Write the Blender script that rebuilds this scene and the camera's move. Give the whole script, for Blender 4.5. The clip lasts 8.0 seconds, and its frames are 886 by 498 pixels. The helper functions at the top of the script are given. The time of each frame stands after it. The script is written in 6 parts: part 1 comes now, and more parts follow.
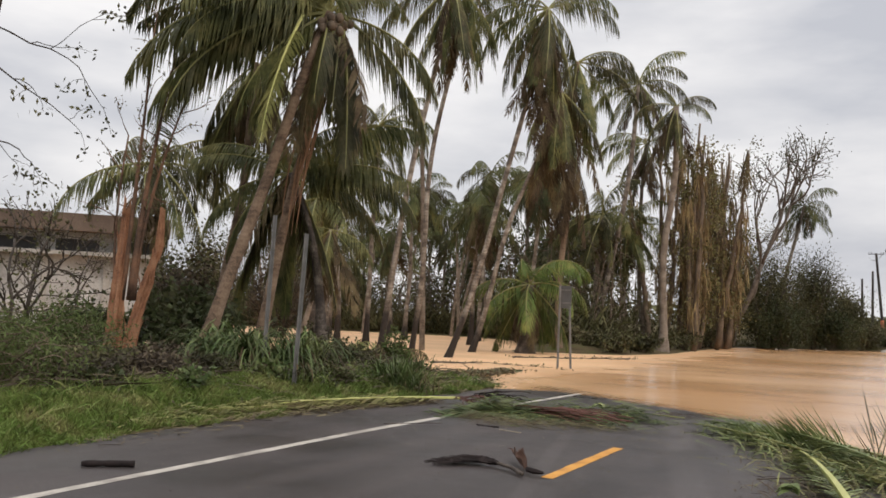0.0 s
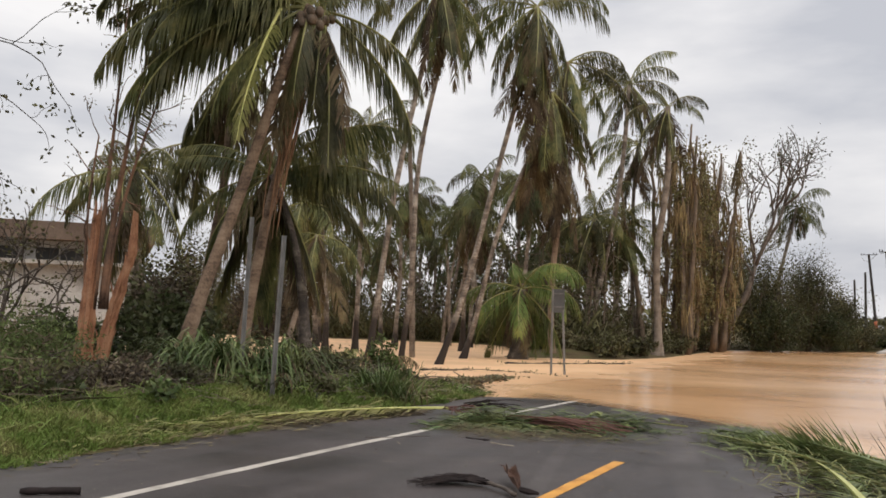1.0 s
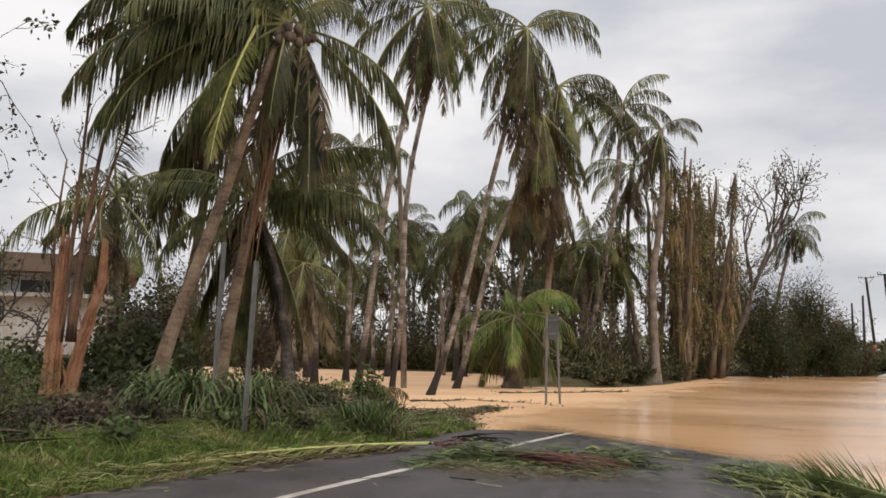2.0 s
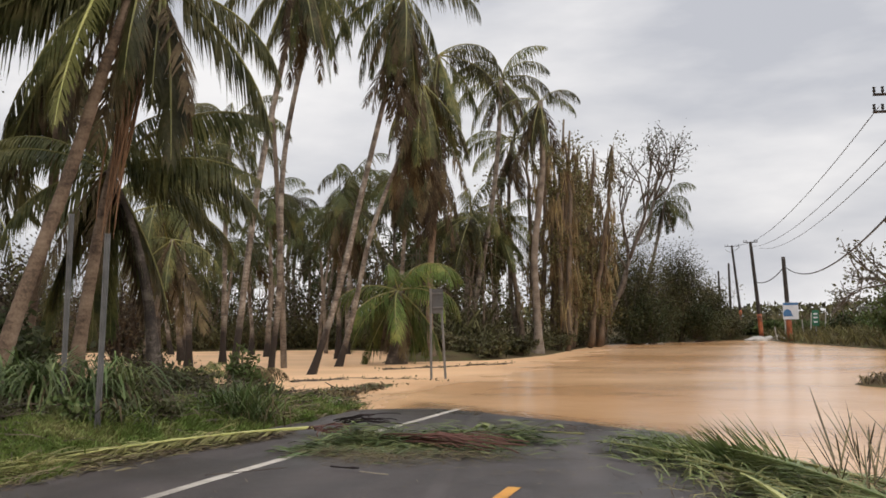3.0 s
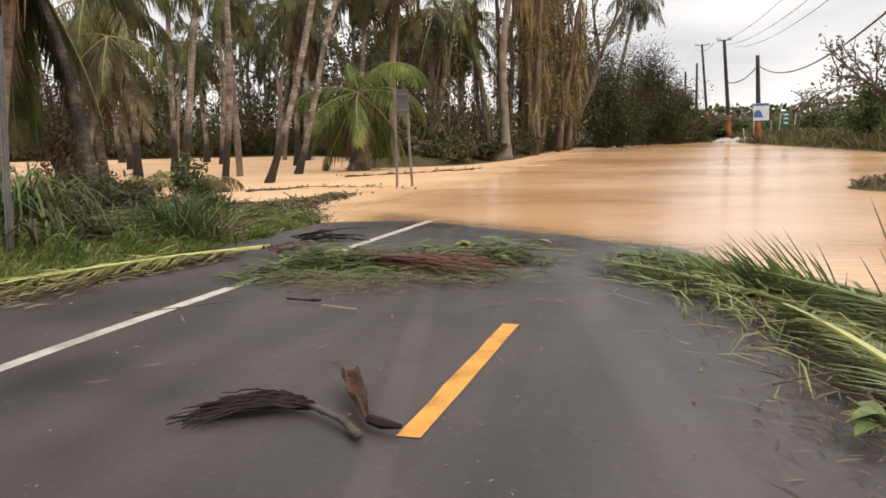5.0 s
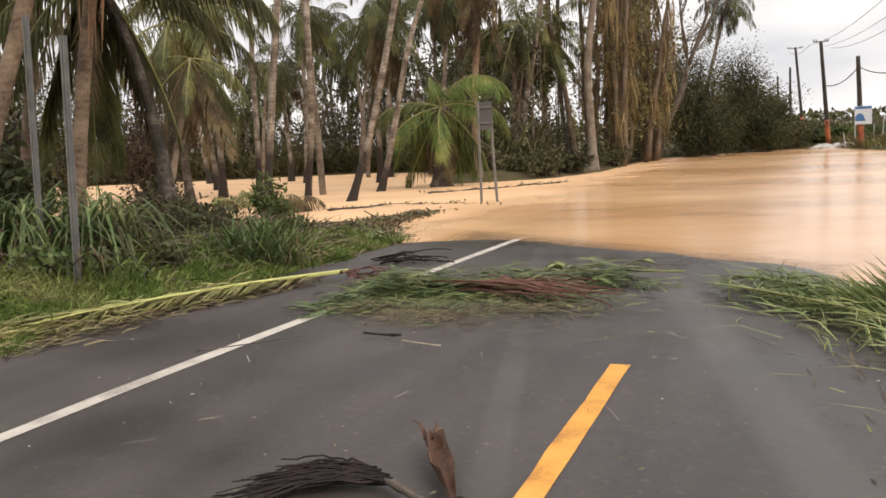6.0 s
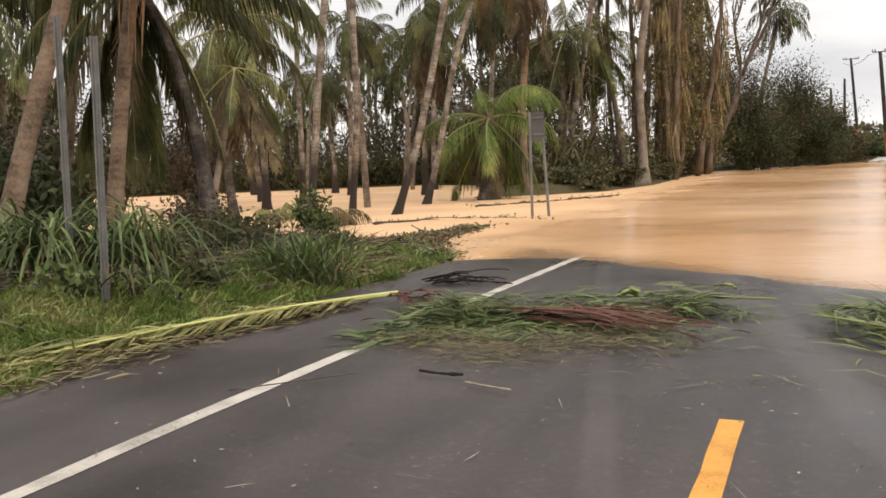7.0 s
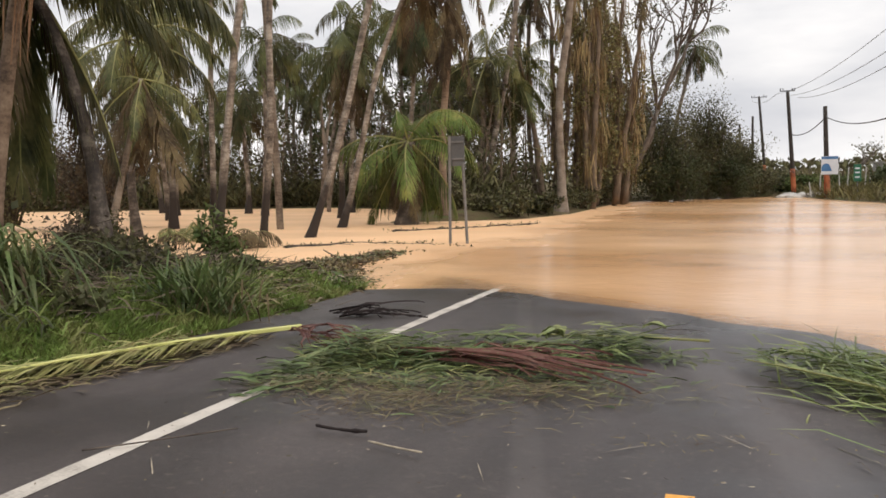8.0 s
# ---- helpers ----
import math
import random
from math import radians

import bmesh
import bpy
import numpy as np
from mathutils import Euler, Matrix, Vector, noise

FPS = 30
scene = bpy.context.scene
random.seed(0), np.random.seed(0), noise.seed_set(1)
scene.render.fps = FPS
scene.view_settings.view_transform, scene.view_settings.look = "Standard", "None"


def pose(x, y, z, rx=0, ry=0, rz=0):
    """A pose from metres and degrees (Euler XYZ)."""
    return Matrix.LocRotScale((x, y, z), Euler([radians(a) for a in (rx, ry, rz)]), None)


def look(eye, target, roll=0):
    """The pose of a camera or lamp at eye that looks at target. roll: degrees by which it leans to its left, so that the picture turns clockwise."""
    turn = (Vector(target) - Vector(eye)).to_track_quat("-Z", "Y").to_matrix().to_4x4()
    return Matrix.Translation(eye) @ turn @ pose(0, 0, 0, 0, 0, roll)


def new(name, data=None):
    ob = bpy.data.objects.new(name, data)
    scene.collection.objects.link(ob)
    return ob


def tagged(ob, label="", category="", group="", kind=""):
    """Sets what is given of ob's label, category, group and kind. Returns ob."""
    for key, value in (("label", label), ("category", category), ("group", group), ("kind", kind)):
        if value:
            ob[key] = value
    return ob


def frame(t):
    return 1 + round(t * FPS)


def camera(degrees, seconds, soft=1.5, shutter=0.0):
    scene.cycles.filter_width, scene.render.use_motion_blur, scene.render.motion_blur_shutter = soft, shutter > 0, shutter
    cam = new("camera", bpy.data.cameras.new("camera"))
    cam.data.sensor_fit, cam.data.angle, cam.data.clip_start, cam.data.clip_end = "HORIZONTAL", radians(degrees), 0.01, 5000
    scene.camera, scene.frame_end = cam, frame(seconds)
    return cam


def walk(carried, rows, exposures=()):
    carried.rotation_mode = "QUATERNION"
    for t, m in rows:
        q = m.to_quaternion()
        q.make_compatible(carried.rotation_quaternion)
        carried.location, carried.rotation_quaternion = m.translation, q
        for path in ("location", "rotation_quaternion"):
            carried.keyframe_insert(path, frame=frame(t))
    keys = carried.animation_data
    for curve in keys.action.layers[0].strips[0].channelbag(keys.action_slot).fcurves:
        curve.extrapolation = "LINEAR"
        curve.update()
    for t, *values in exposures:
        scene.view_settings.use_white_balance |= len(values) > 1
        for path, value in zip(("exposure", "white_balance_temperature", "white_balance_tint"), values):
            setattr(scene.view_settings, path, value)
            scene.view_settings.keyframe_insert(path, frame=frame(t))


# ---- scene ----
cam = camera(53.5, 8.0, soft=1.65)
PATH = [
    (0, (-0.306, 0.474, 1.755), (-1.187, 2.263, 1.903), 2.2),
    (0.5, (-0.499, 0.959, 1.755), (-1.382, 2.746, 1.914), 2.1),
    (1, (-0.643, 1.396, 1.736), (-1.507, 3.193, 1.899), 1.5),
    (1.5, (-0.732, 1.866, 1.743), (-1.633, 3.637, 1.969), 1.3),
    (3, (-1.295, 3.44, 1.72), (-1.9, 5.338, 1.894), -1.0),
    (3.5, (-1.508, 3.903, 1.717), (-2.031, 5.833, 1.732), -1.1),
    (4, (-1.706, 4.456, 1.695), (-2.252, 6.373, 1.524), -0.3),
    (4.5, (-1.906, 4.908, 1.705), (-2.419, 6.822, 1.431), -1.2),
    (6, (-2.424, 6.317, 1.683), (-3.134, 8.172, 1.453), -3.0),
    (6.5, (-2.706, 6.812, 1.674), (-3.548, 8.613, 1.462), -3.1),
    (7, (-2.996, 7.224, 1.684), (-3.794, 9.047, 1.486), -2.8),
    (7.5, (-3.146, 7.684, 1.678), (-3.949, 9.508, 1.512), -2.5),
    (8, (-3.292, 8.128, 1.668), (-3.915, 10.023, 1.518), -1.1),
]
EXPOSURES = [(t, stops, kelvin, 13) for t, stops, kelvin in ((0.0, 0.09, 6900), (1.5, 0.09, 6900), (3.5, 0.03, 6900), (4.0, 0.06, 7000), (4.5, 0.40, 7150), (6.0, 0.47, 7200), (6.5, 0.54, 7250), (7.0, 0.46, 7250), (8.0, 0.29, 7000))]
walk(cam, [(t, look(eye, target, roll)) for t, eye, target, roll in PATH], EXPOSURES)


# ---- world and light ----
world = bpy.data.worlds.new("overcast_sky")
scene.world = world
world.use_nodes = True
wn, wl = world.node_tree.nodes, world.node_tree.links
wn.clear()
w_out = wn.new("ShaderNodeOutputWorld")
w_bg = wn.new("ShaderNodeBackground")
w_sky = wn.new("ShaderNodeTexSky")
w_sky.sky_type = "NISHITA"
w_sky.sun_disc = False
w_sky.sun_elevation = radians(48)
w_sky.sun_rotation = radians(120)
w_sky.air_density, w_sky.dust_density = 1.5, 4.0
w_dim = wn.new("ShaderNodeVectorMath")
w_dim.operation = "SCALE"
w_dim.inputs["Scale"].default_value = 0.10
w_geo = wn.new("ShaderNodeTexCoord")
w_map = wn.new("ShaderNodeMapping")
w_map.inputs["Scale"].default_value = (1.0, 1.0, 3.2)
w_noise = wn.new("ShaderNodeTexNoise")
w_noise.inputs["Scale"].default_value = 2.8
w_noise.inputs["Detail"].default_value = 6.0
w_noise.inputs["Roughness"].default_value = 0.5
w_ramp = wn.new("ShaderNodeValToRGB")
w_ramp.color_ramp.elements[0].position = 0.36
w_ramp.color_ramp.elements[0].color = (0.53, 0.572, 0.645, 1)
w_ramp.color_ramp.elements[1].position = 0.64
w_ramp.color_ramp.elements[1].color = (0.89, 0.92, 0.955, 1)
w_mix = wn.new("ShaderNodeMix")
w_mix.data_type = "RGBA"
w_mix.inputs["Factor"].default_value = 0.94
wl.new(w_geo.outputs["Generated"], w_map.inputs["Vector"])
wl.new(w_map.outputs["Vector"], w_noise.inputs["Vector"])
wl.new(w_noise.outputs["Fac"], w_ramp.inputs["Fac"])
wl.new(w_sky.outputs["Color"], w_dim.inputs[0])
wl.new(w_dim.outputs["Vector"], w_mix.inputs["A"])
wl.new(w_ramp.outputs["Color"], w_mix.inputs["B"])
wl.new(w_mix.outputs["Result"], w_bg.inputs["Color"])
# an overcast sky is brighter towards the zenith
w_sep = wn.new("ShaderNodeSeparateXYZ")
w_rise = wn.new("ShaderNodeMapRange")
w_rise.interpolation_type = "SMOOTHSTEP"
w_rise.inputs["From Min"].default_value, w_rise.inputs["From Max"].default_value = 0.30, 0.95
w_rise.inputs["To Min"].default_value, w_rise.inputs["To Max"].default_value = 1.0, 1.65
wl.new(w_geo.outputs["Generated"], w_sep.inputs[0])
wl.new(w_sep.outputs["Z"], w_rise.inputs["Value"])
wl.new(w_rise.outputs["Result"], w_bg.inputs["Strength"])
wl.new(w_bg.outputs["Background"], w_out.inputs["Surface"])

sun = new("sun", bpy.data.lights.new("sun", "SUN"))
sun.data.energy = 1.1
sun.data.angle = radians(25)
sun.data.color = (1.0, 0.97, 0.92)
sun.matrix_world = look((20, -12, 26), (0, 0, 0))


# ---- materials ----
def material(name, colours, rough=0.7, scale=6.0, fine=40.0, bump=0.15, depth=0.02, spread=0.0, island=False, through_light=0.0, bands=0.0, gloss=0.5, wet=0.0):
    """Two noises mix two or three colours; spread varies each piece; bands draws rings along z; through_light lets leaves glow."""
    m = bpy.data.materials.new(name)
    m.use_nodes = True
    n, l = m.node_tree.nodes, m.node_tree.links
    bsdf = n["Principled BSDF"]
    out = n["Material Output"]
    geo = n.new("ShaderNodeNewGeometry")
    big = n.new("ShaderNodeTexNoise")
    big.inputs["Scale"].default_value = scale
    big.inputs["Detail"].default_value = 5
    small = n.new("ShaderNodeTexNoise")
    small.inputs["Scale"].default_value = fine
    small.inputs["Detail"].default_value = 4
    l.new(geo.outputs["Position"], big.inputs["Vector"])
    l.new(geo.outputs["Position"], small.inputs["Vector"])
    add = n.new("ShaderNodeMath")
    add.operation = "MULTIPLY_ADD"
    add.inputs[1].default_value = 0.45
    l.new(small.outputs["Fac"], add.inputs[0])
    l.new(big.outputs["Fac"], add.inputs[2])
    ramp = n.new("ShaderNodeValToRGB")
    els = ramp.color_ramp.elements
    els[0].position, els[-1].position = 0.50, 0.95
    els[0].color, els[-1].color = (*colours[0], 1), (*colours[-1], 1)
    for i, c in enumerate(colours[1:-1]):
        e = els.new(0.50 + 0.45 * (i + 1) / (len(colours) - 1))
        e.color = (*c, 1)
    level = add.outputs[0]
    if bands:
        sep = n.new("ShaderNodeSeparateXYZ")
        l.new(geo.outputs["Position"], sep.inputs[0])
        wave = n.new("ShaderNodeMath")
        wave.operation = "SINE"
        freq = n.new("ShaderNodeMath")
        freq.operation = "MULTIPLY"
        freq.inputs[1].default_value = bands
        uneven = n.new("ShaderNodeMath")
        uneven.operation = "MULTIPLY_ADD"
        uneven.inputs[1].default_value = 0.35
        l.new(big.outputs["Fac"], uneven.inputs[0])
        l.new(sep.outputs["Z"], uneven.inputs[2])
        l.new(uneven.outputs[0], freq.inputs[0])
        l.new(freq.outputs[0], wave.inputs[0])
        mix_band = n.new("ShaderNodeMath")
        mix_band.operation = "MULTIPLY_ADD"
        mix_band.inputs[1].default_value = 0.032
        l.new(wave.outputs[0], mix_band.inputs[0])
        l.new(level, mix_band.inputs[2])
        level = mix_band.outputs[0]
    l.new(level, ramp.inputs["Fac"])
    colour = ramp.outputs["Color"]
    if spread:
        hsv = n.new("ShaderNodeHueSaturation")
        span = n.new("ShaderNodeMapRange")
        span.inputs["To Min"].default_value, span.inputs["To Max"].default_value = 1 - spread, 1 + spread
        if island:
            l.new(geo.outputs["Random Per Island"], span.inputs["Value"])
        else:
            info = n.new("ShaderNodeObjectInfo")
            l.new(info.outputs["Random"], span.inputs["Value"])
        l.new(span.outputs["Result"], hsv.inputs["Value"])
        hue = n.new("ShaderNodeMapRange")
        hue.inputs["To Min"].default_value, hue.inputs["To Max"].default_value = 0.5 - 0.035 * spread, 0.5 + 0.05 * spread
        l.new(span.inputs["Value"].links[0].from_socket, hue.inputs["Value"])
        l.new(hue.outputs["Result"], hsv.inputs["Hue"])
        l.new(colour, hsv.inputs["Color"])
        colour = hsv.outputs["Color"]
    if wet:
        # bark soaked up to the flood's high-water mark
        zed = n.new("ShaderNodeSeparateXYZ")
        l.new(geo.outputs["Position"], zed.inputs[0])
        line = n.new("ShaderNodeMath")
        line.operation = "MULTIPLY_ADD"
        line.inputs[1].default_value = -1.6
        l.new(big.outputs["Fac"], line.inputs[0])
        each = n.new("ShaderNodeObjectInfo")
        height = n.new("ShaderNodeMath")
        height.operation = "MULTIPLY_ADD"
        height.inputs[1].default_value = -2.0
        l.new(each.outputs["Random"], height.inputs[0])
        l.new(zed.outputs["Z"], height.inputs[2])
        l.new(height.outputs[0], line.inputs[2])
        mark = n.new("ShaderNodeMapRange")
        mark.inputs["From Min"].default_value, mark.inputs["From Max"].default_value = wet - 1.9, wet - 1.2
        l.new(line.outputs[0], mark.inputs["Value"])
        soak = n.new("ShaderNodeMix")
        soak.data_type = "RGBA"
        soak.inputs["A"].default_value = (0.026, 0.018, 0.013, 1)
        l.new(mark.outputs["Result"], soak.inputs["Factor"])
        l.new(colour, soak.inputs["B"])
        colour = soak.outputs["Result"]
    l.new(colour, bsdf.inputs["Base Color"])
    bsdf.inputs["Roughness"].default_value = rough
    bsdf.inputs["Specular IOR Level"].default_value = gloss
    if bump:
        b = n.new("ShaderNodeBump")
        b.inputs["Strength"].default_value = bump
        b.inputs["Distance"].default_value = depth
        l.new(add.outputs[0], b.inputs["Height"])
        l.new(b.outputs["Normal"], bsdf.inputs["Normal"])
    if through_light:
        tr = n.new("ShaderNodeBsdfTranslucent")
        l.new(colour, tr.inputs["Color"])
        mx = n.new("ShaderNodeMixShader")
        mx.inputs["Fac"].default_value = through_light
        l.new(bsdf.outputs["BSDF"], mx.inputs[1])
        l.new(tr.outputs["BSDF"], mx.inputs[2])
        l.new(mx.outputs["Shader"], out.inputs["Surface"])
    return m


M_SOIL = material("soil", [(0.05, 0.035, 0.02), (0.10, 0.075, 0.04), (0.06, 0.085, 0.025)], 0.95, 0.8, 14, 0.5, 0.05, gloss=0.1)
M_FROND = material("palm_frond_green", [(0.036, 0.043, 0.016), (0.092, 0.095, 0.034), (0.19, 0.165, 0.065)], 0.5, 1.2, 9, 0, spread=0.45, through_light=0.30, gloss=0.26)
M_FROND_FAR = material("palm_frond_dark_green", [(0.038, 0.048, 0.018), (0.090, 0.096, 0.038), (0.155, 0.135, 0.055)], 0.6, 0.6, 5, 0, spread=0.5, through_light=0.30, gloss=0.22)
M_FROND_DEAD = material("palm_frond_brown", [(0.042, 0.030, 0.018), (0.095, 0.066, 0.036), (0.155, 0.115, 0.062)], 0.75, 1.5, 10, 0, spread=0.35, through_light=0.12, gloss=0.22)
M_RACHIS = material("frond_midrib", [(0.16, 0.16, 0.05), (0.26, 0.24, 0.07)], 0.5, 3, 30, 0.1)
M_FALLEN = material("fallen_frond_green", [(0.075, 0.11, 0.035), (0.18, 0.215, 0.08), (0.31, 0.30, 0.13)], 0.45, 2.5, 14, 0, spread=0.35, island=True, through_light=0.15, gloss=0.22)
M_FALLEN_Y = material("fallen_frond_yellow", [(0.13, 0.14, 0.048), (0.28, 0.27, 0.105), (0.22, 0.165, 0.075)], 0.5, 2.5, 14, 0, spread=0.35, island=True, through_light=0.15, gloss=0.22)
M_FALLEN_D = material("crushed_frond_green", [(0.040, 0.062, 0.024), (0.095, 0.125, 0.05), (0.20, 0.20, 0.095)], 0.5, 2.5, 14, 0, spread=0.4, island=True, through_light=0.12, gloss=0.22)
M_BROKEN = material("yellowing_frond", [(0.11, 0.112, 0.034), (0.21, 0.20, 0.068), (0.33, 0.29, 0.12)], 0.55, 1.2, 9, 0, spread=0.2, through_light=0.3, gloss=0.26)
M_PALE = material("bleached_leaf_bits", [(0.20, 0.16, 0.11), (0.38, 0.32, 0.24)], 0.7, 5, 20, 0, spread=0.3, island=True)
M_MIDRIB_Y = material("midrib_yellow_green", [(0.42, 0.43, 0.13), (0.58, 0.56, 0.22)], 0.4, 3, 30, 0.1)
M_SHEATH = material("sheath_red_brown", [(0.034, 0.011, 0.009), (0.115, 0.034, 0.026), (0.16, 0.075, 0.052)], 0.6, 3, 40, 0.3, spread=0.3, island=True)
M_HUSK = material("dry_husk", [(0.16, 0.07, 0.03), (0.27, 0.14, 0.07)], 0.7, 3, 30, 0.3, spread=0.2, island=True)
M_TRUNK = material("palm_trunk_grey", [(0.085, 0.062, 0.045), (0.19, 0.15, 0.115), (0.27, 0.225, 0.18)], 0.85, 2.2, 22, 0.6, 0.03, bands=44.0)
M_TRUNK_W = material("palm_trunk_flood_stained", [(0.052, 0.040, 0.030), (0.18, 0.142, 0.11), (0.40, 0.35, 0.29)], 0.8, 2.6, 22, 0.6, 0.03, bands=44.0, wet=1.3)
M_TRUNK_D = material("palm_trunk_dark_wet", [(0.026, 0.019, 0.015), (0.062, 0.046, 0.035), (0.20, 0.165, 0.13)], 0.7, 2.6, 22, 0.6, 0.03, bands=40.0)
M_TRUNK_P = material("palm_trunk_brown", [(0.060, 0.036, 0.023), (0.18, 0.118, 0.076), (0.27, 0.19, 0.13)], 0.85, 2.2, 22, 0.6, 0.03, bands=44.0)
M_YOUNG = material("young_palm_frond", [(0.055, 0.085, 0.018), (0.115, 0.155, 0.042), (0.23, 0.225, 0.07)], 0.55, 1.2, 9, 0, spread=0.4, through_light=0.36, gloss=0.25)
M_BARK = material("dark_bark", [(0.03, 0.022, 0.016), (0.075, 0.058, 0.045)], 0.85, 4, 40, 0.6, 0.02)
M_BARK_G = material("grey_bark", [(0.07, 0.055, 0.042), (0.16, 0.13, 0.105)], 0.85, 4, 40, 0.6, 0.02)
M_STRIPPED = material("stripped_orange_wood", [(0.12, 0.045, 0.022), (0.29, 0.13, 0.065), (0.38, 0.21, 0.12)], 0.7, 2.4, 26, 0.5, 0.03)
M_VINE = material("dry_hanging_vine", [(0.10, 0.062, 0.034), (0.22, 0.15, 0.078), (0.36, 0.26, 0.135)], 0.8, 0.7, 6, 0, spread=0.4, island=True, through_light=0.1, gloss=0.22)
M_LIMB = material("torn_limb", [(0.05, 0.028, 0.018), (0.13, 0.07, 0.042), (0.22, 0.11, 0.06)], 0.8, 1.6, 20, 0.5, 0.03)
M_STEM = material("brown_stem", [(0.075, 0.052, 0.035), (0.20, 0.145, 0.098)], 0.85, 2, 20, 0.5, 0.03)
M_LEAF = material("shrub_leaf", [(0.024, 0.031, 0.013), (0.054, 0.064, 0.026), (0.098, 0.096, 0.044)], 0.55, 0.6, 5, 0, spread=0.45, island=True, through_light=0.2, gloss=0.22)
M_LEAF_D = material("thicket_leaf", [(0.036, 0.036, 0.017), (0.085, 0.080, 0.036), (0.15, 0.125, 0.066)], 0.6, 0.3, 3, 0, spread=0.5, island=True, through_light=0.25, gloss=0.22)
M_LEAF_Y = material("sparse_olive_leaf", [(0.085, 0.078, 0.030), (0.20, 0.168, 0.075)], 0.6, 0.6, 5, 0, spread=0.4, island=True, through_light=0.2, gloss=0.22)
M_LEAF_F = material("feathery_shrub_leaf", [(0.058, 0.082, 0.024), (0.13, 0.155, 0.052)], 0.6, 0.8, 6, 0, spread=0.4, island=True, through_light=0.25, gloss=0.22)
M_GRASS = material("verge_grass", [(0.068, 0.100, 0.022), (0.15, 0.20, 0.048), (0.26, 0.24, 0.10)], 0.6, 1.6, 7, 0, spread=0.45, island=True, through_light=0.25, gloss=0.22)
M_STRAP = material("strap_leaf_green", [(0.038, 0.062, 0.020), (0.10, 0.135, 0.045), (0.21, 0.22, 0.09)], 0.5, 1.5, 10, 0, spread=0.45, island=True, through_light=0.2, gloss=0.3)
M_BRUSH = material("dry_brush", [(0.05, 0.036, 0.022), (0.11, 0.08, 0.05)], 0.85, 1.2, 9, 0, spread=0.4, island=True)
M_LITTER = material("road_litter", [(0.06, 0.04, 0.022), (0.16, 0.115, 0.06), (0.09, 0.09, 0.04)], 0.75, 3, 20, 0, spread=0.5, island=True)
M_METAL = material("galvanised_steel", [(0.10, 0.098, 0.092), (0.20, 0.19, 0.18)], 0.55, 3, 30, 0.1)
M_SIGNBACK = material("sign_back_aluminium", [(0.08, 0.08, 0.08), (0.13, 0.125, 0.12)], 0.5, 2, 20, 0.05)
M_WHITE = material("white_road_paint", [(0.25, 0.22, 0.19), (0.46, 0.42, 0.365), (0.55, 0.50, 0.44)], 0.6, 2.5, 45, 0.2, 0.004)
M_YELLOW = material("yellow_road_paint", [(0.36, 0.15, 0.025), (0.62, 0.28, 0.045), (0.68, 0.34, 0.06)], 0.6, 3, 45, 0.2, 0.004)
M_ORANGE = material("orange_painted_wood", [(0.045, 0.020, 0.012), (0.32, 0.085, 0.03), (0.42, 0.125, 0.05)], 0.7, 2, 20, 0.3)
M_POLE = material("creosoted_pole", [(0.022, 0.017, 0.014), (0.05, 0.04, 0.033)], 0.85, 3, 30, 0.4, 0.02)
M_CABLE = material("black_cable", [(0.012, 0.012, 0.012), (0.02, 0.02, 0.02)], 0.6, 3, 30, 0)
M_CONCRETE = material("stained_concrete", [(0.20, 0.18, 0.16), (0.34, 0.32, 0.29), (0.42, 0.40, 0.37)], 0.85, 0.5, 6, 0.3, 0.02)
M_WALLWHITE = material("weathered_white_wall", [(0.22, 0.21, 0.195), (0.36, 0.35, 0.335), (0.46, 0.455, 0.44)], 0.85, 0.5, 8, 0.1)
M_FASCIA = material("brown_roof_fascia", [(0.09, 0.06, 0.045), (0.16, 0.115, 0.085)], 0.8, 0.6, 8, 0.2)
M_DARK = material("dark_opening", [(0.015, 0.014, 0.013), (0.03, 0.028, 0.026)], 0.6, 2, 10, 0)
M_SIGN_W = material("white_sign_face", [(0.60, 0.62, 0.66), (0.72, 0.74, 0.77)], 0.5, 2, 20, 0)
M_SIGN_B = material("blue_sign_print", [(0.04, 0.13, 0.30), (0.07, 0.20, 0.40)], 0.5, 2, 20, 0)
M_SIGN_G = material("green_sign_face", [(0.01, 0.10, 0.05), (0.02, 0.15, 0.08)], 0.5, 2, 20, 0)
M_RUBBLE = material("pale_rubble", [(0.32, 0.30, 0.27), (0.55, 0.53, 0.50)], 0.9, 2, 20, 0.4)
M_FIELD = material("dry_field_scrub", [(0.07, 0.055, 0.03), (0.13, 0.10, 0.05), (0.09, 0.09, 0.04)], 0.9, 0.05, 0.8, 0, spread=0.4, island=True)
M_SPATHE = material("dark_dry_spathe", [(0.035, 0.015, 0.009), (0.10, 0.045, 0.025), (0.15, 0.075, 0.045)], 0.75, 9, 60, 0.7)
M_BLACK = material("dark_fibre", [(0.010, 0.007, 0.007), (0.032, 0.022, 0.020)], 0.75, 5, 40, 0.2, gloss=0.2)
M_STALK = material("grey_stalk", [(0.03, 0.02, 0.016), (0.11, 0.085, 0.065)], 0.7, 6, 50, 0.4)


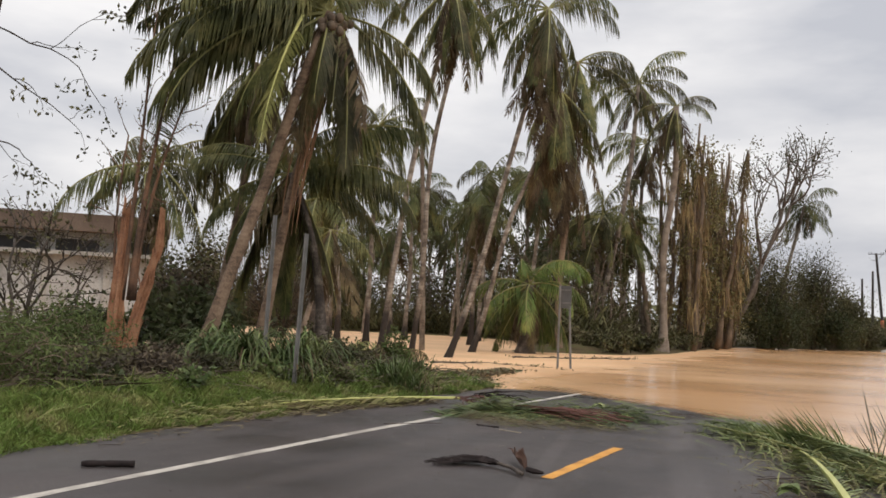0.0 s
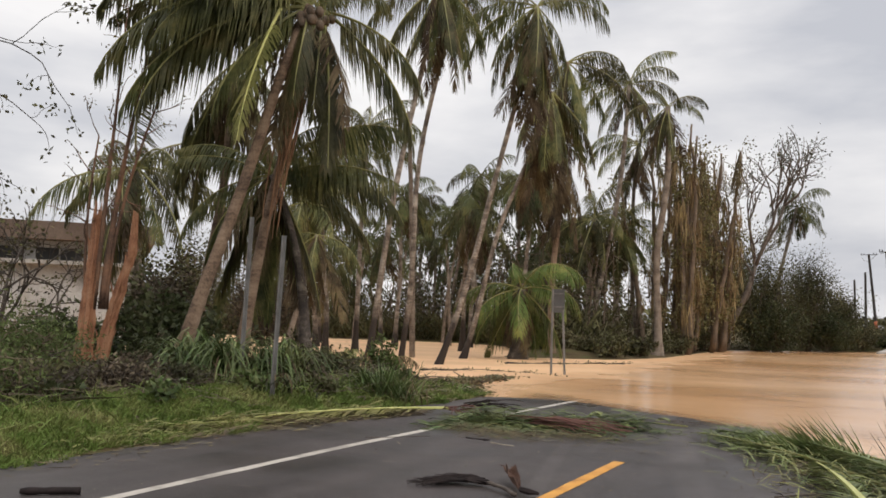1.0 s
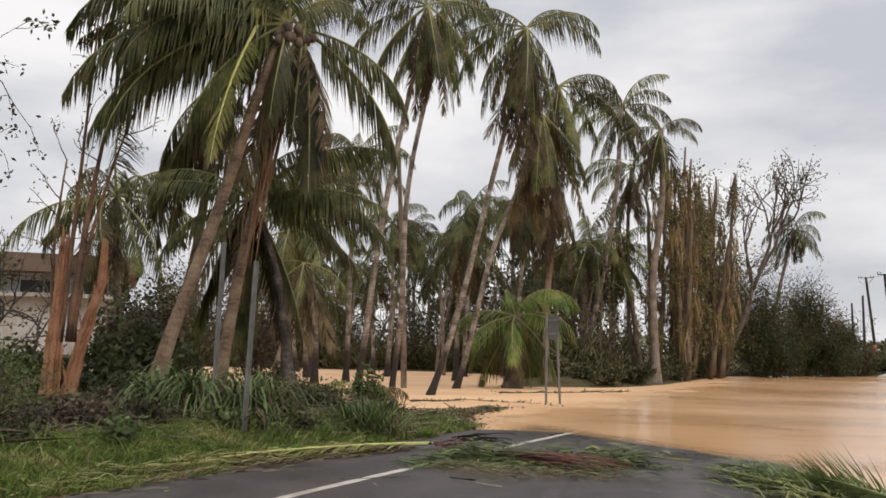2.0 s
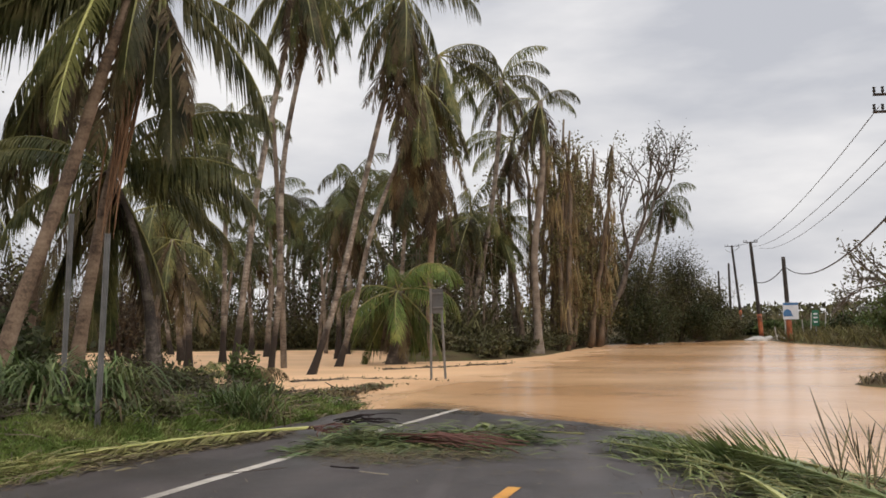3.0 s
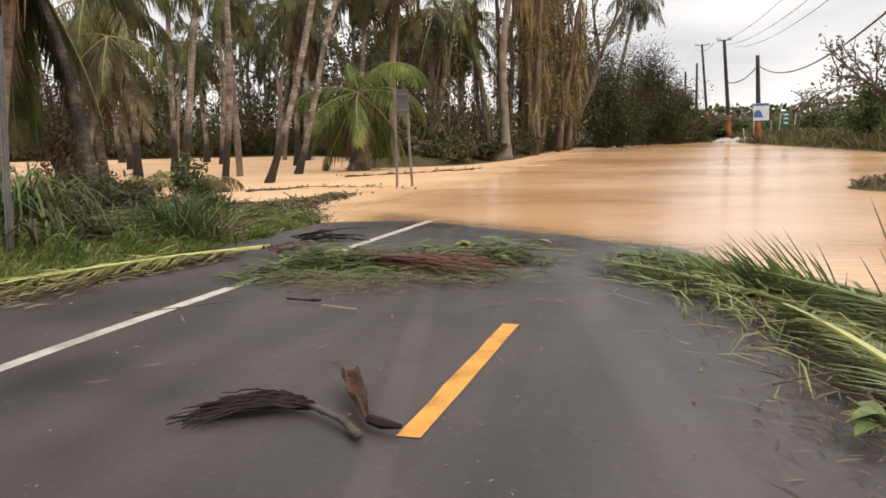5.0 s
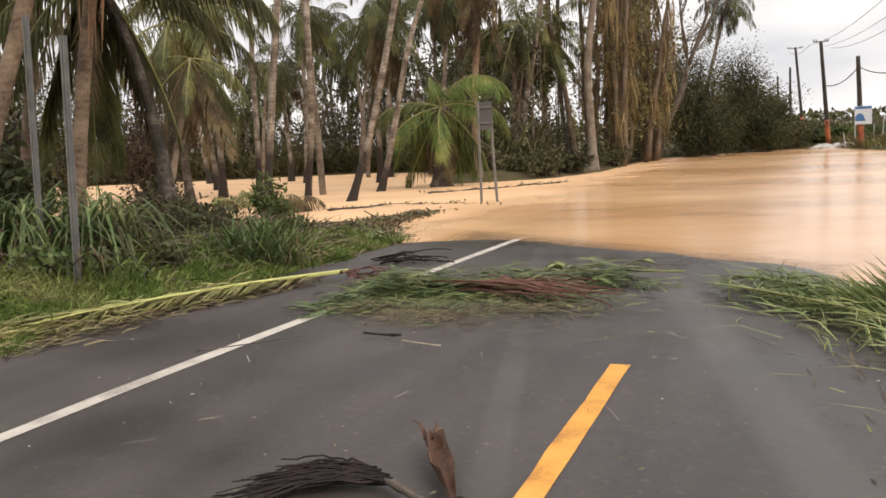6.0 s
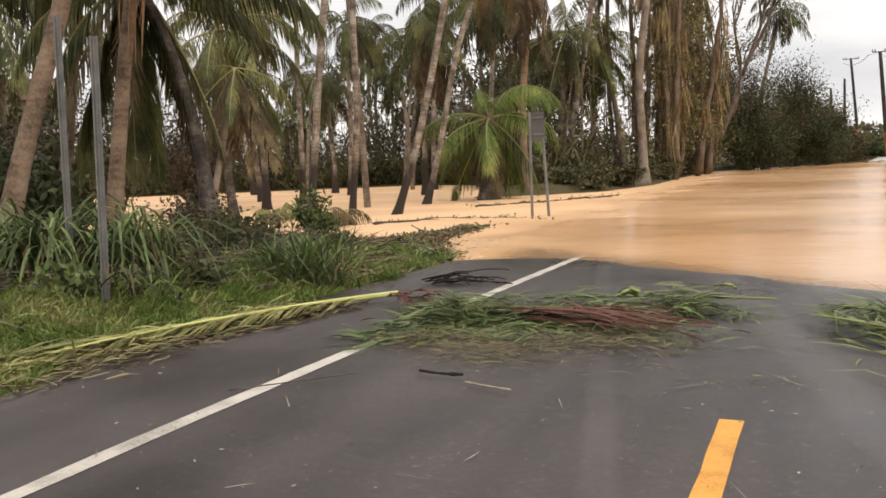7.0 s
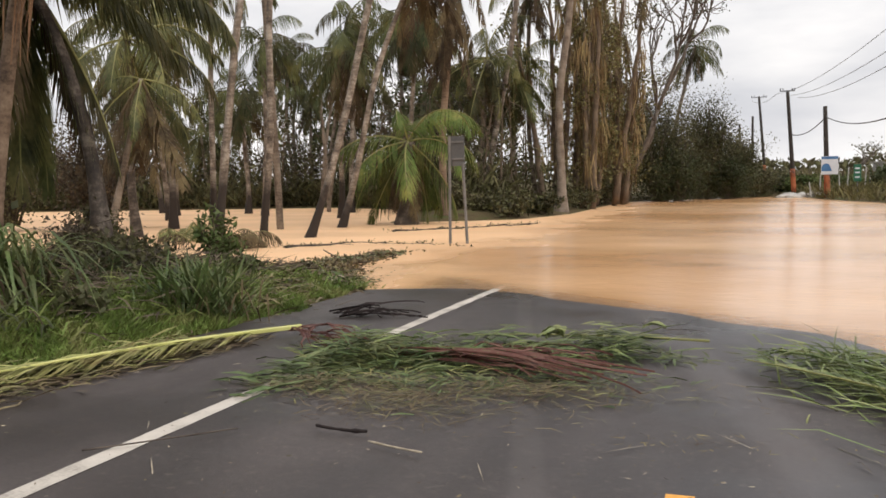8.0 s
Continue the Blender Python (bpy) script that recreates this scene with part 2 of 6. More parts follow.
def road_material():
    m = bpy.data.materials.new("damp_asphalt")
    m.use_nodes = True
    n, l = m.node_tree.nodes, m.node_tree.links
    b = n["Principled BSDF"]
    geo = n.new("ShaderNodeNewGeometry")

    def noise_of(scale, detail=4, stretch=None):
        t = n.new("ShaderNodeTexNoise")
        t.inputs["Scale"].default_value, t.inputs["Detail"].default_value = scale, detail
        if stretch:
            mp = n.new("ShaderNodeMapping")
            mp.inputs["Scale"].default_value = stretch
            l.new(geo.outputs["Position"], mp.inputs["Vector"])
            l.new(mp.outputs["Vector"], t.inputs["Vector"])
        else:
            l.new(geo.outputs["Position"], t.inputs["Vector"])
        return t

    patches, grit, streak, speck = noise_of(0.55), noise_of(140, 3), noise_of(0.9, 4, (1.6, 0.18, 1)), noise_of(20.0, 7)
    ramp = n.new("ShaderNodeValToRGB")
    ramp.color_ramp.elements[0].position, ramp.color_ramp.elements[0].color = 0.36, (0.024, 0.0190, 0.0178, 1)
    ramp.color_ramp.elements[1].position, ramp.color_ramp.elements[1].color = 0.64, (0.064, 0.0512, 0.0475, 1)
    mean = n.new("ShaderNodeMath")
    mean.operation = "MULTIPLY_ADD"
    mean.inputs[1].default_value = 0.5
    half = n.new("ShaderNodeMath")
    half.operation = "MULTIPLY"
    half.inputs[1].default_value = 0.5
    l.new(streak.outputs["Fac"], half.inputs[0])
    l.new(patches.outputs["Fac"], mean.inputs[0])
    l.new(half.outputs[0], mean.inputs[2])
    l.new(mean.outputs[0], ramp.inputs["Fac"])
    blotch = noise_of(22, 5)
    bl = n.new("ShaderNodeMapRange")
    bl.inputs["From Min"].default_value, bl.inputs["From Max"].default_value = 0.3, 0.7
    bl.inputs["To Min"].default_value, bl.inputs["To Max"].default_value = 0.84, 1.16
    l.new(blotch.outputs["Fac"], bl.inputs["Value"])
    tone = n.new("ShaderNodeVectorMath")
    tone.operation = "SCALE"
    l.new(ramp.outputs["Color"], tone.inputs[0])
    l.new(bl.outputs["Result"], tone.inputs["Scale"])
    gr = n.new("ShaderNodeValToRGB")
    gr.color_ramp.elements[0].position, gr.color_ramp.elements[0].color = 0.3, (0.78, 0.78, 0.78, 1)
    gr.color_ramp.elements[1].position, gr.color_ramp.elements[1].color = 0.72, (1.2, 1.2, 1.2, 1)
    l.new(grit.outputs["Fac"], gr.inputs["Fac"])
    mul = n.new("ShaderNodeMix")
    mul.data_type, mul.blend_type = "RGBA", "MULTIPLY"
    mul.inputs["Factor"].default_value = 1.0
    l.new(tone.outputs["Vector"], mul.inputs["A"])
    l.new(gr.outputs["Color"], mul.inputs["B"])
    # dried mud film in patches
    mud = n.new("ShaderNodeValToRGB")
    mud.color_ramp.elements[0].position, mud.color_ramp.elements[0].color = 0.58, (0, 0, 0, 1)
    mud.color_ramp.elements[1].position, mud.color_ramp.elements[1].color = 0.72, (0.34, 0.34, 0.34, 1)
    l.new(speck.outputs["Fac"], mud.inputs["Fac"])
    mm = n.new("ShaderNodeMix")
    mm.data_type = "RGBA"
    l.new(mud.outputs["Color"], mm.inputs["Factor"])
    l.new(mul.outputs["Result"], mm.inputs["A"])
    mm.inputs["B"].default_value = (0.15, 0.12, 0.10, 1)
    # asphalt soaked in a band above the waterline
    at = n.new("ShaderNodeSeparateXYZ")
    l.new(geo.outputs["Position"], at.inputs[0])
    along = n.new("ShaderNodeMath")
    along.operation = "MULTIPLY_ADD"
    along.inputs[1].default_value = 0.75
    l.new(at.outputs["X"], along.inputs[0])
    l.new(at.outputs["Y"], along.inputs[2])
    uneven = n.new("ShaderNodeMath")
    uneven.operation = "MULTIPLY_ADD"
    uneven.inputs[1].default_value = 4.0
    l.new(patches.outputs["Fac"], uneven.inputs[0])
    l.new(along.outputs[0], uneven.inputs[2])
    soaked = n.new("ShaderNodeMapRange")
    soaked.interpolation_type = "SMOOTHSTEP"
    soaked.inputs["From Min"].default_value, soaked.inputs["From Max"].default_value = 15.6, 18.2
    l.new(uneven.outputs[0], soaked.inputs["Value"])
    dim = n.new("ShaderNodeMapRange")
    dim.inputs["To Min"].default_value, dim.inputs["To Max"].default_value = 1.0, 0.62
    l.new(soaked.outputs["Result"], dim.inputs["Value"])
    damp = n.new("ShaderNodeVectorMath")
    damp.operation = "SCALE"
    l.new(mm.outputs["Result"], damp.inputs[0])
    l.new(dim.outputs["Result"], damp.inputs["Scale"])
    # polished tyre tracks bearing off towards the water, their sky sheen painted paler
    askew = n.new("ShaderNodeMath")
    askew.operation = "MULTIPLY_ADD"
    askew.inputs[1].default_value = 0.23
    l.new(at.outputs["Y"], askew.inputs[0])
    l.new(at.outputs["X"], askew.inputs[2])
    tracks = None
    for centre, half_width in ((0.30, 0.30), (-1.42, 0.15)):
        off = n.new("ShaderNodeMath")
        off.operation = "SUBTRACT"
        off.inputs[1].default_value = centre
        l.new(askew.outputs[0], off.inputs[0])
        gap = n.new("ShaderNodeMath")
        gap.operation = "ABSOLUTE"
        l.new(off.outputs[0], gap.inputs[0])
        fade = n.new("ShaderNodeMapRange")
        fade.interpolation_type = "SMOOTHSTEP"
        fade.inputs["From Min"].default_value, fade.inputs["From Max"].default_value = half_width, half_width * 0.35
        l.new(gap.outputs[0], fade.inputs["Value"])
        if tracks:
            both = n.new("ShaderNodeMath")
            both.operation = "MAXIMUM"
            l.new(tracks, both.inputs[0])
            l.new(fade.outputs["Result"], both.inputs[1])
            tracks = both.outputs[0]
        else:
            tracks = fade.outputs["Result"]
    faint = n.new("ShaderNodeMath")
    faint.operation = "MULTIPLY"
    faint.inputs[1].default_value = 0.62
    l.new(patches.outputs["Fac"], faint.inputs[0])
    worn = n.new("ShaderNodeMath")
    worn.operation = "MULTIPLY"
    l.new(tracks, worn.inputs[0])
    l.new(faint.outputs[0], worn.inputs[1])
    sheen_tone = n.new("ShaderNodeMix")
    sheen_tone.data_type = "RGBA"
    sheen_tone.inputs["B"].default_value = (0.092, 0.079, 0.074, 1)
    l.new(worn.outputs[0], sheen_tone.inputs["Factor"])
    l.new(damp.outputs["Vector"], sheen_tone.inputs["A"])
    l.new(sheen_tone.outputs["Result"], b.inputs["Base Color"])
    rr = n.new("ShaderNodeMapRange")
    rr.inputs["From Min"].default_value, rr.inputs["From Max"].default_value = 0.35, 0.65
    rr.inputs["To Min"].default_value, rr.inputs["To Max"].default_value = 0.38, 0.62
    l.new(patches.outputs["Fac"], rr.inputs["Value"])
    shine = n.new("ShaderNodeMath")
    shine.operation = "MULTIPLY_ADD"
    shine.inputs[1].default_value = -0.20
    l.new(soaked.outputs["Result"], shine.inputs[0])
    l.new(rr.outputs["Result"], shine.inputs[2])
    slick = n.new("ShaderNodeMath")
    slick.operation = "MULTIPLY_ADD"
    slick.inputs[1].default_value = -0.16
    l.new(worn.outputs[0], slick.inputs[0])
    l.new(shine.outputs[0], slick.inputs[2])
    l.new(slick.outputs[0], b.inputs["Roughness"])
    bp = n.new("ShaderNodeBump")
    bp.inputs["Strength"].default_value, bp.inputs["Distance"].default_value = 0.35, 0.004
    l.new(grit.outputs["Fac"], bp.inputs["Height"])
    l.new(bp.outputs["Normal"], b.inputs["Normal"])
    return m


def water_material():
    m = bpy.data.materials.new("muddy_flood_water")
    m.use_nodes = True
    n, l = m.node_tree.nodes, m.node_tree.links
    b = n["Principled BSDF"]
    geo = n.new("ShaderNodeNewGeometry")

    def stretched(scale, s, detail=4):
        mp = n.new("ShaderNodeMapping")
        mp.inputs["Scale"].default_value = s
        t = n.new("ShaderNodeTexNoise")
        t.inputs["Scale"].default_value, t.inputs["Detail"].default_value = scale, detail
        l.new(geo.outputs["Position"], mp.inputs["Vector"])
        l.new(mp.outputs["Vector"], t.inputs["Vector"])
        return t

    silt = stretched(0.10, (0.6, 1.1, 1), 6)
    ramp = n.new("ShaderNodeValToRGB")
    ramp.color_ramp.elements[0].position, ramp.color_ramp.elements[0].color = 0.34, (0.55, 0.295, 0.135, 1)
    ramp.color_ramp.elements[1].position, ramp.color_ramp.elements[1].color = 0.64, (0.78, 0.49, 0.275, 1)
    l.new(silt.outputs["Fac"], ramp.inputs["Fac"])
    # silt swirls drawn out across the flow; ripples' weaker sky reflection painted in darker
    swirl = stretched(0.22, (0.5, 1.3, 1), 6)
    sw = n.new("ShaderNodeMapRange")
    sw.inputs["From Min"].default_value, sw.inputs["From Max"].default_value = 0.36, 0.60
    sw.inputs["To Min"].default_value, sw.inputs["To Max"].default_value = 0.87, 1.03
    l.new(swirl.outputs["Fac"], sw.inputs["Value"])
    tint = n.new("ShaderNodeVectorMath")
    tint.operation = "SCALE"
    # water churned pale with foam and silt where it runs off the road through the palms
    place = n.new("ShaderNodeSeparateXYZ")
    l.new(geo.outputs["Position"], place.inputs[0])
    churn = n.new("ShaderNodeMapRange")
    churn.interpolation_type = "SMOOTHSTEP"
    churn.inputs["From Min"].default_value, churn.inputs["From Max"].default_value = -7.4, -13.4
    churn.inputs["To Min"].default_value, churn.inputs["To Max"].default_value = 0.0, 0.8
    eddy = stretched(0.35, (1, 1, 1), 4)
    drawn = n.new("ShaderNodeMath")
    drawn.operation = "MULTIPLY_ADD"
    drawn.inputs[1].default_value = -6.0
    apart = n.new("ShaderNodeMath")
    apart.inputs[1].default_value = 3.0
    l.new(eddy.outputs["Fac"], drawn.inputs[0])
    l.new(place.outputs["X"], apart.inputs[0])
    l.new(apart.outputs[0], drawn.inputs[2])
    l.new(drawn.outputs[0], churn.inputs["Value"])
    # this paler tone also paints in light that the palms' shade takes away
    foam_lift = n.new("ShaderNodeMix")
    foam_lift.data_type = "RGBA"
    foam_lift.inputs["B"].default_value = (0.745, 0.475, 0.27, 1)
    l.new(churn.outputs["Result"], foam_lift.inputs["Factor"])
    l.new(ramp.outputs["Color"], foam_lift.inputs["A"])
    l.new(foam_lift.outputs["Result"], tint.inputs[0])
    l.new(sw.outputs["Result"], tint.inputs["Scale"])
    l.new(tint.outputs["Vector"], b.inputs["Base Color"])
    # the sheet is thin and half clear where it laps over the asphalt
    sep = n.new("ShaderNodeSeparateXYZ")
    l.new(geo.outputs["Position"], sep.inputs[0])
    along = n.new("ShaderNodeMath")
    along.operation = "MULTIPLY_ADD"
    along.inputs[1].default_value = 0.75
    l.new(sep.outputs["X"], along.inputs[0])
    l.new(sep.outputs["Y"], along.inputs[2])
    wob = n.new("ShaderNodeMath")
    wob.operation = "MULTIPLY_ADD"
    wob.inputs[1].default_value = -1.2
    l.new(swirl.outputs["Fac"], wob.inputs[0])
    l.new(along.outputs[0], wob.inputs[2])
    thin = n.new("ShaderNodeMapRange")
    thin.interpolation_type = "SMOOTHSTEP"
    thin.inputs["From Min"].default_value, thin.inputs["From Max"].default_value = 16.2, 17.7
    thin.inputs["To Min"].default_value, thin.inputs["To Max"].default_value = 0.45, 1.0
    l.new(wob.outputs[0], thin.inputs["Value"])
    verge = n.new("ShaderNodeMapRange")
    verge.inputs["From Min"].default_value, verge.inputs["From Max"].default_value = -7.2, -8.8
    l.new(sep.outputs["X"], verge.inputs["Value"])
    bank = n.new("ShaderNodeMapRange")
    bank.inputs["From Min"].default_value, bank.inputs["From Max"].default_value = -2.6, -1.4
    l.new(sep.outputs["X"], bank.inputs["Value"])
    most = n.new("ShaderNodeMath")
    most.operation = "MAXIMUM"
    l.new(thin.outputs["Result"], most.inputs[0])
    l.new(verge.outputs["Result"], most.inputs[1])
    whole = n.new("ShaderNodeMath")
    whole.operation = "MAXIMUM"
    l.new(most.outputs[0], whole.inputs[0])
    l.new(bank.outputs["Result"], whole.inputs[1])
    l.new(whole.outputs[0], b.inputs["Alpha"])
    # churned water scatters the sky; the open flood is smoother
    ruffle = n.new("ShaderNodeMapRange")
    ruffle.inputs["From Max"].default_value = 0.8
    ruffle.inputs["To Min"].default_value, ruffle.inputs["To Max"].default_value = 0.17, 0.62
    l.new(churn.outputs["Result"], ruffle.inputs["Value"])
    l.new(ruffle.outputs["Result"], b.inputs["Roughness"])
    b.inputs["Specular IOR Level"].default_value = 0.5
    b.inputs["IOR"].default_value = 1.33
    swell, ripple = stretched(0.45, (0.9, 1.3, 1), 5), stretched(5.0, (0.7, 1.3, 1), 5)
    calm = stretched(0.07, (1, 1.5, 1), 2)
    cr = n.new("ShaderNodeMapRange")
    cr.inputs["From Min"].default_value, cr.inputs["From Max"].default_value = 0.4, 0.62
    cr.inputs["To Min"].default_value, cr.inputs["To Max"].default_value = 0.10, 0.50
    l.new(calm.outputs["Fac"], cr.inputs["Value"])
    b1 = n.new("ShaderNodeBump")
    b1.inputs["Strength"].default_value, b1.inputs["Distance"].default_value = 0.12, 0.2
    l.new(swell.outputs["Fac"], b1.inputs["Height"])
    b2 = n.new("ShaderNodeBump")
    b2.inputs["Distance"].default_value = 0.045
    l.new(cr.outputs["Result"], b2.inputs["Strength"])
    l.new(ripple.outputs["Fac"], b2.inputs["Height"])
    l.new(b1.outputs["Normal"], b2.inputs["Normal"])
    l.new(b2.outputs["Normal"], b.inputs["Normal"])
    return m


M_ROAD, M_WATER = road_material(), water_material()


# ---- mesh building ----
class Shape:
    """Collects vertices and faces of one mesh."""

    def __init__(self):
        self.v, self.f, self.k, self.count = [], [], [], 0

    def add(self, verts, faces, slot=0):
        self.v.append(np.asarray(verts, float))
        for fc in faces:
            self.f.append(tuple(i + self.count for i in fc))
        self.k += [slot] * len(faces)
        self.count += len(verts)

    def tube(self, pts, radii, sides=6, slot=0, cap=True):
        pts = np.asarray(pts, float)
        n = len(pts)
        tan = np.gradient(pts, axis=0)
        tan /= np.linalg.norm(tan, axis=1)[:, None] + 1e-9
        ref = np.array([0, 0, 1.0]) if abs(tan[0][2]) < 0.9 else np.array([1.0, 0, 0])
        a = np.cross(tan, ref)
        a /= np.linalg.norm(a, axis=1)[:, None] + 1e-9
        b = np.cross(tan, a)
        ang = np.linspace(0, 2 * np.pi, sides, endpoint=False)
        r = np.asarray(radii, float).reshape(-1, 1, 1) * np.ones((n, 1, 1))
        ring = pts[:, None] + r * (np.cos(ang)[None, :, None] * a[:, None] + np.sin(ang)[None, :, None] * b[:, None])
        faces = [(i * sides + j, i * sides + (j + 1) % sides, (i + 1) * sides + (j + 1) % sides, (i + 1) * sides + j) for i in range(n - 1) for j in range(sides)]
        if cap:
            faces += [tuple(range(sides))[::-1], tuple((n - 1) * sides + j for j in range(sides))]
        self.add(ring.reshape(-1, 3), faces, slot)

    def box(self, x0, y0, z0, x1, y1, z1, slot=0):
        v = [(x, y, z) for z in (z0, z1) for y in (y0, y1) for x in (x0, x1)]
        self.add(v, [(0, 2, 3, 1), (4, 5, 7, 6), (0, 1, 5, 4), (2, 6, 7, 3), (0, 4, 6, 2), (1, 3, 7, 5)], slot)

    def leaves(self, centre, axis, normal, length, width, slot=0):
        """Many kite-shaped leaves at once; each argument has a row per leaf."""
        c, a = np.asarray(centre, float), np.asarray(axis, float)
        a = a / (np.linalg.norm(a, axis=1)[:, None] + 1e-9)
        s = np.cross(a, normal)
        s /= np.linalg.norm(s, axis=1)[:, None] + 1e-9
        L, W = np.asarray(length)[:, None], np.asarray(width)[:, None]
        quad = np.stack([c, c + a * L * 0.45 + s * W, c + a * L, c + a * L * 0.45 - s * W], 1).reshape(-1, 3)
        m = len(c)
        self.add(quad, [(4 * i, 4 * i + 1, 4 * i + 2, 4 * i + 3) for i in range(m)], slot)

    def blades(self, root, heading, up, length, width, sag, slot=0):
        """Many bent grass-like blades: three sections each."""
        r, h, u = (np.asarray(q, float) for q in (root, heading, up))
        L, W, S = (np.asarray(q, float)[:, None] for q in (length, width, sag))
        side = np.cross(h, u)
        side /= np.linalg.norm(side, axis=1)[:, None] + 1e-9
        down = np.array([[0, 0, -1.0]])
        p1 = r + h * L * 0.5 + down * S * L * 0.25
        p2 = r + h * L + down * S * L
        quad = np.stack([r - side * W * 0.7, r + side * W * 0.7, p1 + side * W, p1 - side * W, p2], 1).reshape(-1, 3)
        m = len(r)
        fs = []
        for i in range(m):
            k = 5 * i
            fs += [(k, k + 1, k + 2, k + 3), (k + 3, k + 2, k + 4)]
        self.add(quad, fs, slot)

    def straps(self, root, heading, length, width, sag, segs=6, slot=0):
        """Long arching strap leaves of several sections."""
        r, h = np.asarray(root, float), np.asarray(heading, float)
        L, W, S = (np.asarray(q, float)[:, None] for q in (length, width, sag))
        side = np.cross(h, [0, 0, 1.0])
        side /= np.linalg.norm(side, axis=1)[:, None] + 1e-9
        rows = []
        for i in range(segs + 1):
            u = i / segs
            c = r + h * L * u + np.array([[0, 0, -1.0]]) * S * L * u * u
            w = W * (0.6 + 1.6 * u * (1 - u)) * (1 - u**4)
            rows += [c - side * w, c + side * w]
        m, k = len(r), 2 * (segs + 1)
        verts = np.stack(rows, 1).reshape(-1, 3)
        self.add(verts, [(k * j + 2 * i, k * j + 2 * i + 1, k * j + 2 * i + 3, k * j + 2 * i + 2) for j in range(m) for i in range(segs)], slot)

    def mesh(self, name, mats, smooth=False):
        me = bpy.data.meshes.new(name)
        me.from_pydata(np.concatenate(self.v).tolist(), [], self.f)
        for m in mats if isinstance(mats, (list, tuple)) else [mats]:
            me.materials.append(m)
        if any(self.k):
            me.polygons.foreach_set("material_index", self.k)
        if smooth:
            me.polygons.foreach_set("use_smooth", [True] * len(me.polygons))
        me.update()
        return me


def part(name, shape, mats, parent=None, label="", smooth=False, at=(0, 0, 0)):
    me = shape.mesh(name, mats, smooth) if isinstance(shape, Shape) else shape
    ob = new(name, me)
    ob.location = at
    if parent:
        ob.parent = parent
    if label:
        ob["label"] = label
    return ob


def unit(v):
    v = np.asarray(v, float)
    return v / (np.linalg.norm(v) + 1e-9)


def curve_points(p0, p1, p2, n):
    t = np.linspace(0, 1, n)[:, None]
    return (1 - t) ** 2 * np.asarray(p0) + 2 * t * (1 - t) * np.asarray(p1) + t**2 * np.asarray(p2)


# ---- the lie of the land ----
WATER = -0.13
BASIN = np.array([(60, 10), (3, 12.5), (-0.6, 17.5), (-9.2, 22.5), (-11.6, 24.2), (-14, 25.0), (-18.6, 25.0), (-24, 27.5), (-40, 32), (-75, 45), (-75, 66), (-46, 69.5), (-33, 71.5),
                  (-26, 66), (-21, 55), (-18.3, 46), (-13, 48.5), (-11.5, 55), (-11.6, 79), (-0.5, 93), (2.5, 88), (3.4, 80), (7.6, 62), (9, 53), (15, 42), (60, 28)], float)


def smooth01(t):
    t = np.clip(t, 0, 1)
    return t * t * (3 - 2 * t)


def shore_distance(x, y):
    """Metres from the flood's edge, below zero over the water."""
    x, y = np.atleast_1d(x).astype(float), np.atleast_1d(y).astype(float)
    best, inside = np.full(x.shape, 1e9), np.zeros(x.shape, bool)
    for (ax, ay), (bx, by) in zip(BASIN, np.roll(BASIN, -1, 0)):
        t = np.clip(((x - ax) * (bx - ax) + (y - ay) * (by - ay)) / ((bx - ax) ** 2 + (by - ay) ** 2), 0, 1)
        best = np.minimum(best, np.hypot(x - ax - t * (bx - ax), y - ay - t * (by - ay)))
        with np.errstate(divide="ignore", invalid="ignore"):
            cross_x = ax + (y - ay) / (by - ay) * (bx - ax)
        inside ^= ((ay > y) != (by > y)) & (x < cross_x)
    return np.where(inside, -best, best)


def road_z(x, y):
    x, y = np.asarray(x, float), np.asarray(y, float)
    u = np.clip((y + 0.7 * np.maximum(x + 7, -0.4) + 1.8 * np.maximum(x + 2.2, 0) - 11.5) / 10.8, 0, None)
    return np.maximum(-0.13 * u**1.25, -0.7)


def rough(x, y, s):
    return np.sin(x * 1.7 * s + 1.3 * np.sin(y * 1.1 * s)) * 0.5 + np.sin(y * 2.3 * s + 1.7 * np.sin(x * 0.9 * s + 1)) * 0.5


def ground_z(x, y):
    x, y = np.atleast_1d(x).astype(float), np.atleast_1d(y).astype(float)
    d = shore_distance(x, y)
    land = WATER + np.clip(0.13 * d, -0.7, 0.48) + 0.03 * rough(x, y, 1.0) * np.clip(d, 0, 1)
    land = land + 0.35 * smooth01((d - 8) / 25) * (y > 40)
    right = WATER + np.clip(0.11 * d, -0.7, 0.14)
    rz = road_z(x, y) - 0.04
    side = np.where(y < 22.8, np.maximum(rz, WATER + 0.03), rz)
    z = np.where(x < -9.2, side + (land - side) * smooth01((-9.2 - x) / 1.8), np.where(x > 1.2, rz + (right - rz) * smooth01((x - 1.2) / 2.0), rz))
    z = np.where(y > 34, land, z)
    r = np.hypot(x - 3.6, y - 30.8)
    return np.maximum(z, np.where(r < 2.6, 0.12 - 0.17 * r, -9))


def gz(x, y):
    return float(ground_z(x, y)[0])


def sheet(xs, ys, height):
    gx, gy = np.meshgrid(xs, ys)
    z = height(gx.ravel(), gy.ravel())
    s = Shape()
    nx = len(xs)
    s.add(np.stack([gx.ravel(), gy.ravel(), z], 1), [(j * nx + i, j * nx + i + 1, (j + 1) * nx + i + 1, (j + 1) * nx + i) for j in range(len(ys) - 1) for i in range(nx - 1)])
    return s


def reach(start, end, n=14):
    return start + (end - start) * (np.geomspace(1, 60, n) - 1)[1:] / 59


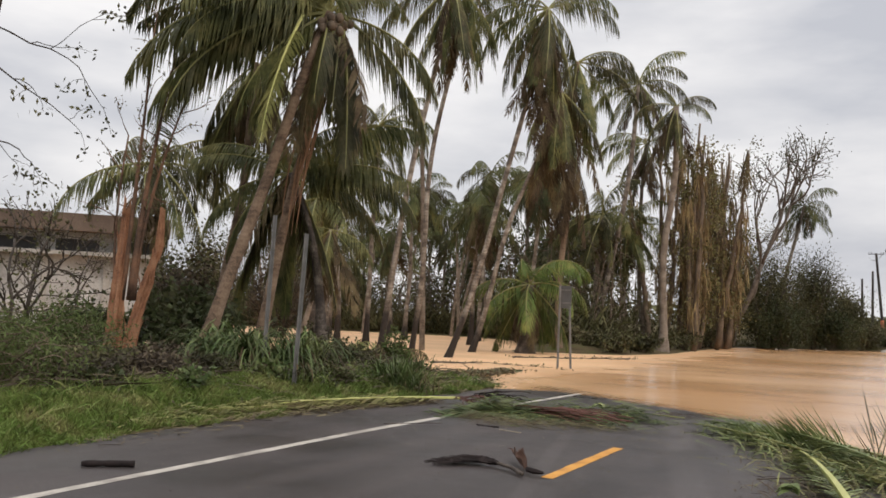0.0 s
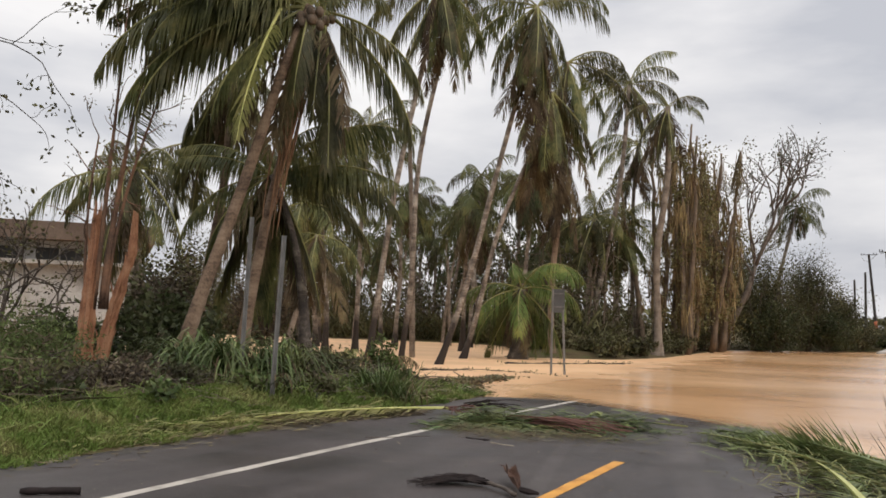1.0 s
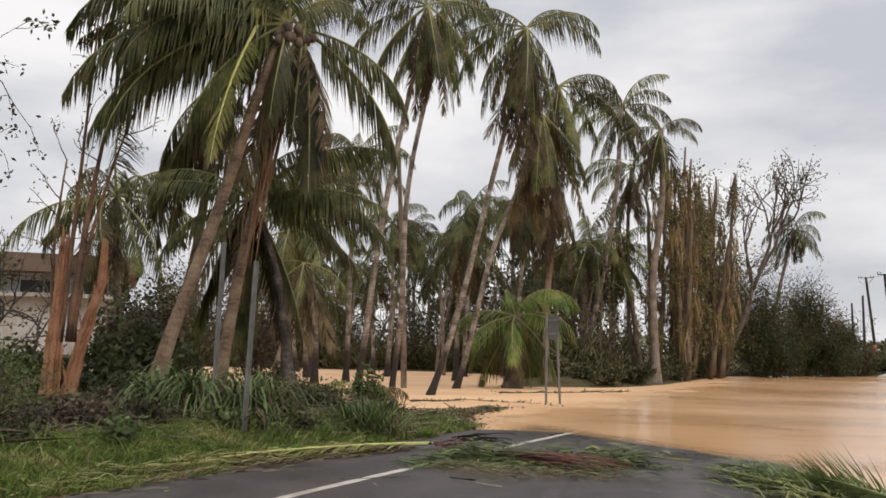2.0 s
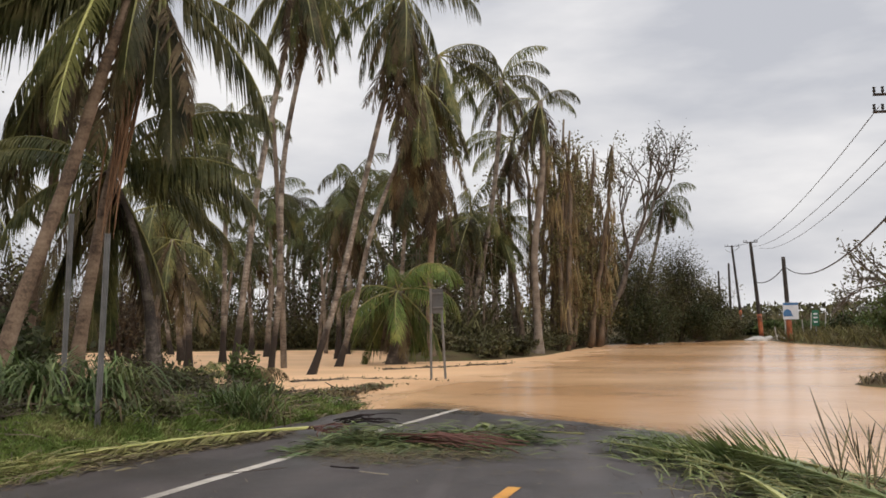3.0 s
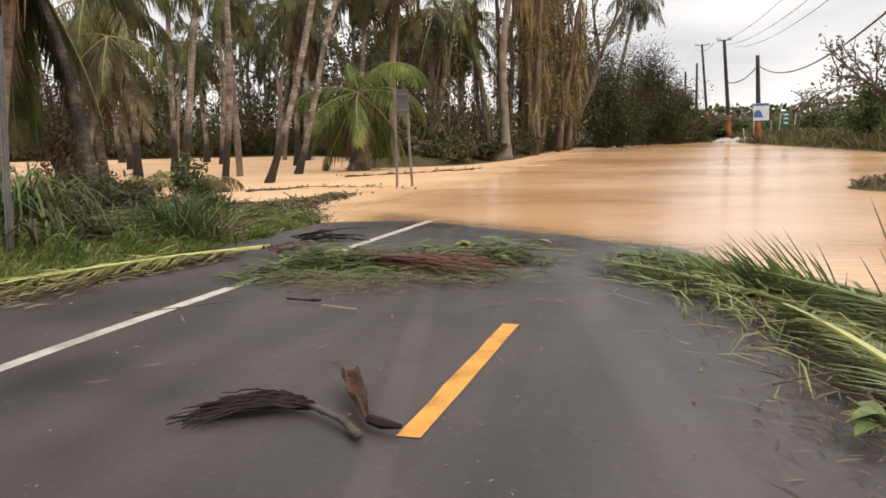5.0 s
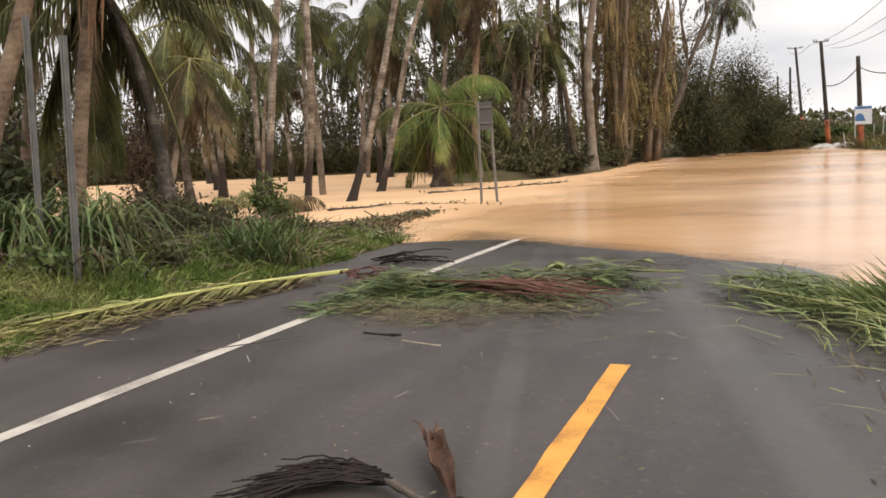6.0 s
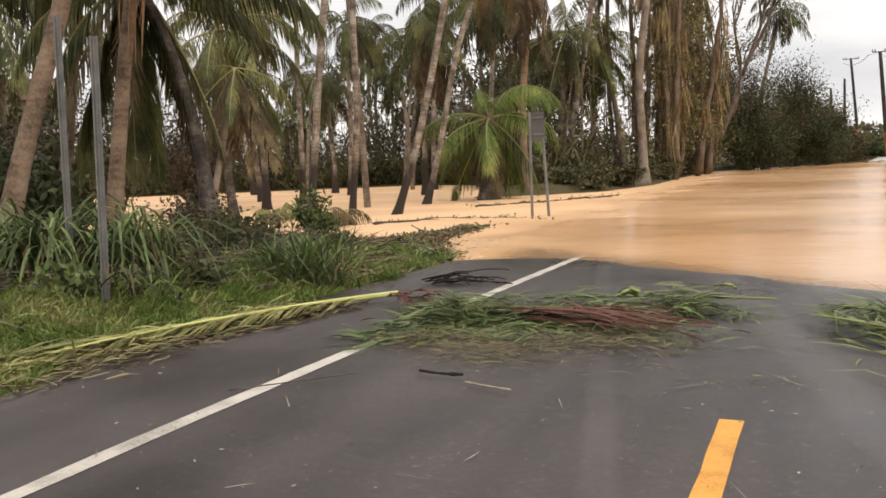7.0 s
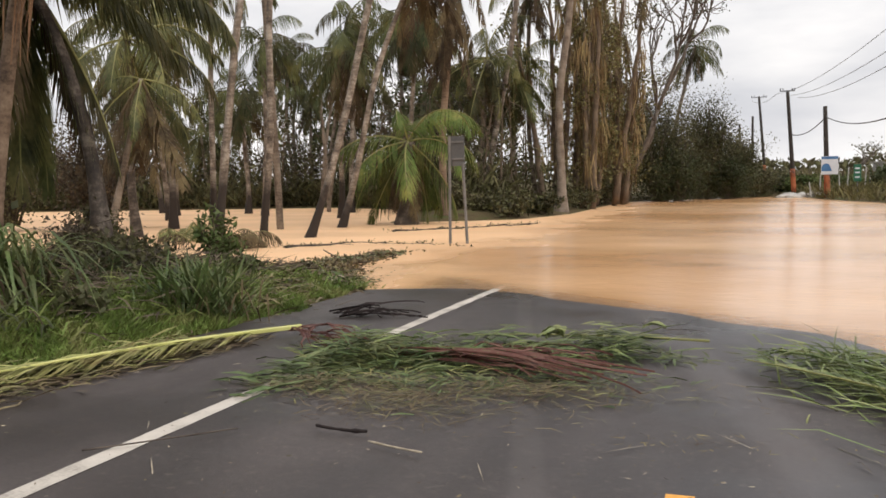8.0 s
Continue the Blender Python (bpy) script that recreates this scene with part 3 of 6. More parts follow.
xs = np.concatenate([reach(-45, -2600)[::-1], np.arange(-45, -16, 0.8), np.arange(-16, 8, 0.35), np.arange(8, 25, 1.0), reach(25, 2600)])
ys = np.concatenate([reach(-8, -600)[::-1], np.arange(-8, 40, 0.4), np.arange(40, 100, 1.0), reach(100, 3200)])
ground = part("ground", sheet(xs, ys, ground_z), M_SOIL, smooth=True)
tagged(ground, "brown earth ground strewn with storm litter", "ground", kind="structure")

# asphalt: a slab with its own side faces, running down under the water
road_xs, road_ys = np.arange(-9.2, 1.35, 0.3), np.arange(-12, 46, 0.4)
s = sheet(road_xs, road_ys, road_z)
for edge in (road_xs[0], road_xs[-1]):
    top = np.stack([np.full(len(road_ys), edge), road_ys, road_z(np.full(len(road_ys), edge), road_ys)], 1)
    low = top - np.array([0, 0, 0.15])
    m = len(road_ys)
    s.add(np.concatenate([top, low]), [(i, i + 1, m + i + 1, m + i) for i in range(m - 1)])
road = tagged(part("road", s, M_ROAD, smooth=True), "damp dark asphalt road running down into flood water", "road", kind="structure")


def stripe(name, x0, x1, y0, y1, mat, label):
    s = Shape()
    n = max(2, int((y1 - y0) / 0.3))
    ysn = np.linspace(y0, y1, n)
    rng = np.random.default_rng(int(abs(x0) * 100))
    wob = rng.normal(0, 0.004, (2, n))
    a = np.stack([x0 + wob[0], ysn, road_z(np.full(n, x0), ysn) + 0.005], 1)
    b = np.stack([x1 + wob[1], ysn, road_z(np.full(n, x1), ysn) + 0.005], 1)
    s.add(np.concatenate([a, b]), [(i, n + i, n + i + 1, i + 1) for i in range(n - 1)])
    return tagged(part(name, s, mat), label, "road marking", kind="structure")


stripe("edge_line", -7.10, -6.95, -10, 24.5, M_WHITE, "worn white painted edge line on asphalt")
stripe("centre_dash", -3.62, -3.47, 9.86, 12.9, M_YELLOW, "yellow painted centre dash on asphalt")

def water_z(x, y):
    """A nearly still sheet, ruffled where the flood runs through the grove and off the road's edge."""
    z = np.zeros_like(x)
    for fx, fy, ph, a in [(0.9, 2.1, 0.3, 0.5), (-1.3, 1.7, 1.9, 0.4), (2.3, 3.1, 4.0, 0.28), (3.7, -2.6, 2.2, 0.2), (0.35, 0.8, 5.1, 0.6)]:
        z += a * np.sin(fx * x + fy * y + ph + 1.1 * np.sin(0.37 * x - 0.21 * y + ph))
    run = np.exp(-(((x + 13) / 6) ** 2 + ((y - 33) / 9) ** 2)) + 0.25 * np.exp(-(((x + 10) / 2.2) ** 2 + ((y - 27) / 5) ** 2))
    inner = np.clip((x + 34) / 6, 0, 1) * np.clip((14 - x) / 6, 0, 1) * np.clip((62 - y) / 8, 0, 1) * np.clip((y - 16) / 3, 0, 1)
    lip = 0.055 * np.exp(-(((x + 9.35) / 0.35) ** 2)) * np.clip((y - 21.5) / 2, 0, 1) * np.clip((31 - y) / 3, 0, 1)
    return WATER + inner * (z * (0.004 + 0.020 * run) + lip)


water = sheet(np.concatenate([[-120], np.arange(-36, 14.1, 0.3), [90]]), np.concatenate([[8], np.arange(15, 63, 0.3), [130]]), water_z)
tagged(part("water", water, M_WATER, smooth=True), "orange-brown muddy flood water covering the road", "water", kind="structure")


# ---- palms ----
def frond_shape(seed, length=4.2, elev=40, bend=70, pairs=46, leaf=0.85, droop=0.55, ragged=0.12, wide=0.022, lying=False, one_side=False, split=False, rib_scale=None, hang=0.55):
    """A coconut frond from its stalk: a bowed midrib with two rows of leaflets. It points along +x."""
    rng = np.random.default_rng(seed)
    n = 12
    sgrid = np.linspace(0, 1, n)
    th = np.radians(elev - bend * sgrid**1.4)
    yaw = np.radians(rng.normal(0, 10)) * sgrid
    step = length / (n - 1)
    tang = np.stack([np.cos(th) * np.cos(yaw), np.cos(th) * np.sin(yaw), np.sin(th)], 1)
    pts = np.concatenate([[[0, 0, 0]], np.cumsum((tang[:-1] + tang[1:]) / 2 * step, 0)])
    if lying:
        pts[:, 2] = np.maximum(pts[:, 2], 0.0)
    s = Shape()
    s.tube(pts, np.linspace(0.05, 0.008, n) * (length / 4.2) * (rib_scale or (0.5 if lying else 1.0)), 5, 0)
    sp = np.repeat(np.linspace(0.13, 0.99, pairs), 2) + rng.normal(0, 0.004, pairs * 2)
    side = np.tile([1.0, -1.0], pairs)
    keep = rng.random(pairs * 2) > ragged
    if one_side:
        keep &= side < 0
    sp, side = np.clip(sp[keep], 0, 1), side[keep]
    root = np.stack([np.interp(sp, sgrid, pts[:, i]) for i in range(3)], 1)
    tg = np.stack([np.interp(sp, sgrid, tang[:, i]) for i in range(3)], 1)
    tg /= np.linalg.norm(tg, axis=1)[:, None]
    lateral = np.cross(tg, [0, 0, 1.0])
    bad = np.linalg.norm(lateral, axis=1) < 0.15
    lateral[bad] = [0, -1.0, 0]
    lateral /= np.linalg.norm(lateral, axis=1)[:, None]
    lateral = lateral * 0.8 + np.array([0, -0.2, 0])
    above = np.cross(lateral, tg)
    fwd = (0.40 + 0.5 * sp) if not lying else (1.7 + 0.9 * sp)
    h = lateral * side[:, None] + tg * fwd[:, None] + above * 0.02 + rng.normal(0, 0.10, root.shape)
    if not lying and not one_side:
        h[:, 2] -= hang
    if lying:
        h[:, 2] = rng.uniform(0, 1, len(h)) ** 2 * 0.45 + 0.02
        h[:, :2] += rng.normal(0, 0.16, (len(h), 2))
    h /= np.linalg.norm(h, axis=1)[:, None]
    prof = np.sin(np.pi * np.clip(0.16 + 0.80 * sp, 0, 1)) ** 0.75
    L = leaf * prof * rng.uniform(0.75, 1.12, len(sp))
    sag = np.full(len(sp), droop) * rng.uniform(0.6, 1.4, len(sp))
    if lying:
        sag = np.minimum(sag, (root[:, 2] + h[:, 2] * L) / np.maximum(L, 0.05))
    rib = s
    if split:
        s = Shape()
    s.blades(root, h, np.cross(h, tg) + 1e-4, L, np.full(len(sp), wide) * (length / 4.2), sag, 0 if split else 1)
    return (rib, s) if split else s


def frond_set(tag, mats, elevs, pairs, seeds, **kw):
    out = {}
    for e, bnd in elevs:
        for k in range(seeds):
            length = kw.get("length", 4.2) * (0.92 + 0.1 * k)
            sh = frond_shape(int(1000 + e * 7 + k * 31), length=length, elev=e, bend=bnd, pairs=pairs, leaf=kw.get("leaf", 0.85), droop=kw.get("droop", 0.55), ragged=kw.get("ragged", 0.15), wide=kw.get("wide", 0.024), hang=kw.get("hang", 0.8))
            out.setdefault(e, []).append(sh.mesh(tag, mats))
    return out


ELEVS = [(75, 125), (60, 135), (40, 125), (20, 105), (-5, 78), (-35, 50), (-62, 22)]
NEAR_ELEVS = [(75, 105), (45, 72), (25, 52), (55, 108), (35, 100), (15, 85), (-8, 68), (-35, 48), (-62, 22)]
NEAR = frond_set("frond", [M_RACHIS, M_FROND], NEAR_ELEVS, 84, 3, droop=0.75, length=5.0, leaf=0.95, wide=0.024, ragged=0.16, hang=1.15)
MIDF_ELEVS = [(75, 95), (58, 112), (40, 112), (20, 98), (-5, 74), (-38, 46), (-68, 18)]
MIDF = frond_set("frond", [M_RACHIS, M_FROND], MIDF_ELEVS, 52, 3, droop=0.75, wide=0.025, leaf=0.85, length=4.3, hang=1.1)
FARF = frond_set("frond", [M_FROND_FAR, M_FROND_FAR], ELEVS, 36, 2, droop=0.7, wide=0.032, leaf=0.95, length=4.2)
YOUNG = frond_set("frond", [M_RACHIS, M_YOUNG], ELEVS, 52, 2, droop=0.75, wide=0.026, leaf=0.95, length=4.6)
DEAD = frond_set("dead_frond", [M_FROND_DEAD, M_FROND_DEAD], [(-55, 30), (-72, 14)], 34, 2, droop=0.5, wide=0.034, leaf=0.75, ragged=0.3, length=3.6)

nut_shape = Shape()
rings = []
for k in range(1, 6):
    th = np.pi * k / 6
    for j in range(8):
        rings.append((0.11 * np.sin(th) * np.cos(j * np.pi / 4), 0.11 * np.sin(th) * np.sin(j * np.pi / 4), 0.14 * np.cos(th)))
nut_faces = [(r * 8 + j, (r + 1) * 8 + j, (r + 1) * 8 + (j + 1) % 8, r * 8 + (j + 1) % 8) for r in range(4) for j in range(8)]
nut_faces += [tuple(range(8)), tuple(39 - j for j in range(8))]
nut_shape.add(rings, nut_faces)
NUT = nut_shape.mesh("coconut", M_STEM, True)


def palm(base, crown, mats, fronds, seed, count=20, dead=4, radius=0.15, bow=0.0, low=0.5, rings=False, label="", sweep=None, group="coconut palms", size=1.0, nuts=0, up=0.25, plan=None, dead_turn=None, via=None, skirt=0.5):
    """A coconut palm: ringed tapering trunk from base to crown with its fronds. sweep: degrees towards which the wind combed it."""
    rng = np.random.default_rng(seed)
    base, crown = np.array(base, float), np.array(crown, float)
    root = new("palm_tree")
    root.location = base
    tagged(root, label or "leaning coconut palm with a storm-torn green crown", "palm tree", group)
    top = crown - base
    mid = top * 0.5 + np.array([-top[1], top[0], 0]) * 0.0 + unit([top[0], top[1], 0]) * bow * np.linalg.norm(top)
    if via:
        mid = 2 * (np.array(via, float) - base) - 0.5 * top
    H = np.linalg.norm(top)
    n = int(H / 0.07) if rings else max(14, int(H / 0.45))
    pts = curve_points((0, 0, -0.5), mid, top, n)
    t = np.linspace(0, 1, n)
    sway = rng.normal(0, 1, 4)
    pts[:, 0] += 0.010 * H * np.sin(t * 3.1) * (sway[0] * np.sin(t * 7 + sway[1] * 3))
    pts[:, 1] += 0.010 * H * np.sin(t * 3.1) * (sway[2] * np.sin(t * 6 + sway[3] * 3))
    r = radius * (1.0 - 0.30 * t) + radius * 0.95 * np.exp(-np.clip(t * H - 0.7, 0, None) / 0.5)
    if rings:
        k = np.arange(n) % 3
        r = r * np.where(k == 0, 1.03, np.where(k == 1, 1.0, 0.98)) * (1 + 0.012 * rng.normal(0, 1, n))
    s = Shape()
    s.tube(pts, r, 12 if rings else 9)
    part("trunk", s, mats, root, smooth=True)
    # fibrous boot under the crown
    keys = sorted(fronds)
    for az, e, sc, roll in plan or ():
        ob = part("frond", fronds[e][rng.integers(len(fronds[e]))], None, root, at=tuple(top))
        ob.rotation_euler = (radians(roll + rng.normal(0, 5)), radians(rng.normal(0, 3)), radians(az))
        ob.scale = (sc, sc, sc)
    for i in range(0 if plan else count):
        u = i / max(1, count - 1)
        u = np.clip(u + rng.normal(0, 0.05), 0, 1)
        pick = np.clip((1 - u) * (up + 0.75) + u * 0.0, 0, 1)
        ang = -62 + 140 * pick if u > low else 78 - 100 * u / max(low, 0.01)
        e = min(keys, key=lambda q: abs(q - ang))
        me = fronds[e][rng.integers(len(fronds[e]))]
        az = i * 137.5 + rng.normal(0, 14)
        if sweep is not None:
            dlt = (az - sweep + 180) % 360 - 180
            az = sweep + dlt * 0.66
        ob = part("frond", me, None, root, at=tuple(top))
        ob.rotation_euler = (radians(rng.normal(0, 14)), radians(rng.normal(0, 5)), radians(az))
        sc = size * rng.uniform(0.82, 1.08)
        ob.scale = (sc, sc, sc)
    dk = sorted(DEAD)
    for i in range(dead):
        e = dk[rng.integers(len(dk))]
        ob = part("dead_frond", DEAD[e][rng.integers(2)], None, root, at=tuple(pts[-1 - int(min(0.6, rng.uniform(0.1, skirt) / H) * (n - 1))]))
        ob.rotation_euler = (radians(rng.normal(0, 8)), radians(rng.normal(0, 4)), radians(rng.uniform(0, 360) if dead_turn is None else rng.normal(dead_turn, 50)))
        sc = size * rng.uniform(0.8, 1.1)
        ob.scale = (sc, sc, sc)
    for i in range(nuts):
        a = rng.uniform(0, 6.28)
        part("coconut", NUT, None, root, at=tuple(top + np.array([0.28 * np.cos(a), 0.28 * np.sin(a), -0.15 - 0.35 * rng.random()])))
    return root


# palms on the verge: (turn, rise, size, roll) of each frond that the storm left
P1_FRONDS = [(207, 45, 1.05, 0), (222, 35, 1.1, 6), (192, 35, 1.0, -8), (207, 35, 1.14, 0), (232, 35, 0.95, 8), (198, 15, 1.02, 0), (216, 15, 1.06, 0), (203, 25, 1.05, -6), (250, 75, 0.7, 0), (226, 15, 0.95, 0), (212, 55, 1.0, 0), (207, -8, 1.1, 0), (220, -8, 0.95, 0), (214, -35, 0.8, 0),
             (188, 75, 0.8, 0), (232, -35, 0.7, 0), (60, 55, 0.6, 0), (100, 75, 0.7, 0), (330, 75, 0.6, 0), (150, 35, 0.8, 0), (290, -62, 0.6, 0)]
P2_FRONDS = [(30, -8, 0.72, 0), (24, -35, 0.95, 0), (300, -62, 0.8, 0), (260, -62, 0.8, 0), (320, -62, 0.9, 0), (40, 75, 0.6, 0), (120, 55, 0.75, 0),
             (205, 45, 0.95, 0), (228, 75, 0.8, 0), (195, -62, 0.8, 0), (240, -62, 0.75, 0), (10, 55, 0.6, 0)]
P3_FRONDS = [(207, -35, 0.72, 0), (225, -62, 0.85, 0), (195, -62, 0.9, 0), (212, -62, 0.75, 0), (30, -35, 0.6, 0), (20, -62, 0.75, 0), (310, -62, 0.6, 0), (240, -62, 0.85, 0), (30, -62, 0.8, 0), (200, -62, 0.95, 0), (160, -35, 0.8, 0)]
P4_FRONDS = [(222, 25, 0.6, 0), (205, 45, 0.6, 0), (30, 45, 0.82, 0), (22, 25, 0.78, 0), (34, 15, 0.8, 0), (44, -8, 0.7, 0), (300, 55, 0.5, 0), (120, 55, 0.7, 0), (35, 75, 0.6, 0), (212, -8, 0.6, 0),
             (230, -35, 0.7, 0), (228, -62, 0.8, 0), (195, -62, 0.85, 0), (40, -62, 0.75, 0), (150, -62, 0.85, 0), (120, -62, 0.8, 0), (60, -62, 0.8, 0)]
# drooping crowns of the tall palms in the flood
A_FRONDS = [(207, 20, 1.02, 0), (200, -5, 0.98, 0), (216, -38, 0.95, 0), (190, -38, 1.0, 0), (225, -68, 0.9, 0), (205, -68, 1.0, 0), (27, 20, 0.8, 0), (35, -38, 0.85, 0), (20, -68, 0.95, 0), (300, -68, 0.9, 0),
            (330, -68, 0.8, 0), (120, 20, 0.9, 0), (60, 58, 0.8, 0), (240, 58, 0.7, 0), (180, 75, 0.8, 0)]
C_FRONDS = [(207, -5, 1.02, 0), (200, 20, 0.95, 0), (214, 40, 0.8, 0), (195, -38, 1.0, 0), (222, -38, 0.95, 0), (27, 40, 0.95, 0), (20, 20, 0.98, 0), (34, 58, 0.65, 0), (40, -38, 0.8, 0), (297, -38, 0.9, 0),
            (280, -68, 1.0, 0), (320, -68, 1.0, 0), (240, -68, 1.0, 0), (10, -68, 0.9, 0), (120, 20, 0.8, 0), (160, -38, 0.9, 0), (70, -68, 0.9, 0), (210, -68, 1.0, 0)]
TALL_FRONDS = [(27, 75, 1.0, 0), (24, 58, 1.05, 0), (30, 20, 1.1, 0), (207, 40, 1.0, 0), (200, 20, 1.0, 0), (214, -5, 1.05, 0), (195, -38, 1.0, 0), (30, -38, 0.95, 0), (222, -68, 0.95, 0), (300, -68, 0.8, 0), (120, 40, 0.8, 0), (207, 58, 0.8, 0), (15, -5, 0.8, 0), (330, -38, 0.7, 0)]
F_FRONDS = [(207, 40, 1.02, 0), (200, 20, 1.0, 0), (210, -5, 1.05, 0), (205, -38, 1.05, 0), (200, -68, 1.0, 0), (215, -68, 0.95, 0), (180, -68, 1.0, 0), (27, 40, 0.7, 0), (30, -38, 0.7, 0), (300, -38, 0.6, 0)]
S_FRONDS = [(207, 40, 0.9, 0), (27, 40, 1.0, 0), (20, 20, 0.95, 0), (30, -5, 1.0, 0), (35, -38, 1.05, 0), (24, -68, 1.0, 0), (200, -38, 0.9, 0), (210, -68, 1.0, 0), (300, -68, 1.0, 0), (270, -68, 1.0, 0), (330, -68, 0.95, 0), (240, -38, 0.8, 0), (120, 20, 0.8, 0), (80, -38, 0.9, 0)]
E_FRONDS = [(12, 40, 0.75, 0), (25, 20, 0.6, 0), (195, 20, 0.7, 0), (205, -38, 0.9, 0), (180, -68, 0.9, 0), (215, -68, 0.85, 0), (150, -68, 0.8, 0), (290, -68, 0.75, 0), (185, 75, 0.5, 0)]
VERGE_PALM = palm((-14.9, 16.9, 0.30), (-12.84, 18.86, 9.35), M_TRUNK_P, NEAR, 11, 19, 3, 0.158, -0.02, rings=True, nuts=11, label="leaning coconut palm with ringed brown trunk on the verge", plan=P1_FRONDS, dead_turn=200)
TALL_PALM = palm((-15.58, 19.98, 0.25), (-14.06, 21.22, 10.2), M_TRUNK_P, NEAR, 12, 18, 6, 0.15, -0.02, rings=True, nuts=9, label="tall coconut palm with ringed brown trunk and heavy crown", plan=P2_FRONDS, dead_turn=10)
palm((-18.67, 21.8, 0.25), (-17.96, 22.44, 9.5), M_TRUNK_P, NEAR, 13, 11, 5, 0.155, 0.02, rings=True, plan=P3_FRONDS, label="coconut palm with dark drooping fronds behind the verge")
palm((-15.0, 22.3, 0.15), (-15.85, 21.6, 5.75), M_TRUNK_D, NEAR, 14, 15, 6, 0.148, plan=P4_FRONDS, via=(-15.13, 22.18, 3.1), label="dark wet-trunked coconut palm leaning away from the road")
palm((-25.47, 26.75, 0.2), (-25.81, 26.41, 7.3), M_TRUNK, MIDF, 15, 18, 4, 0.17)
palm((-22.92, 32.20, -0.2), (-21.89, 33.04, 5.29), M_TRUNK, MIDF, 16, 15, 5, 0.12, plan=[(27, -38, 0.75, 0), (207, -38, 0.7, 0), (40, -68, 0.8, 0), (10, -5, 0.6, 0), (190, 20, 0.5, 0), (300, -38, 0.6, 0)], label="thin pale coconut palm leaning through the undergrowth")
# one yellowing broken frond hangs in front of the crowns, and torn red-brown stalks along the trunk
broken_shape = frond_shape(77, 4.2, -62, 18, 84, 0.80, 0.35, 0.10, 0.026, hang=0.12)
broken = part("broken_frond", broken_shape.mesh("broken_frond", [M_MIDRIB_Y, M_BROKEN]), None, VERGE_PALM, "yellow-green broken frond", at=(1.80, 1.15, 8.75))
broken.rotation_euler, broken.scale = (radians(6), 0, radians(248)), (0.84, 0.88, 0.88)
rng = np.random.default_rng(19)
for k in range(16):
    s = Shape()
    a, z0, z1 = rng.uniform(0, 6.28), rng.uniform(6.6, 8.0), rng.uniform(3.4, 5.2)
    p0 = np.array([0.16 * z0 + 0.2 * np.cos(a) + 0.12, 0.12 * z0 + 0.2 * np.sin(a) - 0.30, z0])
    p1 = np.array([0.16 * z1 + rng.normal(0.30, 0.14), 0.12 * z1 + rng.normal(-0.38, 0.12), z1])
    s.tube(curve_points(p0, (p0 + p1) / 2 + rng.normal(0, 0.12, 3), p1, 8), np.linspace(0.035, 0.008, 8) * rng.uniform(0.6, 1.2), 5)
    part("torn_stalk", s, M_HUSK, TALL_PALM, "red-brown torn hanging stalks" if k == 0 else "")
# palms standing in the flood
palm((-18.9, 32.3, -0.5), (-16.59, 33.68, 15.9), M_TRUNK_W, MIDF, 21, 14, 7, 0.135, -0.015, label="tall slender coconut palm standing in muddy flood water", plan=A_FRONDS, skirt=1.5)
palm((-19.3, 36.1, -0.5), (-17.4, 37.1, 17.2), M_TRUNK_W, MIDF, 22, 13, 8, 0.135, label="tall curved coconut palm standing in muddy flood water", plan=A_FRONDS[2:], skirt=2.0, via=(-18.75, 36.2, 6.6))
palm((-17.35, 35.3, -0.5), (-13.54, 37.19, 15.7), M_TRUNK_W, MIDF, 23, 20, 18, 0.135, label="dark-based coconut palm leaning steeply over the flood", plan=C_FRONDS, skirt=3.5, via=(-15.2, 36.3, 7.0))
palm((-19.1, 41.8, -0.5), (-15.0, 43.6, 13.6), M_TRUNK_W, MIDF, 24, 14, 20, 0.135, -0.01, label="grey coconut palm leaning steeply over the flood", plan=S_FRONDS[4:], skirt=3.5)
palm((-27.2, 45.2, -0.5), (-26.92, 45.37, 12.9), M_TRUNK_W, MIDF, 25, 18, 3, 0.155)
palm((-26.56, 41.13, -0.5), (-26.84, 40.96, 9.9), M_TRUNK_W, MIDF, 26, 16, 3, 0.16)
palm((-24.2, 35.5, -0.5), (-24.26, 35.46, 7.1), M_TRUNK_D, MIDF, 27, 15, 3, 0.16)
palm((-16.6, 49.0, -0.2), (-15.95, 49.2, 16.8), M_TRUNK_P, MIDF, 28, 20, 34, 0.19, label="straight coconut palm with a long skirt of dead fronds", plan=S_FRONDS, skirt=7.5, via=(-16.4, 49.05, 8.0))
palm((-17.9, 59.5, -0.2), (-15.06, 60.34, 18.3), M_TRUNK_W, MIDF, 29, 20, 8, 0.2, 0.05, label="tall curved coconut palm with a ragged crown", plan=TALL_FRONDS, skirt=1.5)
palm((-12.3, 56.5, -0.1), (-11.71, 56.63, 15.6), M_TRUNK, MIDF, 30, 11, 12, 0.24, 0.0, label="pale straight coconut palm with few broken fronds", plan=E_FRONDS, dead_turn=190)
palm((-15.5, 66.0, 0.1), (-15.67, 65.96, 15.2), M_TRUNK, MIDF, 31, 15, 12, 0.17, 0.08, plan=F_FRONDS, skirt=2.0)
palm((-18.0, 60.0, 0.0), (-17.41, 60.17, 9.0), M_TRUNK, MIDF, 32, 18, 12, 0.2)
palm((-17.0, 64.0, 0.1), (-16.55, 64.12, 8.9), M_TRUNK, MIDF, 33, 16, 12, 0.2)
palm((-10.0, 95.0, 0.2), (-6.6, 95.3, 14.0), M_TRUNK, FARF, 34, 16, 5, 0.2)
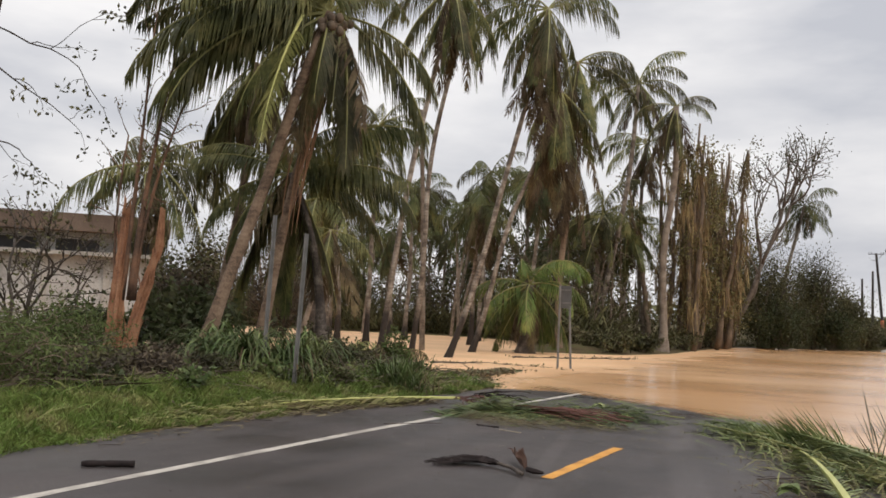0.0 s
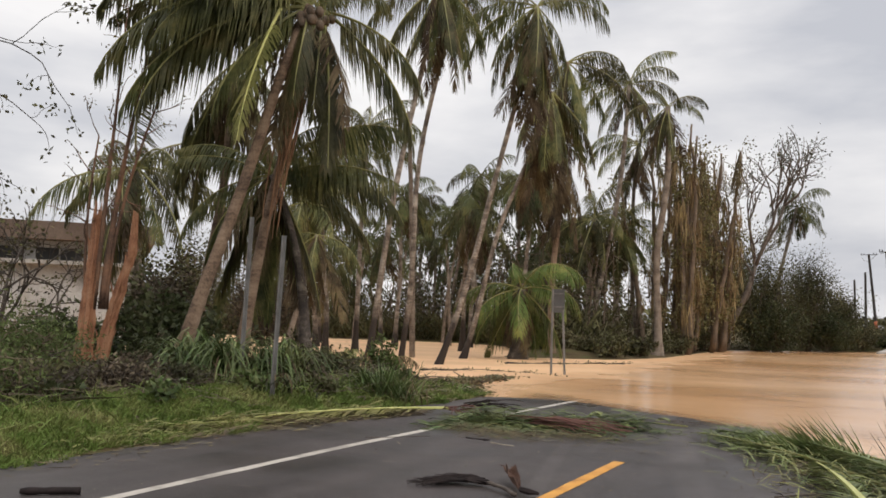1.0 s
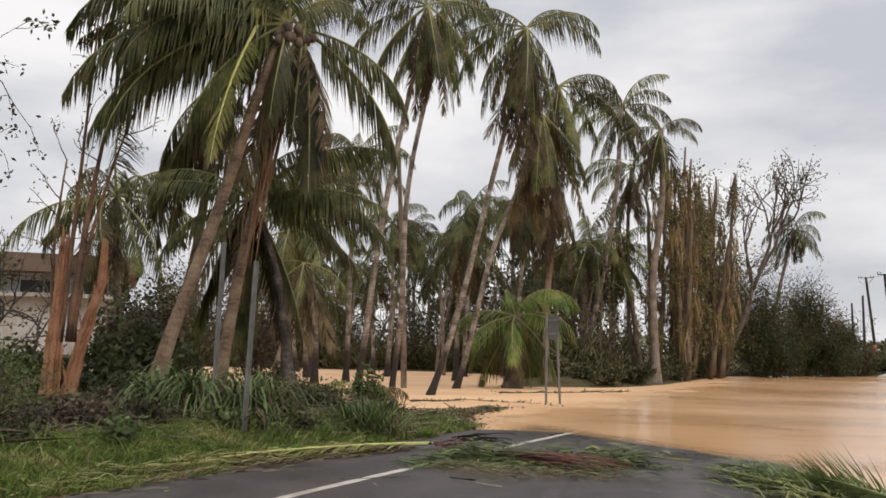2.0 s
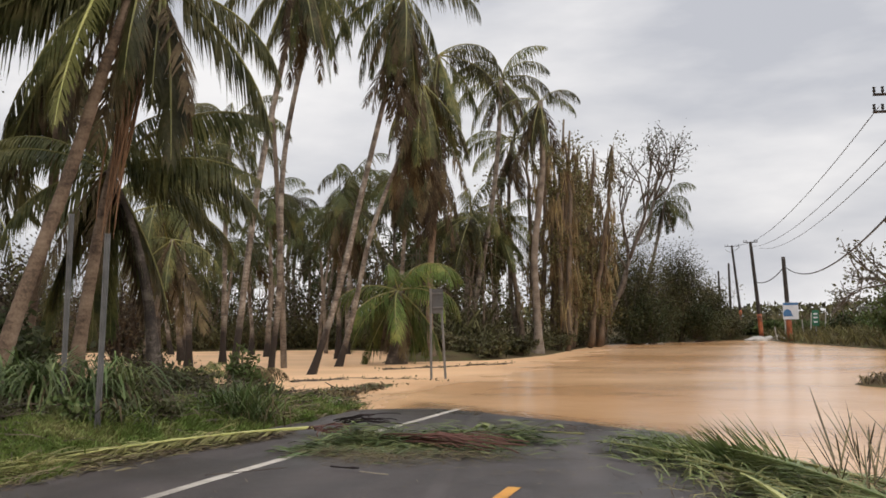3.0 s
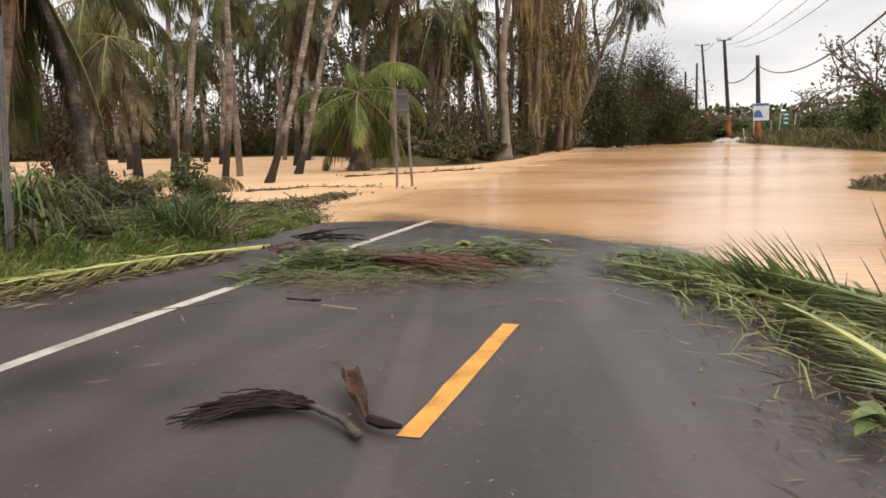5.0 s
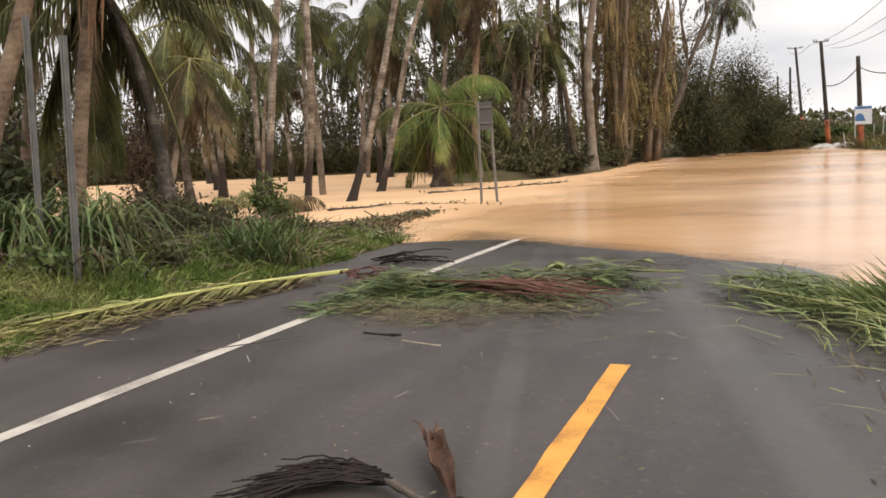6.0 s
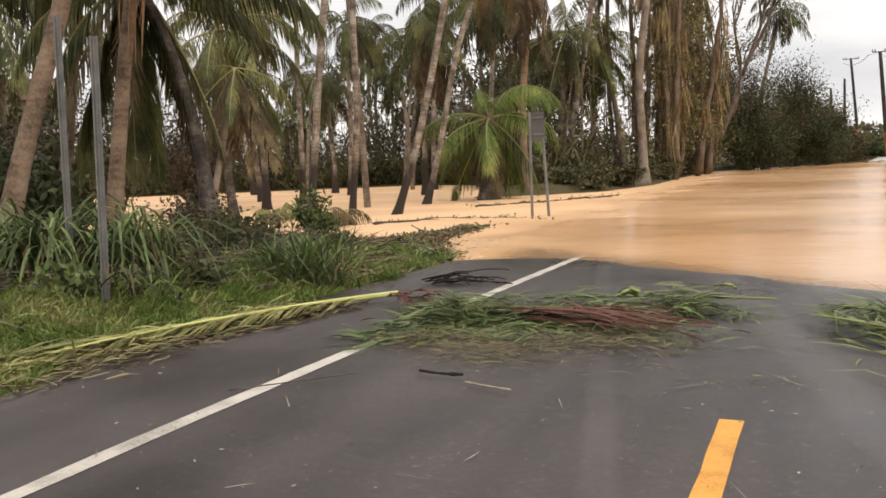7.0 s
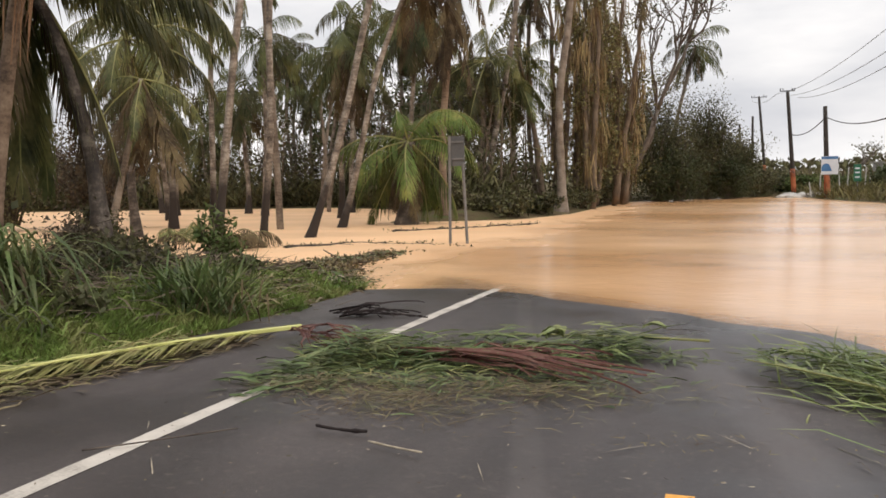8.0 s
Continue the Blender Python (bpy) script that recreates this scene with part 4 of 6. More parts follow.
palm((-16.9, 44.4, -0.3), (-16.75, 44.5, 3.5), M_TRUNK_D, YOUNG, 35, 17, 16, 0.3, label="young squat coconut palm with yellow-green arching fronds", size=0.92, low=0.6)

# palms along the back of the flood
rng = np.random.default_rng(5)
for x, y, h in [(-30.8, 66, 11.0), (-28.8, 68, 13.2), (-26, 69, 13.6), (-34.9, 68, 12.2), (-38.1, 72, 9.6), (-32.4, 74, 9.4), (-43, 70, 8.2), (-27.5, 70, 9.4), (-24, 63, 7.6), (-47, 72, 10.0), (-52, 69, 8.0), (-22.5, 68, 9.8), (-36, 76, 7.0), (-20, 66, 6.8), (-56, 73, 11.0), (-41, 75, 12.0), (-30, 72, 6.5), (-45, 66.5, 6.0)]:
    palm((x, y + 6, 0.2), (x + rng.normal(0, 1.0), y + 6 + rng.normal(0, 1.0), h), M_TRUNK, FARF, int(100 + h * 10 - x), 17, 4, 0.17, rng.normal(0, 0.03), group="grove palms", label="slender coconut palm with dark green fronds in the grove")
for x, y, h in [(-21.2, 40.9, 12.3), (-33, 69, 9.0), (-31, 66, 7.5), (-36.5, 67, 8.5), (-29, 62, 8.0), (-40, 66, 7.0)]:
    s = Shape()
    n = 14
    lean = rng.normal(0, 0.8, 2)
    s.tube(curve_points((x, y, -0.6), (x + lean[0] * 0.2, y + lean[1] * 0.2, h * 0.5), (x + lean[0], y + lean[1], h), n), np.linspace(0.16, 0.10, n), 8)
    tagged(part("palm_stump", s, M_TRUNK, smooth=True), "headless grey palm trunk snapped by the storm", "palm trunk", "snapped palm trunks")

# fuller grove: palms of middling height among the flooded trunks
for x, y, h in [(-30.5, 56, 10.5), (-34, 60, 8.0), (-23.5, 52, 8.6), (-21.5, 57, 11.5), (-37.5, 57, 11.8), (-42, 62, 9.5), (-26.5, 60, 12.5), (-48, 63, 12.0), (-33, 50, 7.0), (-29.5, 78, 14.5), (-41, 80, 13.5)]:
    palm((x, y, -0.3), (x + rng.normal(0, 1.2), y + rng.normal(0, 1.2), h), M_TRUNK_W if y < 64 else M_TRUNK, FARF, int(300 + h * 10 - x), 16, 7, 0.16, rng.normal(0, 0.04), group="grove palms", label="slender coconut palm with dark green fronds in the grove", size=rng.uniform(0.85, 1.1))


# ---- broadleaf growth ----
def grow(shape, rng, p, d, length, radius, depth, tips, wander=0.35, split=(2, 4), slot=0, gravity=0.0, shrink=0.68):
    """Branches by recursion; the ends of the twigs are collected in tips."""
    n = 5
    pts = [np.array(p, float)]
    d = unit(d)
    for i in range(n - 1):
        d = unit(d + rng.normal(0, wander * 0.35, 3) + np.array([0, 0, -gravity]))
        pts.append(pts[-1] + d * length / (n - 1))
    shape.tube(pts, np.linspace(radius, radius * 0.62, n), 6 if radius > 0.04 else 4, slot)
    if depth == 0:
        tips += [pts[-1], pts[2]]
        return
    for k in range(rng.integers(*split)):
        j = rng.integers(2, n)
        grow(shape, rng, pts[j], d + rng.normal(0, wander, 3) + np.array([0, 0, 0.15]), length * rng.uniform(shrink * 0.8, shrink * 1.15), radius * 0.58, depth - 1, tips, wander, split, slot, gravity, shrink)
    grow(shape, rng, pts[-1], d, length * shrink, radius * 0.6, depth - 1, tips, wander, split, slot, gravity, shrink)


def scatter_leaves(shape, rng, centres, count, spread, length, width, slot=0, down=0.2):
    c = np.asarray(centres)[rng.integers(len(centres), size=count)] + rng.normal(0, 1, (count, 3)) * spread
    a = rng.normal(0, 1, (count, 3)) + np.array([0, 0, -down])
    shape.leaves(c, a, rng.normal(0, 1, (count, 3)), length * rng.uniform(0.6, 1.3, count), width * rng.uniform(0.7, 1.2, count), slot)


def tree(name, base, height, radius, depth, leaves, leafmat, bark, seed, lean=(0, 0), spread=0.5, leaf=0.25, label="", category="tree", wander=0.5, first=0.35, group=""):
    rng = np.random.default_rng(seed)
    root = new(name)
    root.location = base
    tagged(root, label, category, group)
    s, tips = Shape(), []
    grow(s, rng, (0, 0, -0.3), (lean[0], lean[1], 1.0), height * first, radius, depth, tips, wander)
    part("trunk", s, bark, root, smooth=True)
    if leaves:
        f = Shape()
        scatter_leaves(f, rng, tips, leaves, spread, leaf, leaf * 0.32)
        part("crown", f, leafmat, root)
    return root


def shrub(name, base, size, leaves, leafmat, seed, leaf=0.14, label="", category="shrub", bark=None, stems=9, group="", hollow=0.35, ratio=0.30):
    """A bush: stems fanning out of the ground and leaves in clumps round their ends."""
    rng = np.random.default_rng(seed)
    root = new(name)
    root.location = base
    tagged(root, label, category, group)
    s, tips = Shape(), []
    sx, sy, sz = size
    for k in range(stems):
        a = rng.uniform(0, 6.28)
        q = rng.uniform(0.15, 1.0)
        end = np.array([np.cos(a) * sx * q, np.sin(a) * sy * q, sz * np.sqrt(max(0.05, 1 - 0.75 * q * q)) * rng.uniform(0.6, 1.05)])
        p = curve_points((end[0] * 0.15, end[1] * 0.15, -0.15), (end[0] * 0.45, end[1] * 0.45, end[2] * 0.75), end, 7)
        s.tube(p, np.linspace(0.022, 0.006, 7) * max(1.0, sz * 0.8), 4)
        for j in (2, 3, 4, 5, 6):
            tips.append(p[j])
            for _ in range(2):
                e2 = p[j] + rng.normal(0, 0.22, 3) * np.array([sx, sy, sz * 0.7])
                e2[2] = max(e2[2], 0.05)
                s.tube([p[j], (p[j] + e2) / 2 + rng.normal(0, 0.03, 3), e2], [0.010, 0.007, 0.003], 3)
                tips.append(e2)
    part("branchwork", s, bark or M_STEM, root)
    f = Shape()
    tips = np.array(tips)
    count = leaves
    c = tips[rng.integers(len(tips), size=count)] + rng.normal(0, 0.11, (count, 3)) * np.array([sx, sy, sz])
    c[:, 2] = np.maximum(c[:, 2], 0.02)
    f.leaves(c, rng.normal(0, 1, (count, 3)) + np.array([0, 0, 0.25]), rng.normal(0, 1, (count, 3)), leaf * rng.uniform(0.6, 1.4, count), leaf * ratio * rng.uniform(0.7, 1.2, count))
    part("foliage", f, leafmat, root)
    return root


# torn tree with stripped orange wood
def split_tree(base, seed=3):
    rng = np.random.default_rng(seed)
    root = tagged(new("broken_tree"), "storm-split tree with bark stripped to orange wood", "tree")
    root.location = base
    for k, (ox, oy, tx, ty, h, r) in enumerate([(0, 0, 0.12, 0.08, 3.2, 0.135), (0.26, 0.22, 0.52, 0.40, 2.9, 0.11), (0.36, 0.12, 0.42, 0.30, 2.0, 0.065)]):
        s = Shape()
        n = 26
        t = np.linspace(0, 1, n)
        pts = curve_points((ox, oy, -0.3), (ox + tx * 0.3, oy + ty * 0.3, h * 0.5), (ox + tx, oy + ty, h), n)
        sides = 24
        ang = np.linspace(0, 2 * np.pi, sides, endpoint=False)
        grooves = 1 + 0.26 * np.sin(ang * 5 + k) + 0.20 * np.sin(ang * 11 + 2)
        verts = []
        for i in range(n):
            rr = r * (1.35 - 0.70 * t[i]) * grooves * (1 + 0.05 * rng.normal(0, 1, sides))
            lift = (rng.uniform(0, 1.0, sides) if i == n - 1 else np.zeros(sides))
            verts += [(pts[i][0] + rr[j] * np.cos(ang[j]), pts[i][1] + rr[j] * np.sin(ang[j]), pts[i][2] + lift[j]) for j in range(sides)]
        s.add(verts, [(i * sides + j, i * sides + (j + 1) % sides, (i + 1) * sides + (j + 1) % sides, (i + 1) * sides + j) for i in range(n - 1) for j in range(sides)] + [tuple((n - 1) * sides + j for j in range(sides))])
        part("stripped_stem", s, M_STRIPPED, root)
        for m in range(9):
            a = rng.uniform(0, 6.28)
            z0 = rng.uniform(0.4, h * 0.95)
            p = np.array([np.interp(z0, pts[:, 2], pts[:, 0]), np.interp(z0, pts[:, 2], pts[:, 1]), z0]) + np.array([np.cos(a), np.sin(a), 0]) * r * 0.85
            q = p + np.array([np.cos(a) * 0.15, np.sin(a) * 0.15, rng.uniform(0.3, 0.9)])
            sp = Shape()
            sp.tube([p, (p + q) / 2, q], [0.03, 0.022, 0.004], 4)
            part("splinter", sp, M_STRIPPED, root)
    limbs, tips = Shape(), []
    for ex, ey, ez, r in [(0.45, 0.3, 8.4, 0.07), (0.95, 0.7, 8.2, 0.095), (1.2, 0.85, 6.8, 0.065), (0.1, 0.0, 5.6, 0.045)]:
        b0 = np.array([ex * 0.30, ey * 0.30, 1.5])
        p = curve_points(b0, (ex * 0.3 + rng.normal(0, 0.2), ey * 0.4, ez * 0.55), (ex, ey, ez), 12)
        limbs.tube(p, np.linspace(r, 0.02, 12), 6)
        for j in (5, 6, 7, 8, 9, 10, 11):
            grow(limbs, rng, p[j], rng.normal(0, 0.6, 3) + np.array([0, 0, 0.8]), 0.6, 0.016, 1, tips, 0.5, (1, 3))
    part("limb", limbs, M_LIMB, root, "thin bare limbs above the break", smooth=True)
    f = Shape()
    scatter_leaves(f, rng, tips, 260, 0.08, 0.10, 0.03)
    part("foliage", f, M_LEAF_Y, root)
    return root


split_tree((-17.1, 16.4, 0.3))

# bare tree at the verge whose twigs hang in from above
def bare_verge_tree(base, seed=8):
    rng = np.random.default_rng(seed)
    root = tagged(new("bare_tree"), "half-bare roadside tree with dark drooping twigs", "tree")
    root.location = base
    s, tips = Shape(), []
    trunk = curve_points((-0.6, -0.7, -0.3), (-0.5, -0.6, 4.0), (0.0, 0.0, 9.5), 14)
    s.tube(trunk, np.linspace(0.20, 0.09, 14), 9)
    for j, d, L in [(9, (0.75, 0.95, 0.25), 1.3), (10, (0.6, 0.8, 0.1), 1.6), (7, (0.2, 0.3, 0.1), 1.0), (12, (0.7, 0.9, 0.35), 1.5), (6, (-0.4, -0.6, 0.5), 1.5), (11, (-0.5, -0.5, 0.5), 1.5)]:
        grow(s, rng, trunk[j], d, L, 0.020, 2, tips, 0.55, (1, 3), gravity=0.10)
    part("trunk", s, M_BARK, root, smooth=True)
    f = Shape()
    scatter_leaves(f, rng, tips, 420, 0.10, 0.12, 0.035, down=0.9)
    part("foliage", f, M_LEAF_D, root)
    return root


bare_verge_tree((-16.3, 12.35, 0.3))

# straw-hung trees, dead trees and thicket on the far spit
def vine_tree(base, height, stems, seed, width=3.0, label=""):
    rng = np.random.default_rng(seed)
    root = tagged(new("vine_hung_tree"), label or "tall many-stemmed tree hung with dry straw-coloured vines", "tree", "vine-hung trees")
    root.location = base
    v, f = Shape(), Shape()
    for k in range(stems):
        x0, y0 = rng.normal(0, width * 0.25), rng.normal(0, width * 0.25)
        x1, y1 = x0 * 1.5 + rng.normal(0, 0.7), y0 * 1.5 + rng.normal(0, 0.7)
        h = height * rng.uniform(0.55, 1.0)
        p = curve_points((x0, y0, -0.3), ((x0 + x1) / 2, (y0 + y1) / 2, h * 0.5), (x1, y1, h), 14) + rng.normal(0, 0.06, (14, 3))
        s = Shape()
        s.tube(p, np.linspace(rng.uniform(0.15, 0.27), 0.07, 14), 7)
        part("stem", s, M_STEM, root, smooth=True)
        # torn vines and dead foliage hang in bunches, thickest near the broken tops
        for b in range(rng.integers(5, 9)):
            at = p[rng.integers(4, 14)] + rng.normal(0, 0.30, 3)
            m = rng.integers(14, 32)
            r0 = at + rng.normal(0, 0.16, (m, 3)) * np.array([1, 1, 2.0])
            v.blades(r0, np.stack([rng.normal(0, 0.13, m), rng.normal(0, 0.13, m), np.full(m, -1.0)], 1), rng.normal(0, 1, (m, 3)), rng.uniform(0.5, 2.4, m), rng.uniform(0.015, 0.05, m), np.zeros(m))
        for b in range(8):
            at = p[rng.integers(2, 14)] + rng.normal(0, 0.75, 3)
            scatter_leaves(f, rng, [at], rng.integers(30, 110), 0.36, 0.19, 0.07, down=0.6)
        e = -72 if k % 2 else -55
        for b in range(3 if k % 3 == 0 else 0):
            ob = part("dead_frond", DEAD[e][b % 2], None, root, at=tuple(p[-1]))
            ob.rotation_euler = (0, 0, rng.uniform(0, 6.28))
    part("hanging_vines", v, M_VINE, root, "dry straw-coloured hanging vines")
    part("foliage", f, M_LEAF_Y, root)
    return root


vine_tree((-13.0, 64.0, 0.1), 16.0, 9, 41)
vine_tree((-12.1, 68.5, 0.2), 17.0, 9, 42)
vine_tree((-11.0, 73.0, 0.2), 15.5, 8, 43)
tree("bare_tree", (-11.3, 76.0, 0.2), 25, 0.28, 4, 700, M_LEAF, M_BARK_G, 44, (0.12, 0.02), 0.30, 0.22, "tall half-bare grey tree with sparse leaves", first=0.30)
tree("bare_tree", (-8.4, 84.0, 0.2), 23, 0.26, 4, 4600, M_LEAF_Y, M_BARK_G, 47, (0.0, 0.0), 0.5, 0.18, "grey tree with thin olive crown", first=0.28)
for i, (x, y, sx, sy, sz, n) in enumerate([(-9.0, 82, 3.2, 3.6, 8.4, 13000), (-5.4, 87, 3.3, 3.8, 7.4, 13000), (-3.0, 90, 2.6, 3.2, 5.0, 8000), (-1.2, 93, 2.2, 2.8, 2.5, 4000), (-11.3, 78, 2.6, 3.0, 7.6, 9000), (-7.2, 80, 2.6, 2.4, 3.6, 7000), (-3.6, 86, 2.6, 2.4, 3.0, 6000)]):
    shrub("mangrove_shrub", (x, y, 0.05), (sx, sy, sz), int(n * 1.9), M_LEAF_D if i < 5 else M_LEAF, 50 + i, 0.16, "dense dark green shrub at the flood's edge", stems=30, group="flood-edge shrubs", bark=M_BARK_G)
for i, (x, y, sz) in enumerate([(-13.6, 50.0, 1.2), (-12.6, 53.0, 1.1), (-14.5, 54.0, 1.6), (-12.4, 59.5, 1.8), (-12.2, 62.5, 1.5), (-15.2, 51.5, 1.2), (-17.0, 53.0, 1.8), (-12.0, 71, 2.0)]):
    shrub("low_shrub", (x, y, 0.05), (1.4, 1.4, sz * 0.7), 1000, M_LEAF_D, 60 + i, 0.22, "low tangled green shrub on the spit", stems=10, group="low shrubs")

# twiggy trees that close the grove
rng = np.random.default_rng(83)
for i in range(12):
    x = -52 + i * 3.0 + rng.normal(0, 0.8)
    y = np.interp(x, [-75, -46, -33, -26, -21, -15.5], [68, 72, 74, 69, 60, 58]) + rng.uniform(1, 9)
    tree("grove_tree", (x, y, 0.1), rng.uniform(9, 14), 0.12, 3, 420, M_LEAF_D if i % 2 else M_LEAF, M_BARK_G, 500 + i, (rng.normal(0, 0.1), 0), 0.45, 0.34, "thin storm-torn tree with brown-green leaves in the grove", first=0.36, group="grove trees", wander=0.55)

# thicket behind the flood: one mass that nobody could count
rng = np.random.default_rng(77)
thicket_stems, thicket_leaf, tips = Shape(), Shape(), []
for k in range(420):
    x = rng.uniform(-75, -15.5)
    back = np.interp(x, [-75, -46, -33, -26, -21, -15.5], [67, 71, 73, 68, 58, 56])
    y = back + rng.exponential(7.0) + 0.5
    h = rng.uniform(2.5, 9.0) * (0.7 + 0.3 * rng.random())
    lean = rng.normal(0, 0.12, 2) * h
    p = curve_points((x, y, 0.0), (x + lean[0] * 0.2, y + lean[1] * 0.2, h * 0.5), (x + lean[0], y + lean[1], h), 6)
    thicket_stems.tube(p, np.linspace(rng.uniform(0.05, 0.12), 0.02, 6), 5)
    for j in (1, 2, 3, 4, 5):
        tips.append(p[j])
        e = p[j] + rng.normal(0, 0.9, 3)
        thicket_stems.tube([p[j], (p[j] + e) / 2, e], [0.03, 0.02, 0.008], 3)
        tips += [e, (p[j] + e) / 2]
tips = np.array(tips)
low = tips[tips[:, 2] < 4.5]
scatter_leaves(thicket_leaf, rng, low, 36000, 0.9, 0.46, 0.055, down=0.9)
scatter_leaves(thicket_leaf, rng, tips, 11000, 0.55, 0.36, 0.06)
m = 16000
fx = rng.uniform(-78, -15.0, m)
fy = np.interp(fx, [-75, -46, -33, -26, -21, -15], [66.5, 70.0, 72.0, 66.5, 56, 54]) + rng.exponential(3.0, m)
thicket_leaf.blades(np.stack([fx, fy, rng.uniform(0.0, 2.4, m) * rng.random(m)], 1), np.stack([rng.normal(0, 0.5, m), rng.normal(0, 0.5, m), np.ones(m)], 1), rng.normal(0, 1, (m, 3)), rng.uniform(0.5, 1.5, m), rng.uniform(0.03, 0.08, m), rng.uniform(0.1, 0.7, m))
thicket = tagged(new("thicket"), "dark tangled undergrowth behind the flooded grove", "undergrowth", kind="stuff")
part("branchwork", thicket_stems, M_STEM, thicket)
part("foliage", thicket_leaf, M_LEAF_D, thicket)

# ---- verge growth ----
shrub("feathery_shrub", (-12.6, 9.6, 0.35), (1.8, 1.5, 1.15), 6500, M_LEAF_F, 81, 0.10, "soft feathery green roadside shrub", stems=26, group="verge shrubs", ratio=0.14)
shrub("feathery_shrub", (-14.4, 12.2, 0.35), (1.7, 1.5, 1.25), 6500, M_LEAF_F, 82, 0.10, "soft feathery green roadside shrub", stems=26, group="verge shrubs", ratio=0.14)
shrub("feathery_shrub", (-13.6, 7.2, 0.35), (2.0, 1.8, 1.5), 7000, M_LEAF_F, 83, 0.10, "soft feathery green roadside shrub", stems=24, group="verge shrubs", ratio=0.14)
shrub("broadleaf_shrub", (-17.4, 19.4, 0.3), (1.7, 1.6, 1.8), 4200, M_LEAF, 84, 0.20, "dark glossy broadleaf shrub under the palms", stems=20, group="verge shrubs")
shrub("broadleaf_shrub", (-20.0, 18.2, 0.3), (2.0, 1.8, 1.3), 3000, M_LEAF, 85, 0.20, "dark glossy broadleaf shrub under the palms", stems=20, group="verge shrubs")
for i, (x, y, sx, sz) in enumerate([(-21.6, 23.6, 1.5, 2.4), (-22.6, 24.9, 1.7, 3.2), (-30.5, 41.0, 2.6, 4.6), (-34.5, 40.0, 2.8, 5.2)]):
    shrub("tall_shrub", (x, y, 0.25), (sx, sx, sz), 5200, M_LEAF_D if i % 2 else M_BRUSH, 210 + i, 0.17, "tall storm-torn brown and olive shrub behind the palms", stems=26, group="tall shrubs", bark=M_BARK)
shrub("broadleaf_shrub", (-15.2, 23.3, 0.0), (0.5, 0.5, 0.65), 500, M_LEAF, 86, 0.17, "small leafy shrub beside a dark palm trunk", stems=12, group="verge shrubs")
shrub("broadleaf_shrub", (-12.6, 22.6, 0.0), (0.45, 0.42, 1.15), 800, M_LEAF_F, 88, 0.16, "small bright green shrub near the flood", stems=9, ratio=0.2, group="verge shrubs")
for i, (x, y, sx, sz) in enumerate([(-15.2, 21.9, 0.7, 0.7), (-14.6, 14.6, 1.6, 0.4), (-16.0, 13.6, 1.8, 0.6), (-17.5, 10.5, 2.2, 1.5), (-19.5, 14.5, 2.4, 1.4), (-22, 20, 2.4, 1.2), (-21.0, 23.6, 1.6, 1.2), (-11.9, 19.0, 0.9, 0.7), (-13.2, 20.4, 0.7, 0.5), (-12.4, 12.9, 0.9, 0.6), (-14.6, 17.6, 0.9, 0.5), (-15.3, 22.5, 0.6, 0.9), (-13.6, 14.2, 1.2, 0.35), (-12.6, 11.2, 1.1, 0.8), (-15.6, 15.6, 1.3, 0.35), (-16.6, 17.4, 1.2, 0.4), (-12.0, 14.0, 0.7, 0.45)]):
    shrub("dry_brush", (x, y, 0.3), (sx, sx, sz), 1300, M_BRUSH if i % 3 == 0 else M_LEAF_D, 90 + i, 0.10, "tangle of bare brown twigs and torn leaves", stems=26, group="dry brush", bark=M_BARK)
for i, (x, y, h) in enumerate([(-24, 19, 6.0), (-27, 22, 6.5), (-22.5, 15.5, 5.5), (-30, 24, 7), (-34, 30, 7), (-25, 12, 6.5)]):
    tree("bare_tree", (x, y, 0.3), h * 1.2, 0.08, 3, 160, M_LEAF_D, M_BARK, 110 + i, (rng.normal(0, 0.1), 0), 0.25, 0.16, "small storm-stripped bare tree with dark branches", first=0.32, group="bare trees", wander=0.6)

for i, (x, y) in enumerate([(-10.9, 14.6), (-10.4, 16.3), (-11.4, 17.9), (-10.7, 12.2), (-11.6, 10.9), (-12.1, 19.9), (-10.3, 18.6), (-11.1, 20.8), (-12.8, 18.2)]):
    shrub("verge_weed", (x, y, gz(x, y)), (0.38, 0.34, 0.34), 260, M_LEAF if i % 3 else M_STRAP, 140 + i, 0.13, "low broad-leaved weed among the verge grass", "weed", stems=7, group="verge weeds")

grass = Shape()
rng = np.random.default_rng(21)
m = 120000
gx_, gy_ = -9.0 - rng.beta(1.2, 2.4, m) * 4.6, rng.uniform(3.0, 24.0, m)
d = shore_distance(gx_, gy_)
bare = smooth01((gy_ - 20.0) / 2.5) * smooth01((2.4 - d) / 1.6)
ok = (d > 0.25) & (rng.random(m) > 0.85 * bare) & (gx_ < -9.15 + 0.25 * rough(gx_, gy_, 1.6) - 0.05)
gx_, gy_ = gx_[ok], gy_[ok]
m = len(gx_)
zz = ground_z(gx_, gy_)
tuft = 0.55 + 0.45 * np.abs(rough(gx_, gy_, 2.2))
grass.blades(np.stack([gx_, gy_, zz - 0.02], 1), np.stack([rng.normal(0, 0.45, m), rng.normal(0, 0.45, m), np.ones(m)], 1), rng.normal(0, 1, (m, 3)), rng.uniform(0.09, 0.30, m) * tuft, rng.uniform(0.005, 0.011, m), rng.uniform(0.1, 0.6, m))
m = 2600
tx_, ty_ = -9.4 - rng.beta(1.3, 1.6, m) * 4.6, rng.uniform(4.0, 23.0, m)
ok = shore_distance(tx_, ty_) > 0.3
tx_, ty_ = tx_[ok], ty_[ok]
m = len(tx_)
